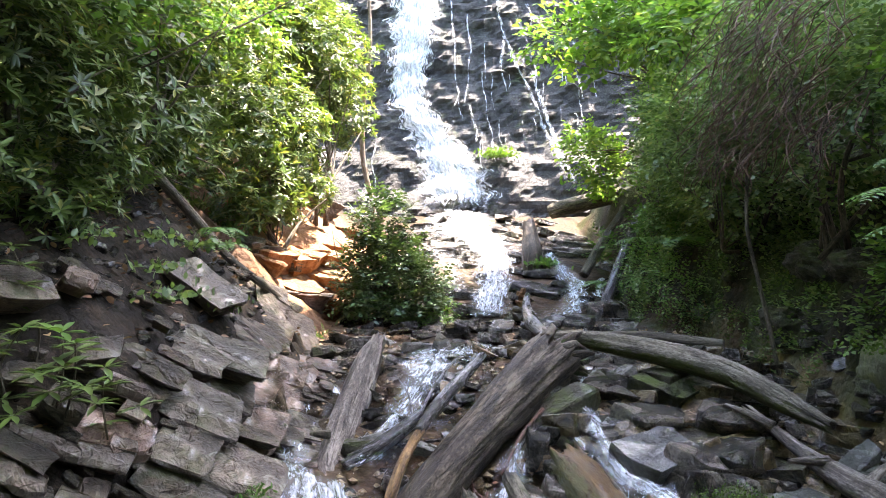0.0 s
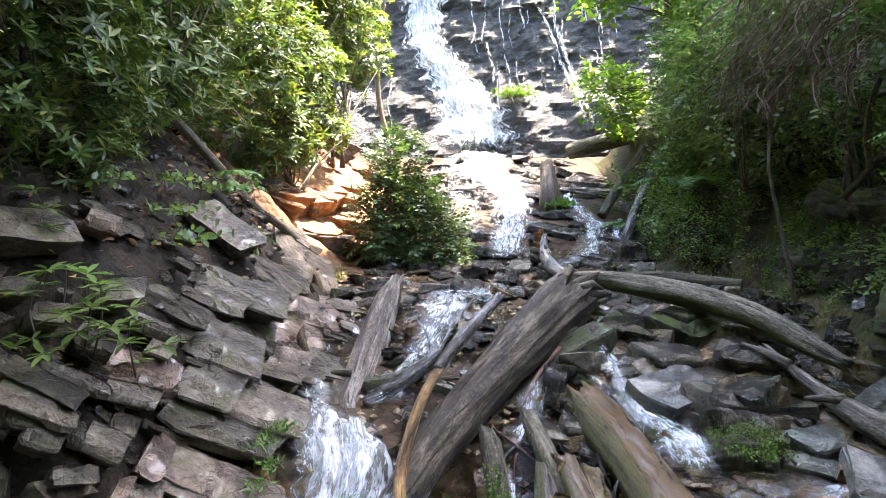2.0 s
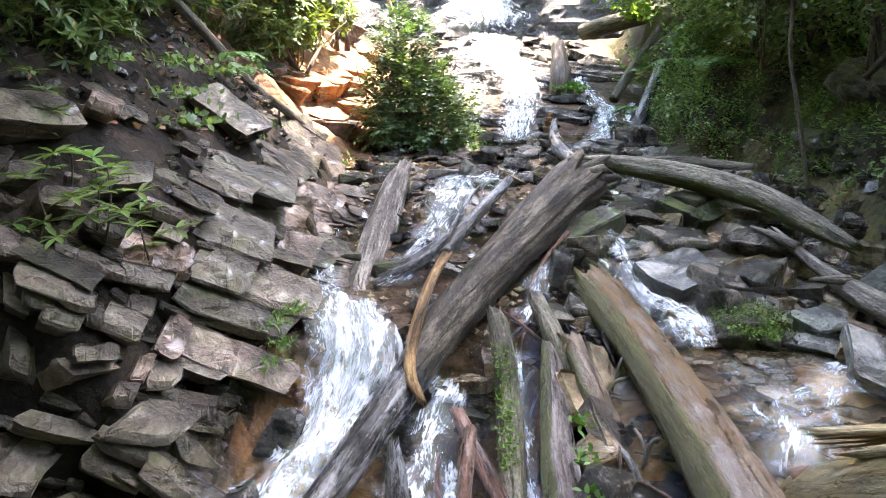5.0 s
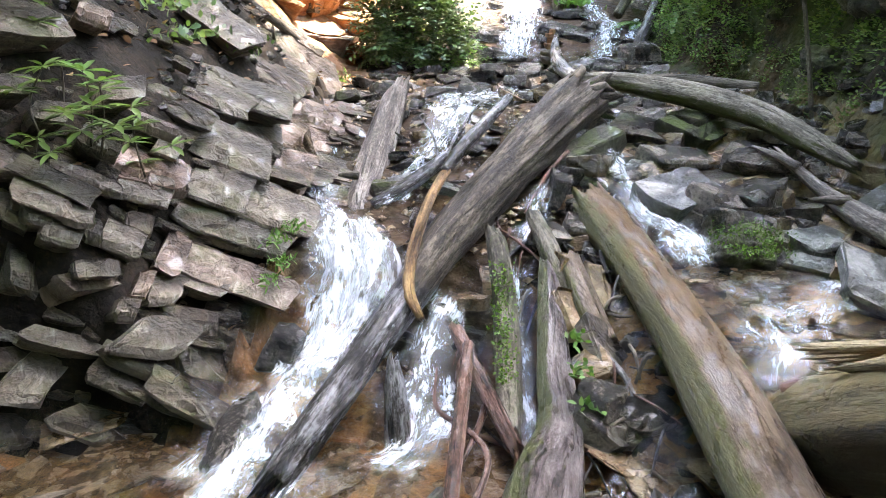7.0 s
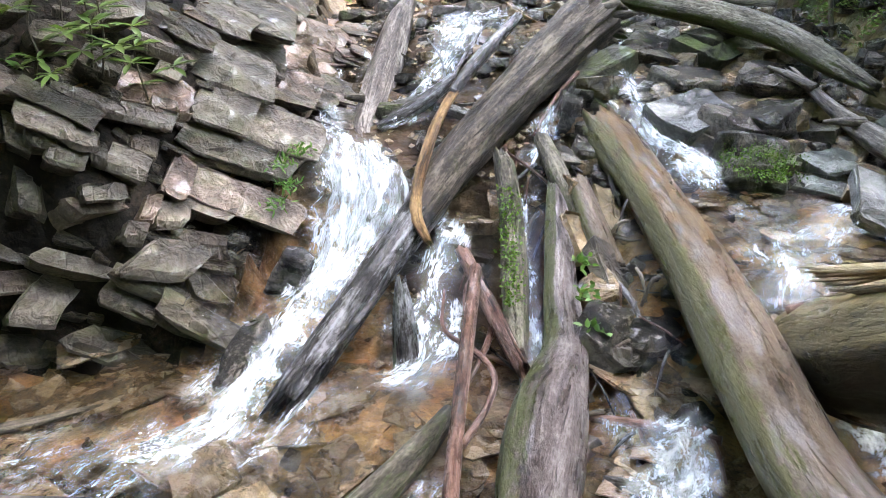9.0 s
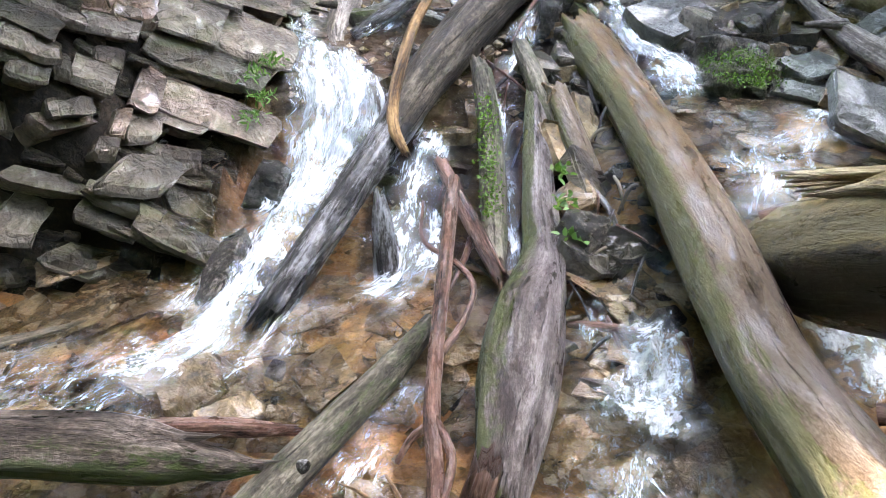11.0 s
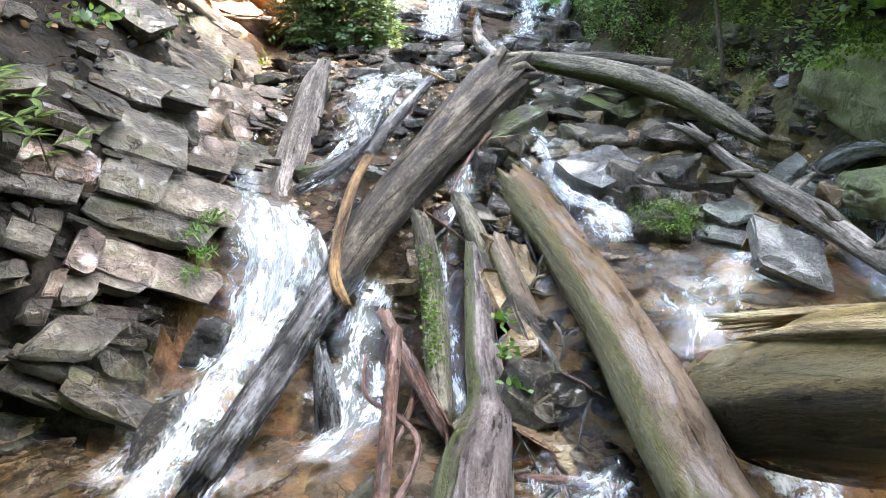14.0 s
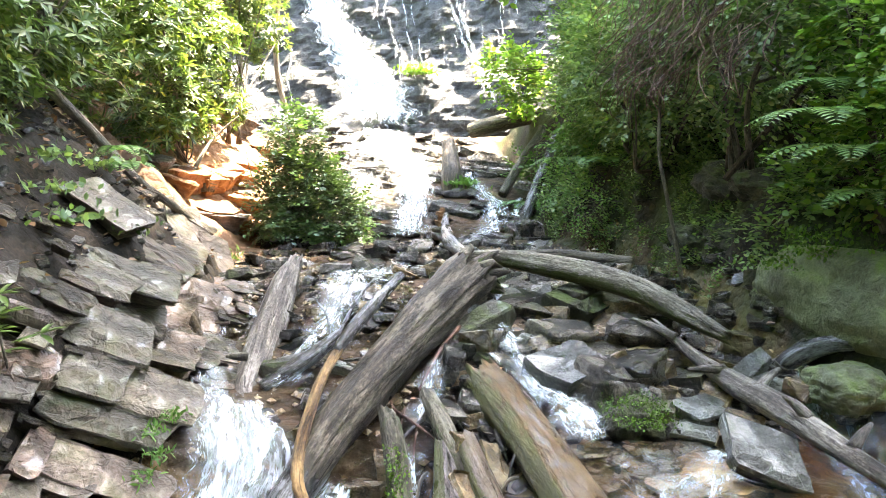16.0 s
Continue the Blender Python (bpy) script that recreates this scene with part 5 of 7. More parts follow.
for i in range(4):
    y = 3.12 + 0.05 * i
    bit(trunk, o, "split_plank", [(1.62 + 0.06 * i, y, -1.66 - 0.05 * i, 0.03), (2.1, y - 0.18, -1.55 - 0.04 * i, 0.05), (2.8, y - 0.5, -1.4 - 0.03 * i, 0.05)], SPLIT_WOOD, n=20, seg=12, seed=40 + i, flat=0.45, ridge=0.2, jag=(0.1, 0.02))
for i, k in enumerate((-0.16, -0.07, 0.02, 0.11, 0.19)):
    d = 0.02 * (i % 2)
    bit(trunk, o, "split_plank", [(1.65 + k, 2.66 - 0.1 * (i % 3), -1.5 - d - 0.9 * k * k, 0.012), (1.66 + k, 2.5 - 0.1 * (i % 3), -1.4 - d - 1.2 * k * k, 0.05), (1.67 + k, 2.2, -1.21 - d - 1.4 * k * k, 0.065), (1.78 + k, 1.85, -1.02 - d - 1.4 * k * k, 0.06)], SPLIT_WOOD, n=24, seg=14, seed=140 + i, flat=0.5, ridge=0.3, lump=0.2, jag=(0.12, 0.02))

fallen("fallen_log", "slim bent log bridging from the root plate to the bank", [(1.09, 6.9, -0.85, 0.06), (1.33, 6.76, -0.85, 0.081), (1.67, 6.58, -0.89, 0.101), (2.12, 6.33, -0.97, 0.107), (2.42, 5.99, -1.05, 0.102), (2.63, 5.6, -1.17, 0.089), (2.78, 5.22, -1.27, 0.051)], BENT_WOOD, ridge=0.14, lump=0.14, seed=37, jag=(0.08, 0.1), n=60, seg=26)
fallen("fallen_log", "thin dark log resting behind the bent log", [(1.45, 8.3, -1.02, 0.06), (2.3, 8.1, -1.0, 0.075), (3.0, 7.7, -1.03, 0.06)], BARK, seed=38, n=30, seg=16)
drift, o = fallen("fallen_log", "dark forked driftwood log on the stony bed", [(2.43, 5.66, -1.28, 0.029), (2.6, 5.2, -1.47, 0.05), (2.67, 4.79, -1.53, 0.08), (2.74, 4.45, -1.56, 0.083), (2.77, 3.98, -1.6, 0.069), (2.78, 3.56, -1.63, 0.058), (2.82, 3.02, -1.66, 0.049)], GREY_WOOD, ridge=0.12, lump=0.14, seed=39, jag=(0.1, 0.02), n=60, seg=26)
for i, (x, y, z, dx, dy, dz) in enumerate(((2.5, 5.45, -1.34, -0.25, 0.3, 0.1), (2.65, 4.95, -1.46, -0.3, -0.05, 0.02), (2.72, 4.6, -1.5, 0.22, 0.12, 0.1), (2.77, 4.1, -1.54, -0.12, 0.1, 0.12), (2.78, 3.7, -1.57, 0.14, 0.05, 0.12))):
    bit(drift, o, "stub", [(x, y, z, 0.04), (x + dx * 0.5, y + dy * 0.5, z + dz * 0.6, 0.03), (x + dx, y + dy, z + dz, 0.012)], GREY_WOOD, n=10, seg=9, seed=130 + i, lump=0.2)
fallen("fallen_log", "curved dark limb on the stones", [(3.6, 4.45, -1.18, 0.04), (3.42, 4.68, -1.22, 0.055), (3.3, 4.84, -1.29, 0.065), (3.2, 4.95, -1.39, 0.07), (3.12, 5.05, -1.52, 0.05), (3.07, 5.12, -1.62, 0.03)], DARK_WOOD, seed=42, n=40, seg=18, ridge=0.2, lump=0.25, jag=(0.05, 0.05))
fallen("fallen_log", "short dark wet log end beside the mossy log", [(0.66, 4.5, -1.75, 0.075), (0.74, 4.15, -1.92, 0.085), (0.82, 3.88, -2.06, 0.08)], WET_WOOD, ridge=0.1, seed=44, jag=(0.05, 0.06), n=24, seg=20)
fallen("fallen_log", "short mossy broken log among the debris", [(0.47, 5.0, -1.6, 0.06), (0.56, 4.6, -1.75, 0.075), (0.62, 4.3, -1.9, 0.06)], MOSSY_WOOD, ridge=0.12, seed=45, jag=(0.05, 0.06), n=24, seg=18)
# a water-covered streaked rock, modelled as an upright snag
fallen("stump", "dark streaked rock in the falling water, built as a snag", [(-0.36, 3.3, -2.5, 0.085), (-0.38, 3.36, -2.3, 0.075), (-0.4, 3.45, -2.1, 0.06), (-0.41, 3.5, -1.98, 0.035)], DARK_WOOD, "stump", ridge=0.25, seed=46, jag=(0.0, 0.06), n=20, seg=20)
fallen("stump", "brown splintered stump at the water's edge", [(0.02, 1.72, -2.5, 0.08), (0.06, 1.75, -2.38, 0.075), (0.1, 1.8, -2.22, 0.06)], RED_WOOD, "stump", ridge=0.25, seed=47, jag=(0.04, 0.1), n=20, seg=20)

# ---- sticks ----
STICKS = "sticks caught in the log jam"
tan, o = fallen("bent_stick", "curved stick with bare tan wood where bark is gone", [(-0.09, 5.35, -1.24, 0.031), (-0.18, 5.17, -1.33, 0.037), (-0.28, 4.87, -1.46, 0.039), (-0.35, 4.55, -1.63, 0.041), (-0.38, 4.35, -1.75, 0.04), (-0.37, 4.17, -1.85, 0.039), (-0.3, 4.03, -1.94, 0.026)], TAN_WOOD, "stick", group=STICKS, n=48, seg=16, seed=51, jag=(0.0, 0.04), flat=0.8)
bit(tan, o, "bark_end", [(0.34, 6.11, -0.9, 0.037), (0.16, 5.84, -1.04, 0.049), (-0.06, 5.43, -1.2, 0.05), (-0.18, 5.19, -1.32, 0.039)], DARK_WOOD, "dark wet bark", n=30, seg=14, seed=52)
limb, o = fallen("dead_limb", "dark forked limb lying over the chute", [(-0.77, 5.6, -1.69, 0.05), (-0.6, 5.69, -1.61, 0.064), (-0.38, 5.84, -1.5, 0.064), (-0.18, 5.98, -1.37, 0.047)], DARK_WOOD, "stick", group=STICKS, n=30, seg=14, seed=53)
bit(limb, o, "twig", [(-0.2, 6.05, -1.4, 0.016), (-0.1, 6.3, -1.25, 0.014), (0.02, 6.6, -1.12, 0.012), (0.14, 6.85, -1.02, 0.007)], DARK_WOOD, n=18, seg=8, seed=54)
bit(limb, o, "twig", [(-0.25, 6.0, -1.42, 0.012), (-0.3, 6.2, -1.25, 0.01), (-0.42, 6.4, -1.12, 0.005)], DARK_WOOD, n=14, seg=8, seed=55)
vine, o = fallen("forked_branch", "long reddish wet branch with twisted side shoots", [(0.0, 3.7, -1.96, 0.032), (-0.04, 3.15, -2.06, 0.036), (-0.08, 2.63, -2.2, 0.034), (-0.1, 2.16, -2.27, 0.036), (-0.08, 1.84, -2.3, 0.034), (-0.1, 1.4, -2.3, 0.03)], RED_WOOD, "branch", group=STICKS, n=60, seg=16, lump=0.2, seed=56)
bit(vine, o, "side_shoot", [(-0.17, 3.5, -2.0, 0.008), (-0.165, 3.24, -2.09, 0.012), (0.0, 3.08, -2.12, 0.016), (0.09, 2.9, -2.14, 0.017), (0.05, 2.7, -2.18, 0.018), (-0.06, 2.5, -2.23, 0.02)], RED_WOOD, n=30, seg=10, seed=57)
bit(vine, o, "side_shoot", [(-0.1, 2.16, -2.26, 0.02), (-0.02, 1.95, -2.28, 0.02), (-0.05, 1.75, -2.3, 0.017), (-0.07, 1.62, -2.3, 0.014)], RED_WOOD, n=20, seg=10, seed=58)
bit(vine, o, "side_shoot", [(-0.1, 2.12, -2.28, 0.02), (-0.18, 2.06, -2.3, 0.018), (-0.24, 1.98, -2.36, 0.012)], RED_WOOD, n=12, seg=9, seed=59)
fork, o = fallen("forked_twig", "pale reddish forked twig at the water's edge", [(-0.06, 1.58, -2.34, 0.016), (-0.18, 1.68, -2.33, 0.017), (-0.34, 1.7, -2.36, 0.012)], TAN_WOOD, "twig", group=STICKS, n=16, seg=9, seed=60)
bit(fork, o, "twig", [(-0.18, 1.68, -2.33, 0.014), (-0.22, 1.78, -2.3, 0.01), (-0.27, 1.86, -2.28, 0.005)], TAN_WOOD, n=10, seg=8)
bit(fork, o, "twig", [(-0.22, 1.69, -2.33, 0.011), (-0.36, 1.82, -2.34, 0.009), (-0.46, 1.9, -2.38, 0.004)], TAN_WOOD, n=10, seg=8)
fallen("broken_stick", "brown broken stick with a splintered end", [(-0.07, 4.02, -2.04, 0.045), (0.09, 3.56, -2.15, 0.051), (0.24, 3.18, -2.28, 0.044)], RED_WOOD, "stick", group=STICKS, n=24, seg=16, ridge=0.15, seed=61, jag=(0.05, 0.08))
fallen("broken_stick", "dark thin stick lying level under the wet log", [(0.57, 2.87, -2.36, 0.022), (0.8, 2.75, -2.3, 0.024), (1.1, 2.6, -2.26, 0.022)], RED_WOOD, "stick", group=STICKS, n=16, seg=10, seed=62)
fallen("broken_stick", "dark stick floating at the pool's edge", [(-2.5, 2.7, -2.4, 0.03), (-2.27, 2.75, -2.38, 0.03), (-1.9, 2.93, -2.39, 0.02)], BARK, "stick", group=STICKS, n=16, seg=10, seed=63)
for i in range(26):
    x0, y0 = rng.uniform(-0.1, 1.0), rng.uniform(3.4, 6.2)
    a, ln = rng.uniform(-0.9, 0.9), rng.uniform(0.3, 0.8)
    z0 = ground(x0, y0) + rng.uniform(0.05, 0.2)
    dx, dy = math.sin(a) * ln, -math.cos(a) * ln
    z1 = ground(x0 + dx, y0 + dy) + 0.05
    r = rng.uniform(0.006, 0.022)
    fallen("stick", "dark wet stick among the jammed logs", [(x0, y0, z0, r), (x0 + dx / 2 + rng.uniform(-0.05, 0.05), y0 + dy / 2, (z0 + z1) / 2 + 0.03, r), (x0 + dx, y0 + dy, z1, r * 0.6)], DARK_WOOD if i % 2 else RED_WOOD, "stick", group=STICKS, n=10, seg=7, seed=70 + i)

for i in range(60):
    x0, y0 = rng.uniform(0.3, 1.05), rng.uniform(2.6, 5.2)
    a, ln = rng.uniform(-1.4, 1.4), rng.uniform(0.08, 0.3)
    z0 = ground(x0, y0) + rng.uniform(0.06, 0.14)
    r = rng.uniform(0.004, 0.014)
    fallen("stick", "broken brown stick in the debris between the logs", [(x0, y0, z0, r), (x0 + math.sin(a) * ln * 0.5, y0 - math.cos(a) * ln * 0.5, z0 - 0.01, r), (x0 + math.sin(a) * ln, y0 - math.cos(a) * ln, ground(x0 + math.sin(a) * ln, y0 - math.cos(a) * ln) + 0.06, r * 0.7)], (DARK_WOOD, RED_WOOD, BARK)[i % 3], "stick", group=STICKS, n=8, seg=7, seed=200 + i)
for x, y, z, s, turn, mt in ((0.66, 4.05, -1.92, (0.16, 0.34, 0.14), (34, 20, 14), "BROWN"), (0.8, 3.75, -2.0, (0.18, 0.42, 0.1), (30, 30, 20), "DAMP"), (0.86, 4.3, -1.85, (0.14, 0.36, 0.09), (32, 24, 18), "BROWN"), (0.72, 3.2, -2.14, (0.2, 0.3, 0.14), (20, 10, 40), "WET"), (0.92, 3.3, -2.14, (0.24, 0.22, 0.14), (16, -8, 10), "WET"), (0.62, 4.9, -1.66, (0.18, 0.2, 0.16), (20, 14, 30), "WET"), (0.82, 5.0, -1.64, (0.2, 0.24, 0.18), (18, 10, -14), "WET")):
    ob = link_mesh("rock", block_mesh("rock", s, int(700 + x * 90 + y * 13), {"BROWN": BROWN, "DAMP": DAMP, "WET": WET}[mt], 12, layers=2, chip=0.3, under=0.1), m=Matrix.Translation((x, y, z)) @ pose(0, 0, 0, *turn))
    tagged(ob, "angular wet rock wedged between the jammed logs", "rock", "rocks wedged in the log jam")

# ---- upright and leaning poles ----
fallen("dead_sapling", "thin bare leaning sapling trunk by the mossy bank", [(3.23, 6.9, -1.25, 0.022), (3.2, 7.1, -0.7, 0.021), (3.17, 7.25, -0.3, 0.02), (3.15, 7.46, 0.2, 0.019), (3.2, 7.6, 0.8, 0.017), (3.25, 7.8, 1.8, 0.012)], BARK, "tree trunk", group="bare trunks", n=36, seg=12, seed=101)
fallen("slanting_sapling", "thin dark trunk slanting down the rocky bank", [(-3.3, 6.6, 1.3, 0.05), (-3.0, 6.95, 0.98, 0.055), (-2.91, 7.2, 0.79, 0.055), (-2.67, 7.86, 0.3, 0.055), (-2.43, 8.26, -0.12, 0.05), (-2.16, 8.94, -0.5, 0.045), (-2.0, 9.4, -0.75, 0.04)], BARK, "tree trunk", group="bare trunks", n=50, seg=14, seed=102, lump=0.14)
fallen("dead_sapling", "tall crooked bare trunk beside the waterfall", [(-1.6, 16.9, 0.45, 0.07), (-1.66, 16.88, 1.1, 0.065), (-1.86, 16.77, 2.1, 0.06), (-1.84, 16.6, 3.2, 0.055), (-1.65, 16.3, 4.6, 0.045), (-1.7, 16.2, 6.5, 0.03)], TWIG, "tree trunk", group="bare trunks", n=50, seg=12, seed=103)
fallen("leaning_log", "mossy log leaning on the bank beside the cascade", [(3.3, 12.2, 0.6, 0.06), (3.23, 12.07, 0.44, 0.075), (2.8, 11.5, -0.3, 0.085), (2.4, 10.89, -1.0, 0.09)], DARK_WOOD, seed=104, n=36, seg=16)
fallen("leaning_log", "second leaning log half hidden in ferns", [(3.3, 13.2, 0.75, 0.07), (3.24, 13.09, 0.63, 0.08), (2.8, 12.7, 0.1, 0.085), (2.4, 12.3, -0.45, 0.08)], MOSSY_WOOD, seed=105, n=36, seg=16)
fallen("leaning_log", "pale log lying across the top of the cascade", [(2.2, 14.85, 0.75, 0.14), (2.33, 14.8, 0.8, 0.16), (2.9, 14.7, 0.95, 0.17), (3.6, 14.5, 1.1, 0.16)], MOSSY_WOOD, seed=106, n=30, seg=16)
fallen("stump", "upright broken grey stump in the cascade", [(1.6, 12.85, -0.55, 0.2), (1.6, 12.95, -0.2, 0.19), (1.64, 13.4, 0.1, 0.17), (1.65, 13.8, 0.42, 0.13)], OLD_WOOD, "stump", seed=107, jag=(0.0, 0.15), n=30, seg=18)
fallen("driftwood", "tangled driftwood root by the cairn", [(1.25, 8.4, -1.05, 0.07), (1.1, 8.8, -0.92, 0.09), (1.08, 9.3, -0.75, 0.06), (1.12, 9.6, -0.6, 0.03)], DARK_WOOD, "driftwood", seed=108, n=24, seg=14, lump=0.2)

# ---- rocks of the left outcrop ----
A_AX = Vector((0.85, 0.05, -0.525)).normalized()
B_AX = (Vector((0.12, 0.95, 0.26)) - A_AX * A_AX.dot(Vector((0.12, 0.95, 0.26)))).normalized()
N_AX = A_AX.cross(B_AX).normalized()
BEDDING = Matrix((A_AX, B_AX, N_AX)).transposed().to_4x4()
outcrop = thing("rock_outcrop", "stepped outcrop of tilted grey-brown slabs beside the rapids", "rock outcrop", kind="structure")
SLABS = [block_mesh("slab", (1.0, 0.62, 0.3), 200 + i, SLAB if i < 20 else DAMP, random.Random(i).uniform(-28, 22), chip=0.3) for i in range(32)]
placed = []


def block(at, size, turn, skew, material):
    """One slab of the outcrop, its top at the given place on the bedding: length, depth and thickness, its turn on the bed, the lean of its ends."""
    c = Vector(at)
    i = len(placed)
    placed.append((c.dot(A_AX), c.dot(B_AX), c.dot(N_AX), max(size[0], size[1] * 0.6), max(size[1], size[0] * 0.4)))
    la, lb, th = size
    k = math.cos(radians(skew))
    me = block_mesh("slab", (la * 1.22, lb * k * 1.45, th * 1.8), 900 + i, material, skew)
    return link_mesh("slab", me, outcrop, m=Matrix.Translation(c) @ BEDDING @ pose(0, 0, 0, (i * 37) % 9 - 4, (i * 53) % 7 - 3, turn))


block((-1.85, 5.87, -0.79), (0.75, 0.30, 0.11), 14, 6, SLAB)
# recessed face below the long slab, its shade given as darker rock
block((-1.89, 5.83, -1.02), (0.66, 0.33, 0.25), 11, 4, DAMP)
block((-1.74, 5.17, -1.10), (0.53, 0.34, 0.22), 10, 7, SLAB)
block((-1.69, 4.81, -1.30), (0.34, 0.33, 0.16), 17, -9, SLAB)
block((-1.38, 4.98, -1.52), (0.50, 0.29, 0.18), 17, -12, SLAB)
block((-1.42, 5.24, -1.48), (0.29, 0.08, 0.10), 8, 27, DAMP)
block((-1.57, 4.63, -1.56), (0.66, 0.22, 0.10), 15, -21, SLAB)
block((-1.64, 4.56, -1.61), (0.47, 0.09, 0.08), 15, 10, SLAB)
block((-1.51, 4.33, -1.79), (0.66, 0.20, 0.09), 10, -15, SLAB)
block((-1.69, 4.16, -1.78), (0.28, 0.11, 0.08), 5, -12, SLAB)
block((-1.82, 4.17, -1.58), (0.13, 0.27, 0.14), 1, 8, RUST)
block((-1.81, 4.02, -1.63), (0.10, 0.07, 0.06), -4, 3, RUST)
block((-1.80, 3.94, -1.73), (0.17, 0.16, 0.10), 43, -29, SLAB)
block((-1.88, 3.84, -1.65), (0.07, 0.15, 0.12), 35, -25, RUST)
block((-1.50, 6.99, -1.18), (0.48, 0.30, 0.16), 25, -23, RUST)
block((-1.41, 6.72, -1.38), (0.69, 0.33, 0.14), 35, -25, RUST)
block((-1.43, 5.76, -1.44), (0.27, 0.40, 0.14), 19, -17, RUST)
block((-1.83, 8.59, -0.87), (0.70, 0.56, 0.20), -3, 34, DAMP)
block((-1.80, 6.73, -0.91), (0.31, 0.15, 0.14), 34, 13, DAMP)
block((-2.21, 9.08, -0.52), (0.52, 0.44, 0.15), 19, 8, DAMP)
block((-1.97, 4.55, -0.85), (0.19, 0.07, 0.10), 14, 11, DAMP)
block((-1.92, 4.52, -0.99), (0.13, 0.13, 0.08), 12, -6, SLAB)
block((-1.98, 4.37, -1.09), (0.38, 0.21, 0.14), 29, -18, RUST)
block((-1.96, 4.16, -1.19), (0.26, 0.12, 0.07), 21, -10, SLAB)
block((-1.88, 4.37, -1.18), (0.23, 0.13, 0.08), 50, -22, RUST)
block((-2.13, 3.86, -1.02), (0.32, 0.07, 0.08), 13, 10, SLAB)
block((-2.22, 3.73, -1.01), (0.36, 0.10, 0.09), 5, -4, DAMP)
block((-2.19, 3.63, -1.10), (0.35, 0.13, 0.12), 10, 17, SLAB)
block((-2.27, 3.59, -1.14), (0.12, 0.11, 0.10), 25, 15, SLAB)
block((-2.14, 3.59, -1.24), (0.15, 0.13, 0.16), 8, 4, SLAB)
block((-2.42, 3.62, -1.13), (0.13, 0.16, 0.14), -7, 44, DAMP)
block((-2.44, 3.72, -0.89), (0.27, 0.13, 0.12), 22, 6, DAMP)
block((-1.96, 3.83, -1.37), (0.20, 0.15, 0.12), 5, 7, SLAB)
block((-1.95, 4.04, -1.35), (0.13, 0.11, 0.12), 25, -5, DAMP)
block((-2.07, 3.74, -1.29), (0.08, 0.12, 0.14), 6, 24, DAMP)
block((-1.99, 3.58, -1.46), (0.17, 0.08, 0.10), 37, 5, DAMP)
block((-1.88, 3.61, -1.70), (0.09, 0.10, 0.14), 26, -15, DAMP)
block((-2.41, 4.13, -0.70), (0.15, 0.13, 0.16), 35, -9, DAMP)
block((-2.18, 4.20, -0.88), (0.19, 0.15, 0.14), 7, 8, DAMP)
block((-2.16, 4.58, -0.62), (0.22, 0.18, 0.12), 57, -31, DAMP)
block((-2.67, 4.38, -0.18), (0.48, 0.25, 0.30), 52, 2, DAMP)
block((-2.40, 4.80, -0.18), (0.17, 0.12, 0.10), 19, -1, RUST)
block((-2.57, 4.09, -0.54), (0.14, 0.13, 0.12), 45, -18, DAMP)
block((-1.72, 3.60, -1.88), (0.28, 0.24, 0.13), 23, -37, SLAB)
block((-1.69, 3.97, -1.95), (0.28, 0.13, 0.14), 18, 13, DAMP)
block((-2.19, 3.50, -1.86), (0.37, 0.10, 0.10), 17, -31, SLAB)
block((-1.80, 3.48, -1.97), (0.36, 0.08, 0.08), 4, -4, DAMP)
block((-1.52, 3.44, -2.18), (0.43, 0.13, 0.12), -1, 8, DAMP)
block((-1.90, 3.44, -2.06), (0.28, 0.12, 0.10), 2, 0, DAMP)
block((-2.35, 3.42, -2.02), (0.19, 0.29, 0.18), 23, -24, SLAB)
block((-2.01, 3.36, -2.31), (0.36, 0.19, 0.12), 5, -36, DAMP)
block((-2.55, 3.45, -1.94), (0.23, 0.10, 0.10), 41, -19, DAMP)
block((-1.76, 3.44, -2.14), (0.31, 0.09, 0.10), -3, 25, DAMP)
block((-1.58, 3.80, -2.14), (0.24, 0.17, 0.14), 23, 22, DAMP)
block((-2.41, 3.60, -1.41), (0.11, 0.29, 0.16), 17, 18, DAMP)
block((-2.07, 3.61, -1.54), (0.22, 0.10, 0.14), 51, 16, DAMP)
block((-1.43, 3.86, -2.32), (0.41, 0.16, 0.20), 53, 3, DAMP)
block((-2.55, 3.34, -2.32), (0.21, 0.14, 0.12), 34, 14, DAMP)

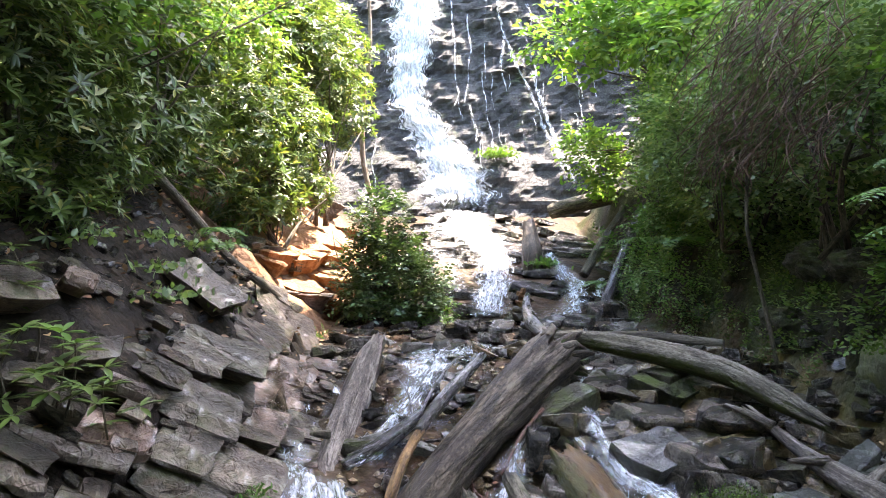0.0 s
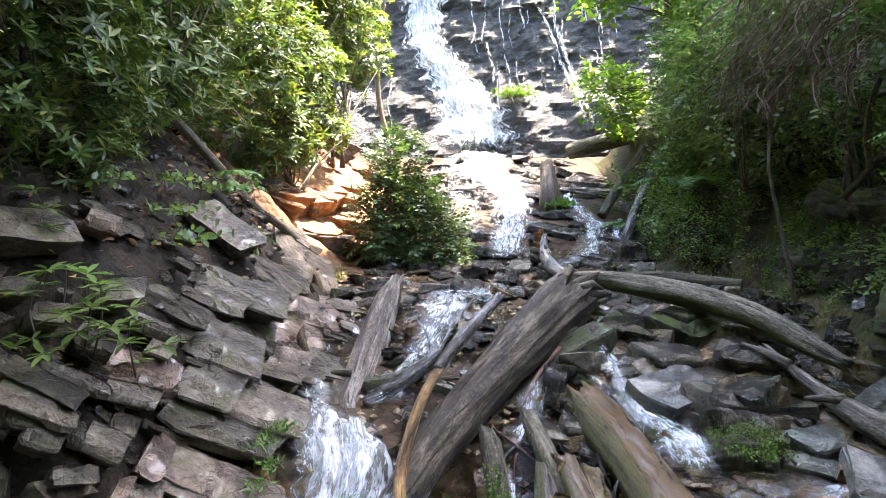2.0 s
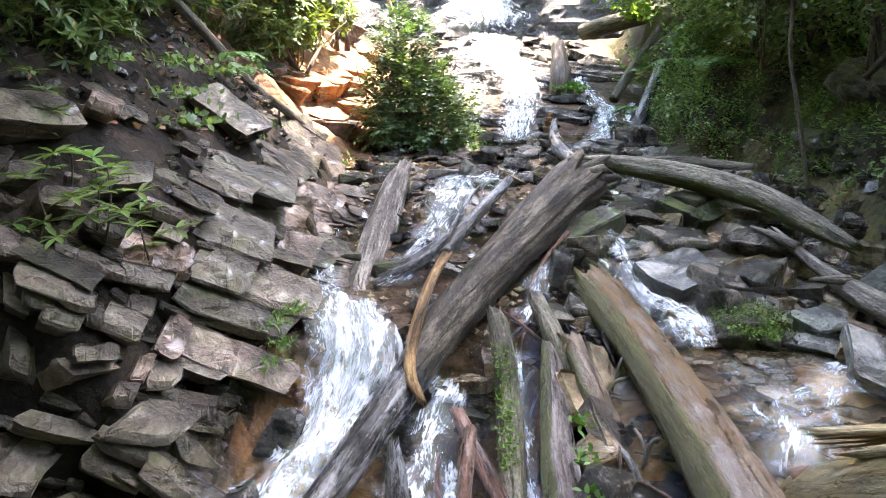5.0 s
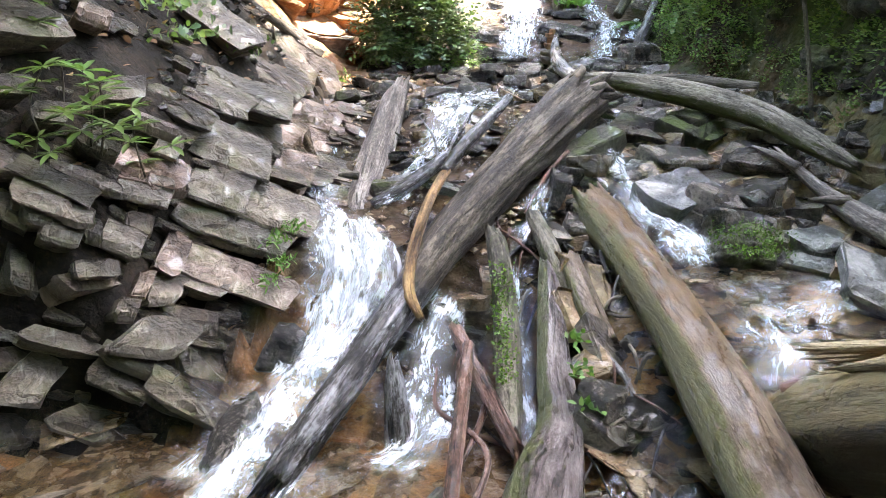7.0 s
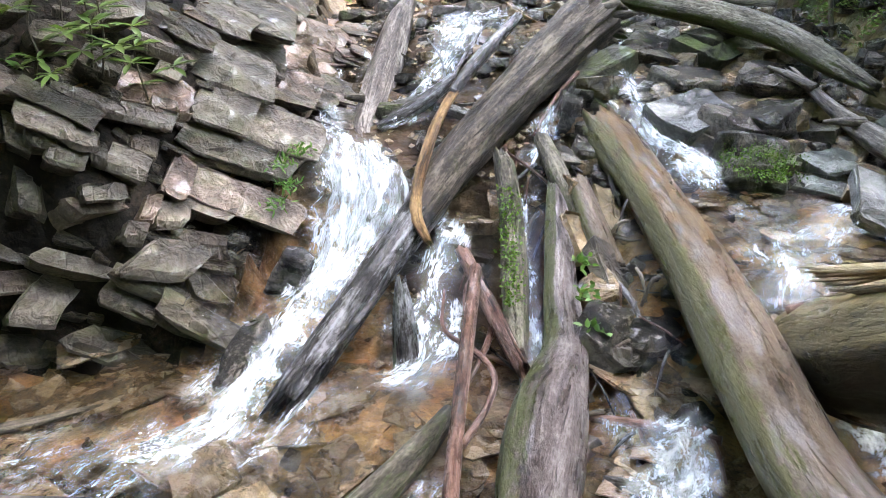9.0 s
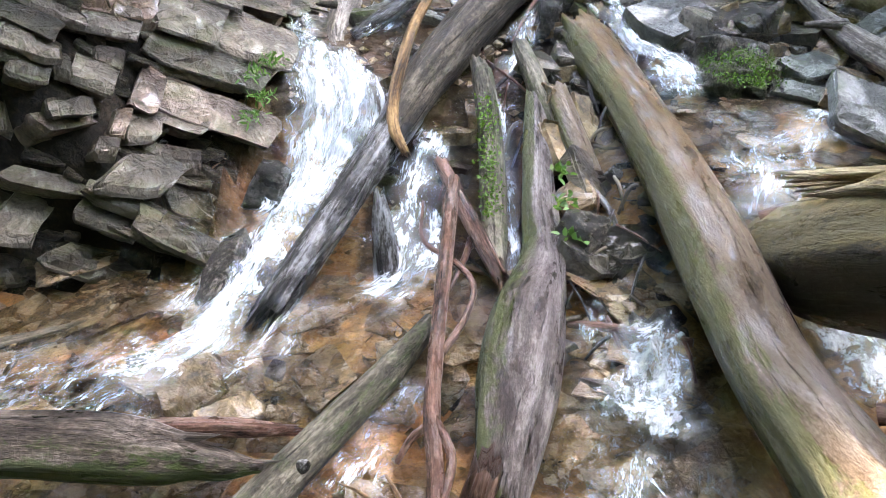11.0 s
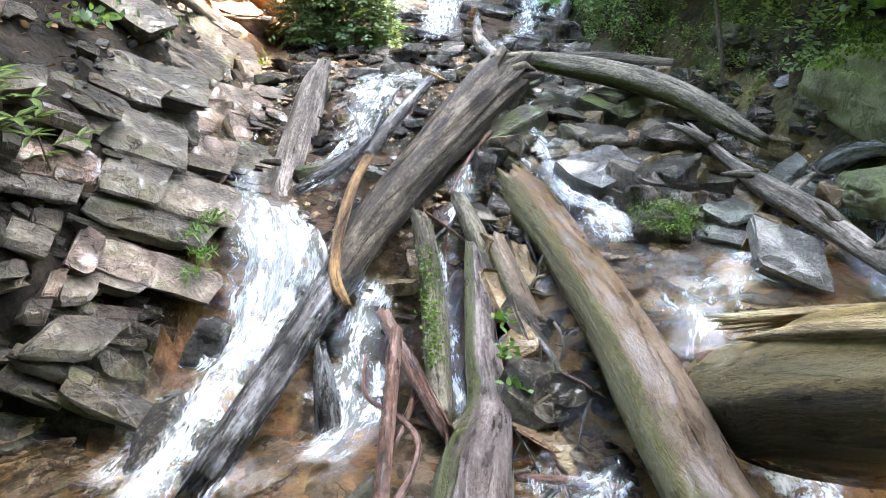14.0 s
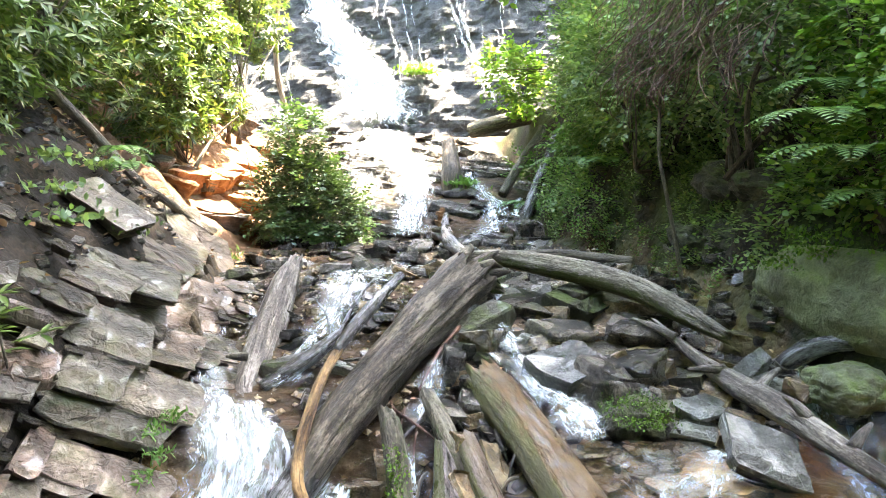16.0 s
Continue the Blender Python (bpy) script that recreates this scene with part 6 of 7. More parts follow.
# the lesser ones between and behind them
for tries in range(16000):
    x, y = rng.uniform(-3.7, -1.15), rng.uniform(3.2, 9.6)
    if lin(y, FOOT_LEFT) - x < -0.02 or x < -1.6 - 0.25 * (9 - abs(y - 6)):
        continue
    z = ground(x, y)
    top = min(-0.6, -0.85 + 0.16 * (y - 4))
    if abs(x + 2.14) < 0.5 and abs(y - 6.4) < 0.55 and z > -0.75:
        continue
    if z < -2.4 or z > 0.0 - 0.05 * abs(y - 6) or (z > top and (rng.random() < 0.93 or tries < 9000)):
        continue
    c = Vector((x, y, z))
    q = (c.dot(A_AX), c.dot(B_AX), c.dot(N_AX))
    la = (0.7, 0.5, 0.36, 0.26, 0.18, 0.13)[tries * 6 // 16000] * rng.uniform(0.8, 1.2) * (0.8 if y < 5 else 1.2)
    lb = la * rng.uniform(0.35, 0.6)
    if any(abs(q[0] - p[0]) < 0.4 * (la + p[3]) and abs(q[1] - p[1]) < 0.38 * (lb + p[4]) and abs(q[2] - p[2]) < 0.2 for p in placed):
        continue
    placed.append((*q, la, lb))
    th = 0.05 + la * rng.uniform(0.14, 0.28)
    me = SLABS[rng.randrange(20) if rng.random() < (0.08 if z > -0.8 or z < -1.7 else 0.25) else 20 + rng.randrange(12)]
    m = Matrix.Translation(c - N_AX * rng.choice((0.03, 0.07, 0.11, 0.15, 0.2))) @ BEDDING @ pose(0, 0, 0, rng.gauss(0, 5), rng.gauss(0, 5), 10 + rng.gauss(0, 7))
    link_mesh("slab", me, outcrop, m=m @ Matrix.Diagonal((la, lb / 0.62, th / 0.3, 1)))


def lump_mesh(name, size, seed, material, wild=0.45):
    """A weathered mass of rock with soft ledges, dome-shaped."""
    bm = bmesh.new()
    bmesh.ops.create_icosphere(bm, subdivisions=5, radius=0.5)
    off = Vector((seed * 2.3, seed * 1.1, seed * 0.7))
    for v in bm.verts:
        q = v.co.copy()
        k = 1 + wild * fnoise(q + off, 1.7, 4) + 0.22 * wild * fnoise(q + off, 7, 3)
        st = (q.z * 3.2 + 0.4 * q.x + 0.5 * fnoise(q + off, 2.0, 2)) * 2
        k += 0.13 * wild * (st - math.floor(st)) ** 2
        v.co = Vector((q.x * size[0], q.y * size[1], q.z * size[2])) * k
    me = bpy.data.meshes.new(name)
    bm.to_mesh(me)
    bm.free()
    me.polygons.foreach_set("use_smooth", [True] * len(me.polygons))
    me.materials.append(material)
    return me


# the mossy ledges at the foot of the opposite bank
mossy = thing("mossy_outcrop", "dark damp rock ledges covered with moss and small plants", "rock outcrop", kind="structure")
MSLAB = [lump_mesh("slab", (1.3, 0.8, 0.6), 260 + i, MOSSY) for i in range(6)]
for i in range(14):
    y = rng.uniform(5.6, 11.5)
    x = lin(y, FOOT_RIGHT) + rng.uniform(0.12, 0.65)
    s = rng.uniform(0.3, 0.62)
    link_mesh("slab", MSLAB[i % 6], mossy, m=Matrix.Translation((x + 0.1, y, ground(x, y))) @ pose(0, 0, 0, rng.gauss(0, 8), rng.gauss(-12, 8), 90 + rng.gauss(0, 16)) @ Matrix.Diagonal((s, s, s * rng.uniform(0.7, 1.3), 1)))


# ---- single boulders ----
def boulder(name, label, at, size, turn, material, seed, category="rock", group="", cuts=2):
    ob = link_mesh(name, stone_mesh(name, size, seed, material, bevel=0.08, cuts=cuts), m=Matrix.Translation(at) @ pose(0, 0, 0, *turn))
    return tagged(ob, label, category, group)


pale = link_mesh("boulder", block_mesh("boulder", (0.68, 0.4, 0.34), 315, SLAB, -14), m=Matrix.Translation((-2.12, 6.49, -0.30)) @ BEDDING @ pose(0, 0, 0, 8, 2, -10))
tagged(pale, "large pale grey boulder with white lichen on the bank", "rock")
big_stone = link_mesh("boulder", block_mesh("boulder", (0.5, 0.4, 0.4), 303, GREY, 10, layers=2, chip=0.3, under=0.1), m=Matrix.Translation((1.58, 5.22, -1.43)) @ pose(0, 0, 0, 20, -10, 24))
tagged(big_stone, "wet grey boulder with a flat top standing in the rapids", "rock")
for x, y, z, s, turn, mt in ((1.95, 5.15, -1.6, (0.5, 0.6, 0.9), (12, 8, 30), WET), (2.35, 5.75, -1.4, (0.5, 0.6, 0.8), (14, 4, -15), WET), (1.35, 5.75, -1.5, (0.45, 0.55, 0.7), (10, -6, 10), WET), (1.75, 5.85, -1.42, (0.6, 0.5, 0.6), (12, 6, 25), WET), (2.05, 6.35, -1.28, (0.55, 0.7, 1.0), (18, -10, 35), MOSSY), (1.55, 6.45, -1.3, (0.5, 0.55, 0.7), (12, 8, -20), WET), (2.6, 6.3, -1.3, (0.45, 0.5, 0.6), (10, 4, 50), BROWN), (2.4, 4.75, -1.72, (0.35, 0.4, 0.4), (14, 0, 20), GREY), (2.25, 4.5, -1.78, (0.28, 0.3, 0.3), (16, 4, -30), GREY), (2.55, 4.45, -1.74, (0.36, 0.4, 0.4), (14, -4, 60), BROWN)):
    ob = link_mesh("boulder", block_mesh("boulder", (s[0] * 1.05, s[1] * 0.68, s[2] * 0.34), int(300 + x * 40 + y * 10), mt, turn[2] * 0.4, layers=3, chip=0.35, under=0.2), m=Matrix.Translation((x, y, z + s[2] * 0.15)) @ pose(0, 0, 0, *turn))
    tagged(ob, {WET: "dark wet block with a flat shining top", BROWN: "brown wet flat-topped block in the stream", MOSSY: "mossy angular block in the stream bed", GREY: "pale grey slate block on the wet gravel"}[mt], "rock", "flat-topped blocks in the stream")
slate = link_mesh("boulder", block_mesh("boulder", (0.46, 0.36, 0.15), 306, GREY, 18, layers=2, chip=0.2, under=0.1), m=Matrix.Translation((2.45, 4.0, -1.69)) @ pose(0, 0, 0, 30, 18, -28))
tagged(slate, "pale grey slate block tilted on the stony bed", "rock")
boulder("boulder", "long mossy slab beside the leaning log", (1.0, 6.1, -1.36), (0.72, 0.3, 0.22), (10, -22, 16), MOSSY, 304)
boulder("boulder", "block-shaped mossy stone in the stream bed", (1.99, 6.45, -1.2), (0.42, 0.4, 0.32), (0, -8, 40), MOSSY, 305)
boulder("boulder", "dark upright stone wedged beside the log", (0.71, 5.5, -1.56), (0.18, 0.18, 0.34), (8, 10, 0), WET, 306)
boulder("boulder", "flat grey slab tilted on the gravel", (2.95, 5.1, -1.52), (0.5, 0.2, 0.12), (14, -28, 20), GREY, 307)
boulder("boulder", "tan block of stone beside the bent log", (3.06, 5.55, -1.42), (0.34, 0.26, 0.2), (0, 6, -14), BROWN, 308)
boulder("boulder", "wet stone in the middle of the white chute", (-1.17, 4.08, -2.18), (0.24, 0.24, 0.34), (0, 20, 0), WET, 309)
boulder("boulder", "long dark slab washed by the foam", (-1.27, 3.3, -2.36), (0.2, 0.62, 0.22), (16, -14, -12), WET, 310)
boulder("boulder", "dark wet stone above the small falls", (1.9, 4.9, -1.68), (0.5, 0.4, 0.32), (-8, 8, 10), WET, 311)
boulder("boulder", "dark mossy slab above the shallows", (2.15, 5.3, -1.56), (0.52, 0.4, 0.3), (-6, -10, 30), WET, 317)
boulder("boulder", "grey flat stone beside the driftwood log", (2.97, 4.93, -1.62), (0.42, 0.32, 0.16), (14, -6, 10), GREY, 318)
boulder("boulder", "brown wedge of rock between the logs", (0.72, 3.72, -2.18), (0.24, 0.3, 0.36), (20, -20, 10), BROWN, 319)
boulder("boulder", "tan chunk of stone wedged on the log jam", (0.63, 4.5, -1.8), (0.2, 0.18, 0.2), (10, 20, 30), BROWN, 320)
boulder("boulder", "wet brown rock behind the wet log", (0.68, 3.35, -2.15), (0.26, 0.3, 0.3), (10, 14, 50), WET, 321)
boulder("boulder", "small dark stone in the lower pool", (-1.5, 2.62, -2.42), (0.16, 0.14, 0.12), (0, 0, 30), WET, 312)
boulder("boulder", "flat brown stone breaking the shallow water", (-1.0, 2.3, -2.42), (0.32, 0.2, 0.1), (8, 6, 40), BROWN, 313)
tagged(link_mesh("boulder", lump_mesh("boulder", (0.95, 2.3, 0.85), 314, MOUND, 0.16), m=Matrix.Translation((3.75, 4.9, -1.0)) @ pose(0, 0, 0, 0, 20, 8)), "mossy mound of dark rock at the foot of the bank", "rock")
tagged(link_mesh("mossy_stone", lump_mesh("mossy_stone", (0.5, 0.6, 0.4), 331, MOUND, 0.3), m=Matrix.Translation((3.33, 4.5, -1.5))), "low mossy stone beside the curved limb", "rock")
boulder("boulder", "orange-brown stone below the curved limb", (3.14, 4.72, -1.56), (0.3, 0.24, 0.14), (14, 10, 30), OCHRE, 332)
boulder("boulder", "dark rounded rock at the cascade's edge", (2.45, 10.6, -0.98), (0.55, 0.45, 0.4), (0, 0, 20), WET, 315)
tagged(link_mesh("mossy_stone", lump_mesh("mossy_stone", (0.4, 0.34, 0.36), 316, MOSSY), m=Matrix.Translation((1.87, 4.64, -1.74))), "moss-covered stone by the orange shallows", "rock")

LEDGES = [stone_mesh("rock_ledge", (1.0, 0.62, 0.3), 440 + i, WET, rough=0.24, bevel=0.06) for i in range(5)]

# the ledges of orange rock on the sunny bank
for i in range(26):
    x, y = rng.uniform(-3.4, -1.3), rng.uniform(10.4, 14.5)
    z = ground(x, y)
    s = rng.uniform(0.5, 1.1)
    ob = link_mesh("rock_ledge", SLABS[i % 32] if i >= 14 else block_mesh("rock_ledge", (1.0, 0.62, 0.34), 400 + i, ORANGE, rng.uniform(-20, 20), layers=3, chip=0.4), m=Matrix.Translation((x, y, z + 0.1)) @ pose(0, 0, 0, rng.gauss(0, 7), rng.gauss(12, 6), rng.gauss(0, 25)) @ Matrix.Diagonal((s, s, s * rng.uniform(0.8, 1.4), 1)))
    tagged(ob, "sunlit orange-brown rock ledge on the clay bank" if i < 12 else "grey rock slab on the clay bank", "rock", "ledges on the sunny bank")

# worn ledges in the cascade
for i in range(60):
    x, y = (rng.uniform(-0.7, 0.75), rng.uniform(10.9, 16.0)) if i < 26 else (rng.uniform(1.5, 3.0), rng.uniform(11.2, 18.5))
    s = rng.uniform(0.5, 1.0)
    ob = link_mesh("rock_ledge", LEDGES[i % 5], m=Matrix.Translation((x, y, ground(x, y) + 0.02)) @ pose(0, 0, 0, rng.gauss(0, 6), rng.gauss(10, 6), rng.gauss(0, 25)) @ Matrix.Diagonal((s, s, s * 0.7, 1)))
    tagged(ob, "wet flat rock ledge with water running over it", "rock", "ledges in the cascade")

# ---- cairn ----
cz0 = ground(1.16, 10.3) + 0.02
cairn = thing("stone_cairn", "small stack of balanced flat stones in the stream", "cairn", at=(1.13, 10.2, cz0))
hz = 0.0
for i, (w, h) in enumerate([(0.34, 0.13), (0.28, 0.1), (0.24, 0.09), (0.17, 0.09), (0.15, 0.06), (0.09, 0.06)]):
    link_mesh("stone", stone_mesh("stone", (w, w * 0.8, h), 500 + i, ORANGE if i > 1 else SLAB, bevel=0.12), cairn, m=pose(rng.uniform(-0.02, 0.02), 0, hz + h / 2, 0, 0, i * 47))
    hz += h * 0.88

# ---- loose stones of the bed ----
WETSLAB = [block_mesh("flat_rock", (1.0, 0.62, 0.3), 640 + i, RUST if i % 2 else DAMP, 12, layers=3, chip=0.3) for i in range(6)]
LOOSE_MAT = (WET, GREY, DAMP, WET, BROWN, WET, MOSSY, BROWN)
LOOSE = [block_mesh("stone", (1.0, 0.66, 0.3), 602 + i, LOOSE_MAT[i % 8], random.Random(i).uniform(-25, 25), layers=2, chip=0.4, under=0.1) if i % 3 else stone_mesh("stone", (1.0, 0.72, 0.42), 600 + i, LOOSE_MAT[i % 8], rough=0.3, bevel=0.05, cuts=0) for i in range(16)]
LOOK = ["dark wet angular stone in the stream bed", "blue-grey slate stone in the stream bed", "grey-brown angular stone in the stream bed", "dark wet angular stone in the stream bed", "brown wet stone in the stream bed", "dark wet angular stone in the stream bed", "mossy dark stone in the stream bed", "brown wet stone in the stream bed"]


# wet slabs sloping into the chute
for i in range(26):
    x, y = rng.uniform(-1.45, -0.95), rng.uniform(5.5, 7.7)
    la = rng.uniform(0.24, 0.5)
    ob = link_mesh("flat_rock", WETSLAB[i % 6], m=Matrix.Translation((x, y, ground(x, y) + 0.02)) @ pose(0, 0, 0, rng.gauss(10, 5), rng.gauss(16, 6), rng.gauss(0, 16)) @ Matrix.Diagonal((la, la, la * 0.7, 1)))
    tagged(ob, "flat reddish-brown wet slab beside the chute", "rock", "wet slabs beside the chute")

RUBBLE = bmesh.new()


def loose(x, y, s, up=0.0, i=None, tall=1.0):
    i = (rng.choice((2, 4, 7, 10, 12, 15, 0)) if x > 1.9 and y < 8 else rng.randrange(16)) if i is None else i
    z = ground(x, y) + s * 0.15 * tall + up
    m = Matrix.Translation((x, y, z)) @ pose(0, 0, 0, rng.gauss(0, 15), rng.gauss(0, 15), rng.uniform(0, 360)) @ Matrix.Diagonal((s, s, s * tall, 1))
    if s < 0.235 or y > 8.2:
        me = LOOSE[i].copy()
        me.transform(m)
        RUBBLE.from_mesh(me)
        bpy.data.meshes.remove(me)
        return
    ob = link_mesh("stone", LOOSE[i], m=m)
    tagged(ob, LOOK[i % 8], "stone", "loose stones in the stream")


for i in range(430):
    x, y = rng.uniform(0.75, 3.2), rng.uniform(4.5, 8.2)
    if abs(x - 1.3) < 0.16 and rng.random() < 0.8 or (x > 1.4 and y < 4.7):
        continue
    loose(x, y, rng.choice((0.12, 0.16, 0.2, 0.24, 0.3, 0.42)) * rng.uniform(0.8, 1.2))
for i in range(140):
    loose(rng.uniform(-1.5, 2.6), rng.uniform(8.0, 10.8), rng.choice((0.16, 0.22, 0.3, 0.45)), tall=0.8)
for i in range(46):
    x = -1.4 + 3.4 * i / 45
    loose(x, 7.75 + 0.2 * math.sin(x * 3) + rng.uniform(-0.15, 0.15), rng.uniform(0.2, 0.42), tall=0.7)
for i in range(110):
    loose(rng.uniform(0.5, 1.1), rng.uniform(2.3, 5.4), rng.uniform(0.06, 0.2), i=rng.choice((0, 7, 15, 2, 3, 7)))
for i in range(60):
    loose(rng.uniform(-0.7, 0.3), rng.uniform(4.2, 7.4), rng.uniform(0.14, 0.34))
for i in range(70):
    loose(rng.uniform(-2.6, 2.4), rng.uniform(1.3, 3.2), rng.choice((0.07, 0.1, 0.14, 0.2)), up=-0.03, i=rng.choice((7, 15)), tall=0.45)
for i in range(34):
    x, y = rng.uniform(-0.9, 2.9), rng.uniform(11, 18.5)
    loose(x, y, rng.uniform(0.25, 0.55), tall=0.7)
for i in range(40):
    loose(rng.uniform(1.3, 2.4), rng.uniform(3.3, 4.6), rng.uniform(0.06, 0.14), up=-0.01, tall=0.5)

for i in range(260):
    loose(rng.uniform(0.8, 3.2), rng.uniform(4.6, 8.2), rng.uniform(0.07, 0.19), i=rng.choice((0, 3, 5, 6, 1, 4)), tall=0.8)
for i in range(190):
    y = rng.uniform(4.4, 7.6)
    loose(lin(y, FOOT_RIGHT) + rng.uniform(-0.9, 0.3), y, rng.uniform(0.1, 0.3), i=rng.choice((0, 3, 5, 8, 11, 13, 2)), tall=0.8)
# stones and crumbled rock in the soil of the bank
for i in range(420):
    x, y = rng.uniform(-3.4, -1.7), rng.uniform(4.0, 9.3)
    sz = rng.choice((0.03, 0.05, 0.08, 0.13))
    me = LOOSE[rng.randrange(16)].copy()
    me.transform(Matrix.Translation((x, y, rough_ground(x, y) + sz * 0.12)) @ pose(0, 0, 0, rng.gauss(0, 20), rng.gauss(15, 20), rng.uniform(0, 360)) @ Matrix.Diagonal((sz, sz, sz, 1)))
    RUBBLE.from_mesh(me)
    bpy.data.meshes.remove(me)

rub = bpy.data.meshes.new("rubble")
RUBBLE.to_mesh(rub)
rub.materials.append(WET)
tagged(link_mesh("rubble", rub), "dark wet rubble of small stones along the stream", "rubble", kind="stuff")

# thin plates of bedrock and flat stones paving the shallow pools
FLAT = [block_mesh("stone", (1.0, 0.66, 0.14), 700 + i, (OCHRE, BROWN, OCHRE)[i % 3], random.Random(i).uniform(-30, 30), layers=2, chip=0.35, under=0.2) for i in range(12)]
for i in range(330):
    if i < 210:
        x, y = rng.uniform(-2.9, 1.0), rng.uniform(1.2, 3.4)
    elif i < 280:
        x, y = rng.uniform(1.25, 2.6), rng.uniform(3.2, 4.6)
    else:
        x, y = rng.uniform(0.4, 1.3), rng.uniform(1.2, 3.4)
    s = rng.choice((0.1, 0.14, 0.2, 0.28, 0.4)) * rng.uniform(0.8, 1.2)
    m = Matrix.Translation((x, y, ground(x, y) + rng.uniform(0.02, 0.055))) @ pose(0, 0, 0, rng.gauss(3, 4), rng.gauss(0, 4), 30 + rng.gauss(0, 40)) @ Matrix.Diagonal((s, s, s * rng.uniform(0.5, 1.0), 1))
    ob = link_mesh("flat_stone", FLAT[i % 12], m=m)
    tagged(ob, "thin ochre rock plate washed by shallow water", "stone", "flat stones in the pools")
for x, y, z, sx, sy, rz in ((-1.27, 2.5, -2.37, 0.36, 0.5, 38), (-1.2, 2.42, -2.35, 0.3, 0.4, 44), (-2.3, 2.5, -2.38, 0.4, 0.3, 20), (-2.0, 2.2, -2.39, 0.5, 0.3, 30), (0.62, 1.5, -2.38, 0.34, 0.36, 20), (-0.35, 1.5, -2.4, 0.5, 0.6, 60), (-0.9, 1.62, -2.38, 0.3, 0.4, 110)):
    ob = link_mesh("flat_stone", FLAT[int(rz) % 12], m=Matrix.Translation((x, y, z)) @ pose(0, 0, 0, 7, -6, rz) @ Matrix.Diagonal((sx, sy, 0.7, 1)))
    tagged(ob, "layered brown slab rising out of the shallow water", "stone", "flat stones in the pools")

# gravel between them
V, F = [], []
for i in range(3500):
    x, y = rng.uniform(-2.8, 3.3), rng.uniform(0.9, 10.5)
    if lin(y, FOOT_LEFT) - x > -0.05:
        continue
    s = rng.uniform(0.012, 0.04)
    c = Vector((x, y, ground(x, y) + s * 0.2))
    b = len(V)
    V += [c + Vector((math.cos(a) * s * rng.uniform(0.7, 1.4), math.sin(a) * s, rng.uniform(-0.2, 0.3) * s)) for a in (0, 1.6, 3.1, 4.6)] + [c + Vector((0, 0, s * 0.8)), c - Vector((0, 0, s))]
    F += [(b, b + 1, b + 4), (b + 1, b + 2, b + 4), (b + 2, b + 3, b + 4), (b + 3, b, b + 4), (b + 1, b, b + 5), (b + 2, b + 1, b + 5), (b + 3, b + 2, b + 5), (b, b + 3, b + 5)]
tagged(mesh_ob("gravel", V, F, BROWN), "brown wet gravel between the stones", "gravel", kind="stuff")


# ---- plants ----
def shrub(name, label, blobs, n, outline, material, kind="rosette", per=8, length=0.15, base=None, stems=5, category="shrub", group="", shell=0.45, stem_mat=BARK, step=0.05):
    b0 = base or (blobs[0][0], blobs[0][1], ground(blobs[0][0], blobs[0][1]))
    e = thing(name, label, category, group, at=b0)
    o = np.array(b0)
    p, d = blobs_points(blobs, n, shell)
    q = rosettes(p, d, per, length) if kind == "rosette" else sprays(p, d, per, step, length)
    leaves("foliage", q[0] - o, q[1], q[2], q[3], outline, material, e)
    tubes = []
    for i in range(stems):
        bl = blobs[i % len(blobs)]
        end = np.array(bl[:3]) + nrng.normal(size=3) * np.array(bl[3:]) * 0.45 - o
        mid = end * 0.5 + nrng.normal(size=3) * 0.12
        st = nrng.normal(size=3) * [0.12, 0.12, 0.0]
        wood("stem", [(*st, 0.035), (*mid, 0.025), (*end, 0.008)], stem_mat, e, n=14, seg=7, seed=i)
        for _ in range(4):
            e2 = np.array(bl[:3]) + nrng.normal(size=3) * np.array(bl[3:]) * 0.6 - o
            tubes.append(tube([(*mid, 0.014), (*((mid + e2) / 2 + nrng.normal(size=3) * 0.1), 0.01), (*e2, 0.004)], 8, 5, seed=i))
    tagged(join_tubes("twig_tangle", tubes, stem_mat, e), kind="stuff")
    return e


RH = "rhododendrons on the bank"
# out of view: boughs added overhead to darken the left bank
shrub("rhododendron", "unseen rhododendron boughs added high over the rocky bank to shade it", [(-2.6, 4.2, 3.1, 1.1, 1.1, 0.45), (-2.9, 5.6, 3.5, 1.2, 1.0, 0.5), (-3.2, 3.0, 2.7, 1.0, 1.0, 0.5), (-3.0, 6.8, 3.9, 1.2, 1.0, 0.5), (-3.9, 4.8, 3.6, 1.2, 1.4, 0.6), (-3.6, 3.4, 3.4, 1.2, 1.2, 0.6)], 3600, LANCE, RHODO, length=0.13, group=RH, base=(-4.2, 4.6, ground(-4.2, 4.6)))
shrub("rhododendron", "dark glossy rhododendron in deep shade on the bank", [(-2.95, 5.2, 1.2, 0.8, 0.9, 0.8), (-2.9, 4.5, 1.6, 0.7, 0.7, 0.6), (-3.3, 4.6, 0.6, 0.6, 0.8, 0.6), (-2.9, 5.3, 0.35, 0.5, 0.5, 0.3), (-3.0, 6.2, 0.75, 0.5, 0.5, 0.35)], 1700, LANCE, RHODO, length=0.104, group=RH)
shrub("rhododendron", "dense green rhododendron over the rocky bank", [(-3.1, 7.0, 1.4, 0.8, 0.9, 0.8), (-3.2, 7.8, 2.2, 0.9, 0.9, 0.8), (-3.0, 8.4, 1.1, 0.6, 0.6, 0.6), (-3.6, 6.4, 2.2, 0.9, 0.9, 0.8)], 1485, LANCE, RHODO, length=0.128, group=RH)
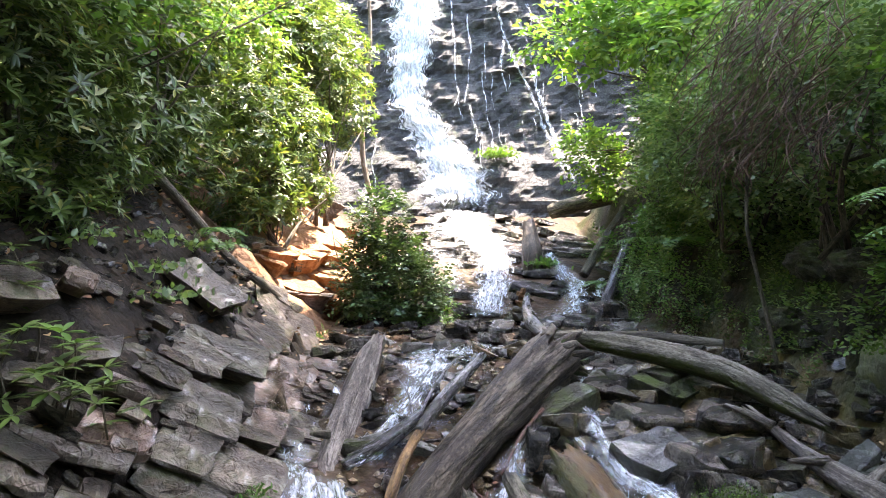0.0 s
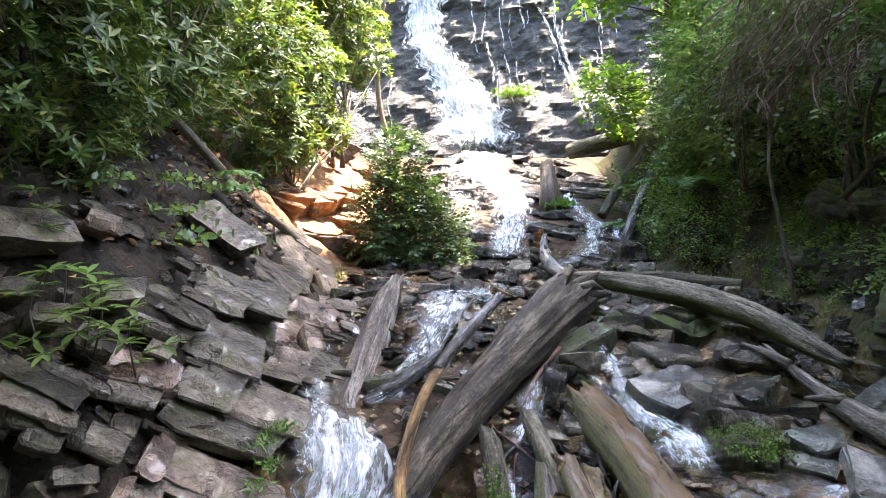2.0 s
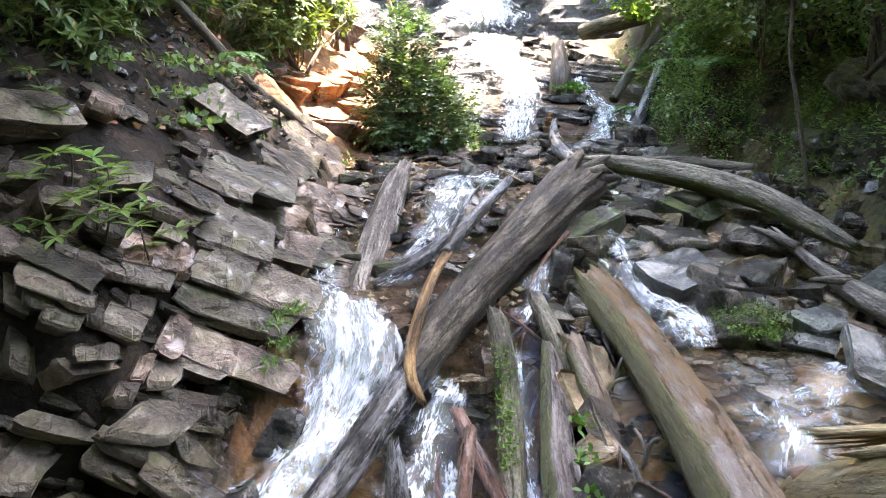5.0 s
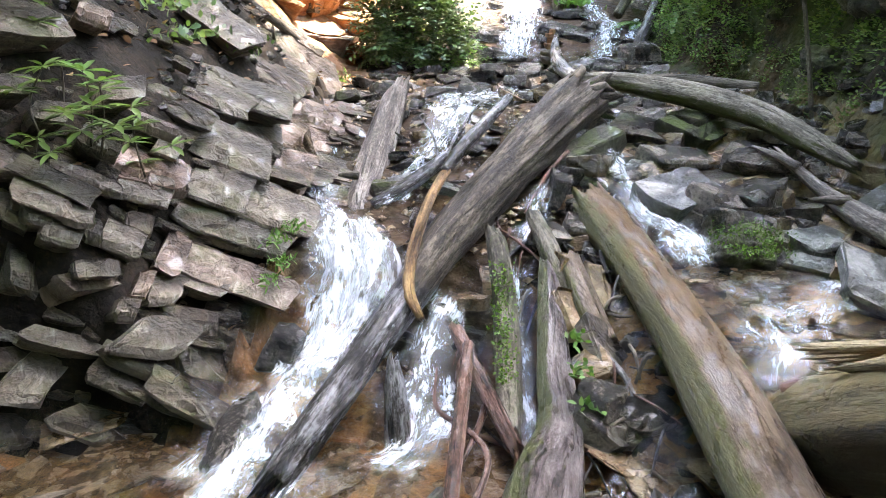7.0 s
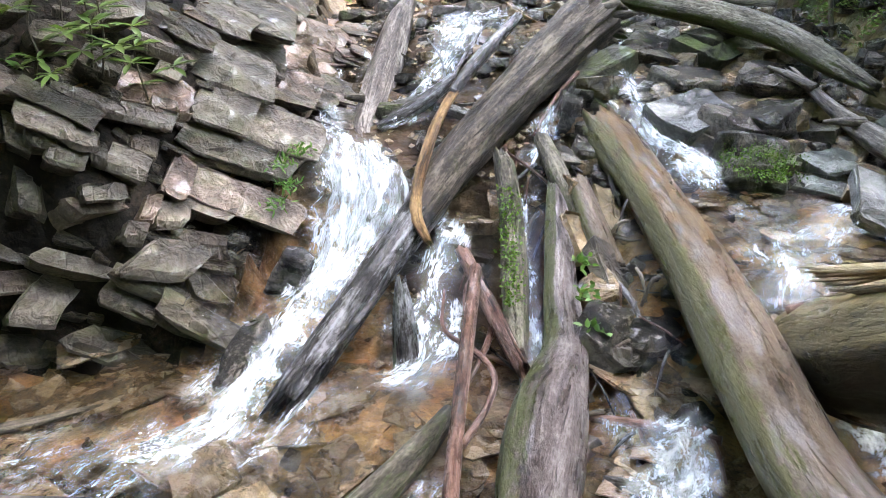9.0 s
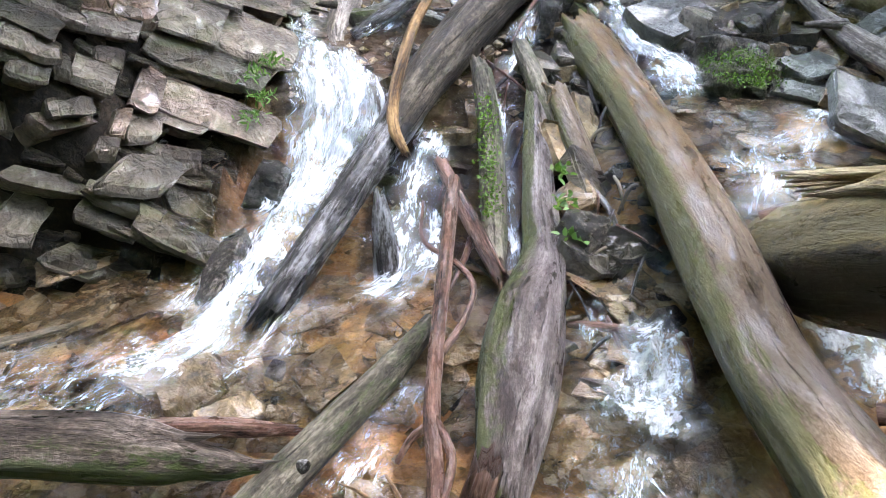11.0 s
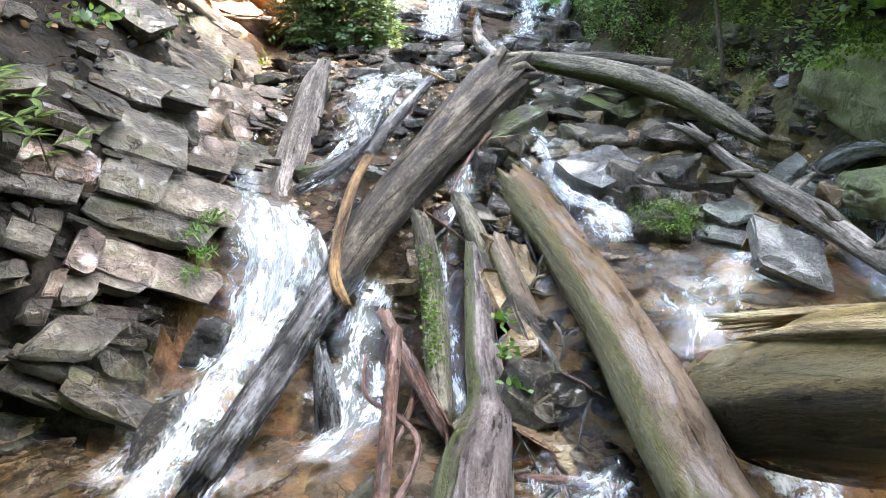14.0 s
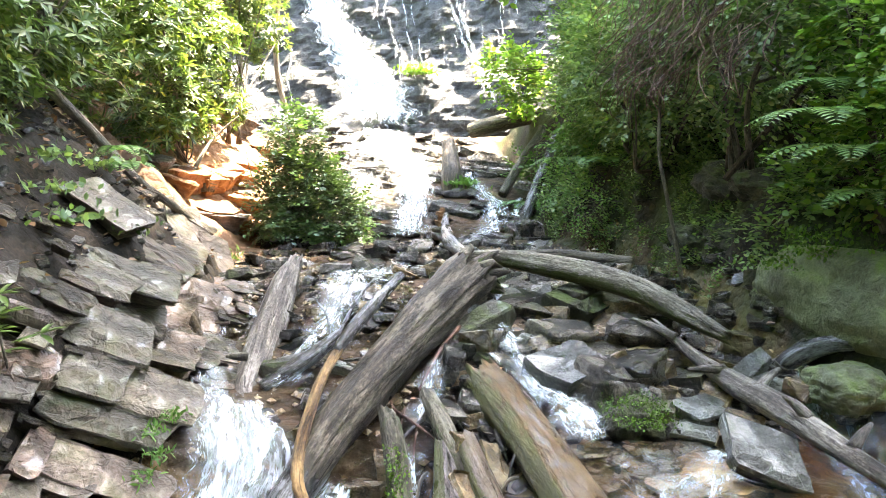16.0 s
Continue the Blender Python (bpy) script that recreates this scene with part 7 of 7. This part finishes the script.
shrub("rhododendron", "sunlit yellow-green rhododendron beside the cascade", [(-2.65, 11.3, 0.75, 0.5, 0.5, 0.45), (-2.9, 10.2, 0.55, 0.45, 0.5, 0.4), (-2.3, 12.6, 1.1, 0.45, 0.5, 0.45), (-2.8, 9.6, 1.7, 0.8, 0.9, 0.8), (-2.6, 11.2, 1.9, 0.8, 0.9, 0.9), (-3.2, 10.6, 2.8, 1.0, 1.0, 0.9), (-2.6, 10.6, 0.9, 0.5, 0.6, 0.5)], 2025, LANCE, RHODO, length=0.128, group=RH)
shrub("rhododendron", "bright sunlit rhododendron near the waterfall", [(-2.3, 13.4, 3.2, 0.9, 1.0, 0.9), (-2.9, 12.6, 3.9, 1.1, 1.1, 1.0), (-2.5, 14.8, 4.2, 1.0, 1.0, 1.1), (-2.7, 12.4, 2.0, 0.7, 0.8, 0.7), (-2.2, 15.6, 3.0, 0.7, 0.7, 0.9)], 2295, LANCE, RHODO, length=0.136, group=RH)
shrub("rhododendron", "tall rhododendron thicket high on the bank", [(-4.2, 9.0, 3.9, 1.3, 1.4, 1.2), (-4.2, 11.5, 4.8, 1.5, 1.6, 1.4), (-3.8, 14.5, 5.6, 1.5, 1.6, 1.4), (-4.6, 6.5, 3.2, 1.3, 1.3, 1.1), (-4.4, 17, 6.2, 1.8, 1.8, 1.8)], 2970, LANCE, RHODO, length=0.152, group=RH)
shrub("sapling", "broad-leaved sapling spreading light green leaves", [(-2.9, 6.6, 2.4, 1.0, 0.9, 0.45), (-3.0, 8.8, 3.1, 1.1, 0.9, 0.4), (-2.7, 5.4, 2.2, 0.8, 0.7, 0.35)], 620, OVAL, BROAD, "spray", per=8, length=0.09, category="sapling", stems=4)
shrub("bush", "round leafy green bush standing by the cascade", [(-0.85, 10.5, -0.35, 0.58, 0.5, 0.6), (-0.45, 10.45, -0.6, 0.45, 0.4, 0.42), (-0.9, 10.6, 0.35, 0.32, 0.32, 0.45), (-1.15, 10.4, -0.6, 0.38, 0.3, 0.36)], 1500, OVAL, BUSH, "spray", per=8, length=0.075, step=0.035, group="", category="bush")
shrub("low_plants", "low green weeds at the foot of the bush", [(-0.35, 10.5, -0.95, 0.4, 0.3, 0.16), (-0.1, 10.7, -0.95, 0.3, 0.3, 0.12)], 200, LANCE, FERN, "spray", per=6, length=0.07, stems=2, category="weeds")

RB = "shrubs on the mossy bank"
shrub("shrub", "dense fine-leaved shrub hanging over the mossy rock", [(3.6, 8.6, 0.9, 0.7, 0.8, 0.7), (3.5, 9.6, 1.5, 0.8, 0.9, 0.8), (3.65, 10.6, 1.2, 0.65, 0.8, 0.8), (3.7, 8.2, 1.8, 0.8, 0.8, 0.7)], 2100, OVAL, SMALL, "spray", per=8, length=0.08, step=0.04, group=RB)
shrub("shrub", "fine-leaved shrub shading the dark bank", [(3.75, 6.9, 1.2, 0.7, 0.8, 0.8), (3.8, 7.4, 2.3, 0.9, 0.9, 0.8), (3.9, 6.0, 1.7, 0.7, 0.8, 0.8), (4.2, 5.2, 2.0, 0.8, 0.8, 0.8)], 2000, OVAL, SMALL, "spray", per=8, length=0.075, step=0.04, group=RB)
shrub("shrub", "green shrub climbing beside the leaning logs", [(3.95, 11.6, 1.9, 0.75, 0.8, 0.9), (4.4, 12.6, 2.6, 0.95, 1.0, 1.0), (3.4, 12.0, 0.25, 0.22, 0.5, 0.3), (2.95, 12.8, -0.02, 0.22, 0.4, 0.2), (3.6, 11, 0.5, 0.4, 0.5, 0.5)], 1900, OVAL, FERN, "spray", per=8, length=0.085, step=0.045, group=RB)
shrub("shrub", "pale sunlit shrub at the foot of the cliff", [(2.85, 13.7, 1.75, 0.5, 0.5, 0.4), (3.2, 14.0, 1.5, 0.5, 0.5, 0.4), (2.7, 13.9, 2.1, 0.3, 0.3, 0.25)], 230, OVAL, BROAD, "spray", per=7, length=0.12, group=RB, stems=2, base=(4.3, 14.0, ground(4.3, 14.0)))
shrub("shrub", "large-leaved green plants on the bank edge", [(3.85, 4.9, 0.3, 0.4, 0.5, 0.5), (3.9, 4.4, 0.9, 0.5, 0.5, 0.6), (3.8, 5.5, -0.05, 0.35, 0.4, 0.35), (4.0, 4.2, 0.3, 0.5, 0.5, 0.5), (3.9, 5.3, 1.2, 0.5, 0.6, 0.5)], 1300, OVAL, BROAD, "spray", per=6, length=0.085, group=RB)
shrub("low_plants", "low green plants spreading over the mossy rock", [(3.6, 6.1, -0.6, 0.2, 0.25, 0.16), (3.85, 5.6, -0.15, 0.3, 0.3, 0.25), (3.2, 10.2, -0.4, 0.3, 0.5, 0.3)], 620, OVAL, SMALL, "spray", per=6, length=0.06, category="weeds", stems=1)
shrub("low_plants", "bright green ferny plants on the mossy ledges", [(3.1, 9.6, -0.5, 0.25, 0.6, 0.25), (3.0, 10.6, -0.3, 0.3, 0.6, 0.3)], 420, OVAL, FERN, "spray", per=6, length=0.05, category="weeds", stems=1)
shrub("broadleaf_tree", "tree with bright translucent green leaves over the ravine", [(3.0, 12.2, 3.9, 0.9, 0.9, 0.5), (2.4, 12.6, 3.7, 0.7, 0.7, 0.35), (3.9, 11.6, 4.1, 1.1, 1.0, 0.6), (3.6, 10.4, 3.2, 0.8, 0.8, 0.45), (4.6, 12.6, 5.0, 1.4, 1.4, 0.8)], 900, OVAL, BROAD, "spray", per=8, length=0.15, step=0.08, category="tree", stems=6, base=(5.0, 12.0, ground(5.0, 12.0)))
shrub("shrub", "tall dark thicket on the upper bank", [(5.7, 6.0, 3.6, 1.2, 1.4, 1.2), (5.7, 8.6, 3.8, 1.3, 1.5, 1.3), (5.6, 11, 4.6, 1.4, 1.6, 1.3), (5.4, 15, 5.5, 1.8, 2, 1.8)], 1500, OVAL, SMALL, "spray", per=8, length=0.11, step=0.06, group=RB)

# bare roots and dead twigs hanging from the bank
hang = thing("hanging_roots", "tangle of dry brown roots and dead twigs on the bank", "roots", at=(3.6, 6.6, 1.0))
tubes = []
for i in range(480):
    x, y, z = rng.uniform(-0.9, -0.3), rng.uniform(-1.2, 1.3), rng.uniform(-0.1, 1.5)
    ln = rng.uniform(0.2, 0.55)
    r = rng.uniform(0.0028, 0.0065)
    k = rng.uniform(-0.9, 0.9)
    tubes.append(tube([(x, y, z, r), (x - 0.12, y + k * ln * 0.4, z - ln * 0.3, r), (x - 0.18 + rng.uniform(-0.1, 0.1), y + k * ln, z - ln * 0.7, r * 0.8), (x - 0.15, y + k * ln * 1.3, z - ln, r * 0.4)], 9, 4, seed=i))
for t in tubes[:60]:
    join_tubes("root", [t], ROOT, hang)
tagged(join_tubes("twig_tangle", tubes[60:], ROOT, hang), kind="stuff")


def fern(at, size, seed, n=7, lean=(0, 0)):
    """A fern: arched fronds, each a part, with leaflets along its rib."""
    e = thing("fern", "green fern with arching fronds", "fern", "ferns on the banks", at=at)
    r = random.Random(seed)
    for i in range(n):
        a = 2 * math.pi * i / n + r.uniform(-0.3, 0.3)
        out = Vector((math.cos(a) + lean[0], math.sin(a) + lean[1], 0))
        ln = size * r.uniform(0.75, 1.1)
        pts, al, nm, lg = [], [], [], []
        for k in range(16):
            u = (k + 1) / 16
            c = out * (ln * u * 0.85) + Vector((0, 0, ln * (0.75 * u - 0.85 * u * u)))
            tg = out * 0.85 + Vector((0, 0, 0.75 - 1.7 * u))
            sd = tg.cross(Vector((0, 0, 1))).normalized()
            up = sd.cross(tg).normalized()
            for s in (-1, 1):
                pts.append(c)
                al.append(sd * s + tg * 0.35)
                nm.append(up)
                lg.append(ln * 0.3 * math.sin(math.pi * min(1, u * 0.85 + 0.12)) + 0.02)
        leaves("frond", np.array(pts), np.array(al), np.array(nm), np.array(lg), LANCE, FERN, e)
    return e


for i, (x, y, z, s) in enumerate([(3.0, 5.05, 0.25, 0.5), (3.1, 4.85, 0.0, 0.45), (3.2, 5.3, 0.5, 0.45), (3.25, 4.7, -0.3, 0.4)]):
    fern((x + 0.4, y, z + 0.1), s, 900 + i, lean=(-0.7, -0.3))
for i, (x, y) in enumerate([(-2.25, 7.25), (-2.35, 7.5), (3.3, 9.8), (3.25, 11.2), (2.8, 12.0)]):
    fern((x, y, ground(x, y) + 0.05), 0.34 if i < 2 else 0.5, 920 + i, lean=(0.3 if i < 2 else -0.5, -0.3))


def rosette_plant(at, size, label, tiers=3, seed=0, stem=0.25):
    """A young rhododendron: a thin stem with whorls of long leaves, each leaf a part."""
    e = thing("seedling", label, "plant", "young plants on the rocks", at=at)
    r = random.Random(seed)
    pts = [(0, 0, -0.02, 0.007), (r.uniform(-0.06, 0.06), 0, stem * 0.5, 0.006), (r.uniform(-0.12, 0.12), r.uniform(-0.1, 0), stem, 0.004)]
    wood("stem", pts, BARK, e, n=10, seg=7)
    for t in range(tiers):
        k = 1 - t * 0.28
        c = Vector((pts[2][0] * k + (r.uniform(-0.2, 0.2) if t else 0), pts[2][1] * k + (r.uniform(-0.2, 0.1) if t else 0), stem * k))
        for i in range(8):
            a = 2 * math.pi * i / 8 + r.uniform(-0.25, 0.25)
            al = np.array([[math.cos(a), math.sin(a), r.uniform(-0.25, 0.45)]])
            leaves("leaf", np.array([c]), al, np.array([[-al[0][2] * al[0][0], -al[0][2] * al[0][1], 1.0]]), np.array([size * r.uniform(0.7, 1.1)]), LANCE, RHODO if t or seed % 2 else FERN, e)
    return e


for i, (x, y, z, s, st) in enumerate([(-2.2, 4.1, -0.3, 0.2, 0.72), (-2.35, 3.9, -0.35, 0.19, 0.5), (-2.15, 4.1, -0.62, 0.18, 0.45), (-2.0, 4.3, -0.55, 0.17, 0.4), (-2.5, 4.0, -0.95, 0.13, 0.12), (-2.4, 3.85, -1.0, 0.15, 0.2), (-2.45, 4.3, -0.75, 0.16, 0.3), (-2.65, 4.6, -0.4, 0.18, 0.5)]):
    zz = min(z, ground(x, y) + 0.06)
    rosette_plant((x, y, zz), s * 0.9, "young rhododendron with long green leaves on the rock", 4 if st > 0.3 else 2, i, min(0.42, st + z - zz))


def tuft(name, label, at, n, spread, size, material, outline=LANCE, category="plant"):
    e = thing(name, label, category, "small plants on the rocks", at=at)
    p = nrng.normal(size=(n, 3)) * spread
    p[:, 2] = np.abs(p[:, 2]) * 0.4
    d = nrng.normal(size=(n, 3)) + [0, -0.3, 0.6]
    leaves("foliage", p, d, nrng.normal(size=(n, 3)) + [0, 0, 1.0], size * (0.6 + 0.8 * nrng.random(n)), outline, material, e)
    return e


for x, y, z in ((-1.22, 4.75, -1.62), (-1.3, 4.6, -1.66), (-1.25, 4.5, -1.78), (-1.3, 4.35, -1.85)):
    tuft("grass_tuft", "bright green grass tuft growing from a rock crack", (x, y, z), 60, 0.04, 0.05, FERN, category="grass")
for x, y in ((-2.1, 5.6), (-2.3, 5.9), (-2.0, 6.6), (-2.5, 6.4), (-2.3, 6.9), (-1.65, 8.9), (-2.6, 5.2)):
    tuft("small_plant", "small leafy plant in the bank soil", (x, y, ground(x, y) + 0.05), 60, 0.12, 0.07, SMALL, OVAL)
for x, y, z in ((0.62, 3.75, -1.95), (0.6, 3.5, -2.02), (0.63, 3.3, -2.1)):
    tuft("seedling", "tiny bright seedlings on the log", (x, y, z), 26, 0.035, 0.045, FERN, OVAL)
for dx, dy, dz in ((0, 0, 0.32), (-0.35, -0.1, 0.22), (-0.2, 0.3, 0.28), (-0.5, 0.25, 0.08), (0.1, -0.4, 0.25)):
    tuft("moss_clump", "green moss and tiny plants on the mossy mound", (3.7 + dx, 5.1 + dy, -0.85 + dz), 240, 0.14, 0.035, MOSS_LEAF, OVAL, "moss")
for dx, dy, dz in ((0, 0, 0.12), (-0.08, -0.1, 0.05), (0.07, -0.12, 0.02), (0.12, 0.02, 0.06), (-0.1, 0.04, 0.06)):
    tuft("moss_clump", "bright moss clump on the stone", (1.86 + dx, 4.62 + dy, -1.71 + dz), 320, 0.075, 0.018, MOSS_LEAF, OVAL, "moss")
tuft("moss_clump", "lush green moss patch on the cliff ledge", (1.55, 20.3, 2.6), 700, 0.22, 0.09, MOSS_LEAF, OVAL, "moss")
tuft("moss_clump", "green moss on the cascade stump", (1.75, 12.8, -0.3), 160, 0.13, 0.1, FERN, OVAL, "moss")

# small plants and moss carpeting the dark bank
n = 5200
p = np.zeros((n, 3))
p[:, 1] = nrng.uniform(5.4, 12.0, n)
p[:, 0] = [lin(v, FOOT_RIGHT) for v in p[:, 1]] + nrng.uniform(0.02, 1.4, n)
p = p[[fnoise((a, b, 0), 1.6, 3) > -0.12 and (b > 6.3 or a > lin(b, FOOT_RIGHT) + 0.55) for a, b in p[:, :2]]]
p[:, 2] = [rough_ground(a, b) + 0.01 for a, b in p[:, :2]]
q = sprays(p, nrng.normal(size=p.shape) * 0.5 + [-0.5, -0.3, 0.8], 6, 0.03, 0.045)
tagged(leaves("ground_cover", *q, OVAL, SMALL), "low green plants and moss carpeting the dark bank", "plants", kind="stuff")

# dead leaves on the soil and rocks
n = 700
p = np.zeros((n, 3))
p[:, 0] = nrng.uniform(-3.2, -1.4, n)
p[:, 1] = nrng.uniform(4.0, 9.5, n)
sel = nrng.random(n) < 0.35
p[sel, 0] = nrng.uniform(0.4, 3.3, sel.sum())
p[sel, 1] = nrng.uniform(4.5, 9, sel.sum())
p[:, 2] = [max(rough_ground(a, b) + 0.02, ground(a, b) - 0.2) + 0.02 for a, b in p[:, :2]]
tagged(leaves("leaf_litter", p, nrng.normal(size=(n, 3)) * [1, 1, 0.2], nrng.normal(size=(n, 3)) * 0.3 + [0, 0, 1], 0.05 + 0.05 * nrng.random(n), OVAL, DEAD), "scattered brown fallen leaves on soil and stones", "leaves", kind="stuff")


# ---- the wood around: unseen tall trees, added so their crowns shade the near stream ----
SUN_FLECK = (1.36, 1.3, -1.83)


def tree(x, y, h, spread, n, seed, lean=(0, 0)):
    z0 = ground(x, y)
    e = thing("tree", "unseen tall tree with a green leafy crown, added to shade the ravine", "tree", "trees round the ravine", at=(x, y, z0))
    t = Vector((lean[0], lean[1], h))
    wood("trunk", [(0, 0, -0.3, 0.28), (t.x * 0.3, t.y * 0.3, h * 0.4, 0.2), (t.x, t.y, h, 0.08)], BARK, e, n=20, seg=14, seed=seed)
    r = random.Random(seed)
    tubes, blobs = [], []
    for i in range(9):
        a = 2 * math.pi * i / 9 + r.uniform(-0.3, 0.3)
        k = r.uniform(0.55, 0.95)
        s = t * k
        end = t * k + Vector((math.cos(a), math.sin(a), 0.25)) * spread * r.uniform(0.5, 1.0)
        tubes.append(tube([(*s, 0.08), (*((s + end) / 2 + Vector((0, 0, 0.2))), 0.05), (*end, 0.015)], 10, 6, seed=i))
        blobs.append((*end, spread * 0.45, spread * 0.45, spread * 0.22))
    join_tubes("limbs", tubes, BARK, e)
    p, d = blobs_points(blobs, n, 0.2)
    q = sprays(p, d, 8, 0.13, 0.28)
    # a gap in the leaves lets one fleck of sun down to the near log
    v = q[0] + np.array(e.location) - np.array(SUN_FLECK)
    u = np.array(SUN_DIR)
    keep = np.linalg.norm(v - np.outer(v @ u, u), axis=1) > 0.45
    leaves("crown", *(a[keep] for a in q), OVAL, BROAD, e)


tree(11.1, 11.0, 35, 4.2, 3000, 1)
tree(13.0, 8.0, 35, 4.4, 2900, 3)
tree(8.6, 10.2, 35, 2.6, 1500, 2)
tree(13.2, 12.0, 13, 3.6, 1900, 4)
tree(8.4, 10.2, 9, 3.2, 420, 21)
tree(8.6, 13.2, 10, 3.0, 400, 22)
tree(14.2, 12.6, 35, 4.2, 2600, 6)
tree(-10.0, -3.0, 10, 4.0, 900, 5)
# unseen, to the left and behind the eye: added to block side skylight
tree(-6.5, 3.5, 10, 3.6, 2400, 13)
tree(-7.2, 8.0, 10, 3.4, 600, 14)
tree(-0.8, -4.0, 13, 4.0, 3000, 10)
tree(3.8, -5.0, 13, 4.0, 700, 11)
tree(-5.5, -2.5, 12, 3.8, 2400, 12)
tree(-11.0, 12, 9, 4.0, 1300, 7)
tree(-11.0, 22, 9, 4.5, 1300, 9)
# unseen foliage behind the eye, added to cut low skylight on facing surfaces
shrub("thicket", "unseen dark thicket added to close the lower valley and block low skylight", [(0, -6.0, -0.5, 3.0, 1.2, 1.5), (4.0, -5.0, 0.0, 2.5, 1.2, 1.6), (-4.0, -4.5, 0.0, 2.5, 1.2, 1.6), (2.6, -3.0, -1.0, 1.5, 0.9, 1.3), (-2.6, -3.0, -1.0, 1.5, 0.9, 1.3), (0.0, -3.6, -1.4, 1.6, 0.8, 1.1), (6.5, -2.0, 2.0, 1.2, 2.5, 1.4), (-6.0, -1.0, 1.8, 1.2, 2.5, 1.4)], 4600, OVAL, SMALL, "spray", per=8, length=0.22, step=0.12, shell=0.3)
shrub("forest_screen", "unseen dense wall of forest leaves added down the valley to block skylight", [(-12 + 4 * i, -12 - 0.6 * (i % 2), 1.0 + 4.5 * j, 2.6, 1.2, 2.8) for i in range(7) for j in range(3)], 9000, OVAL, SMALL, "spray", per=8, length=0.42, step=0.2, shell=0.2, category="forest", stems=7)
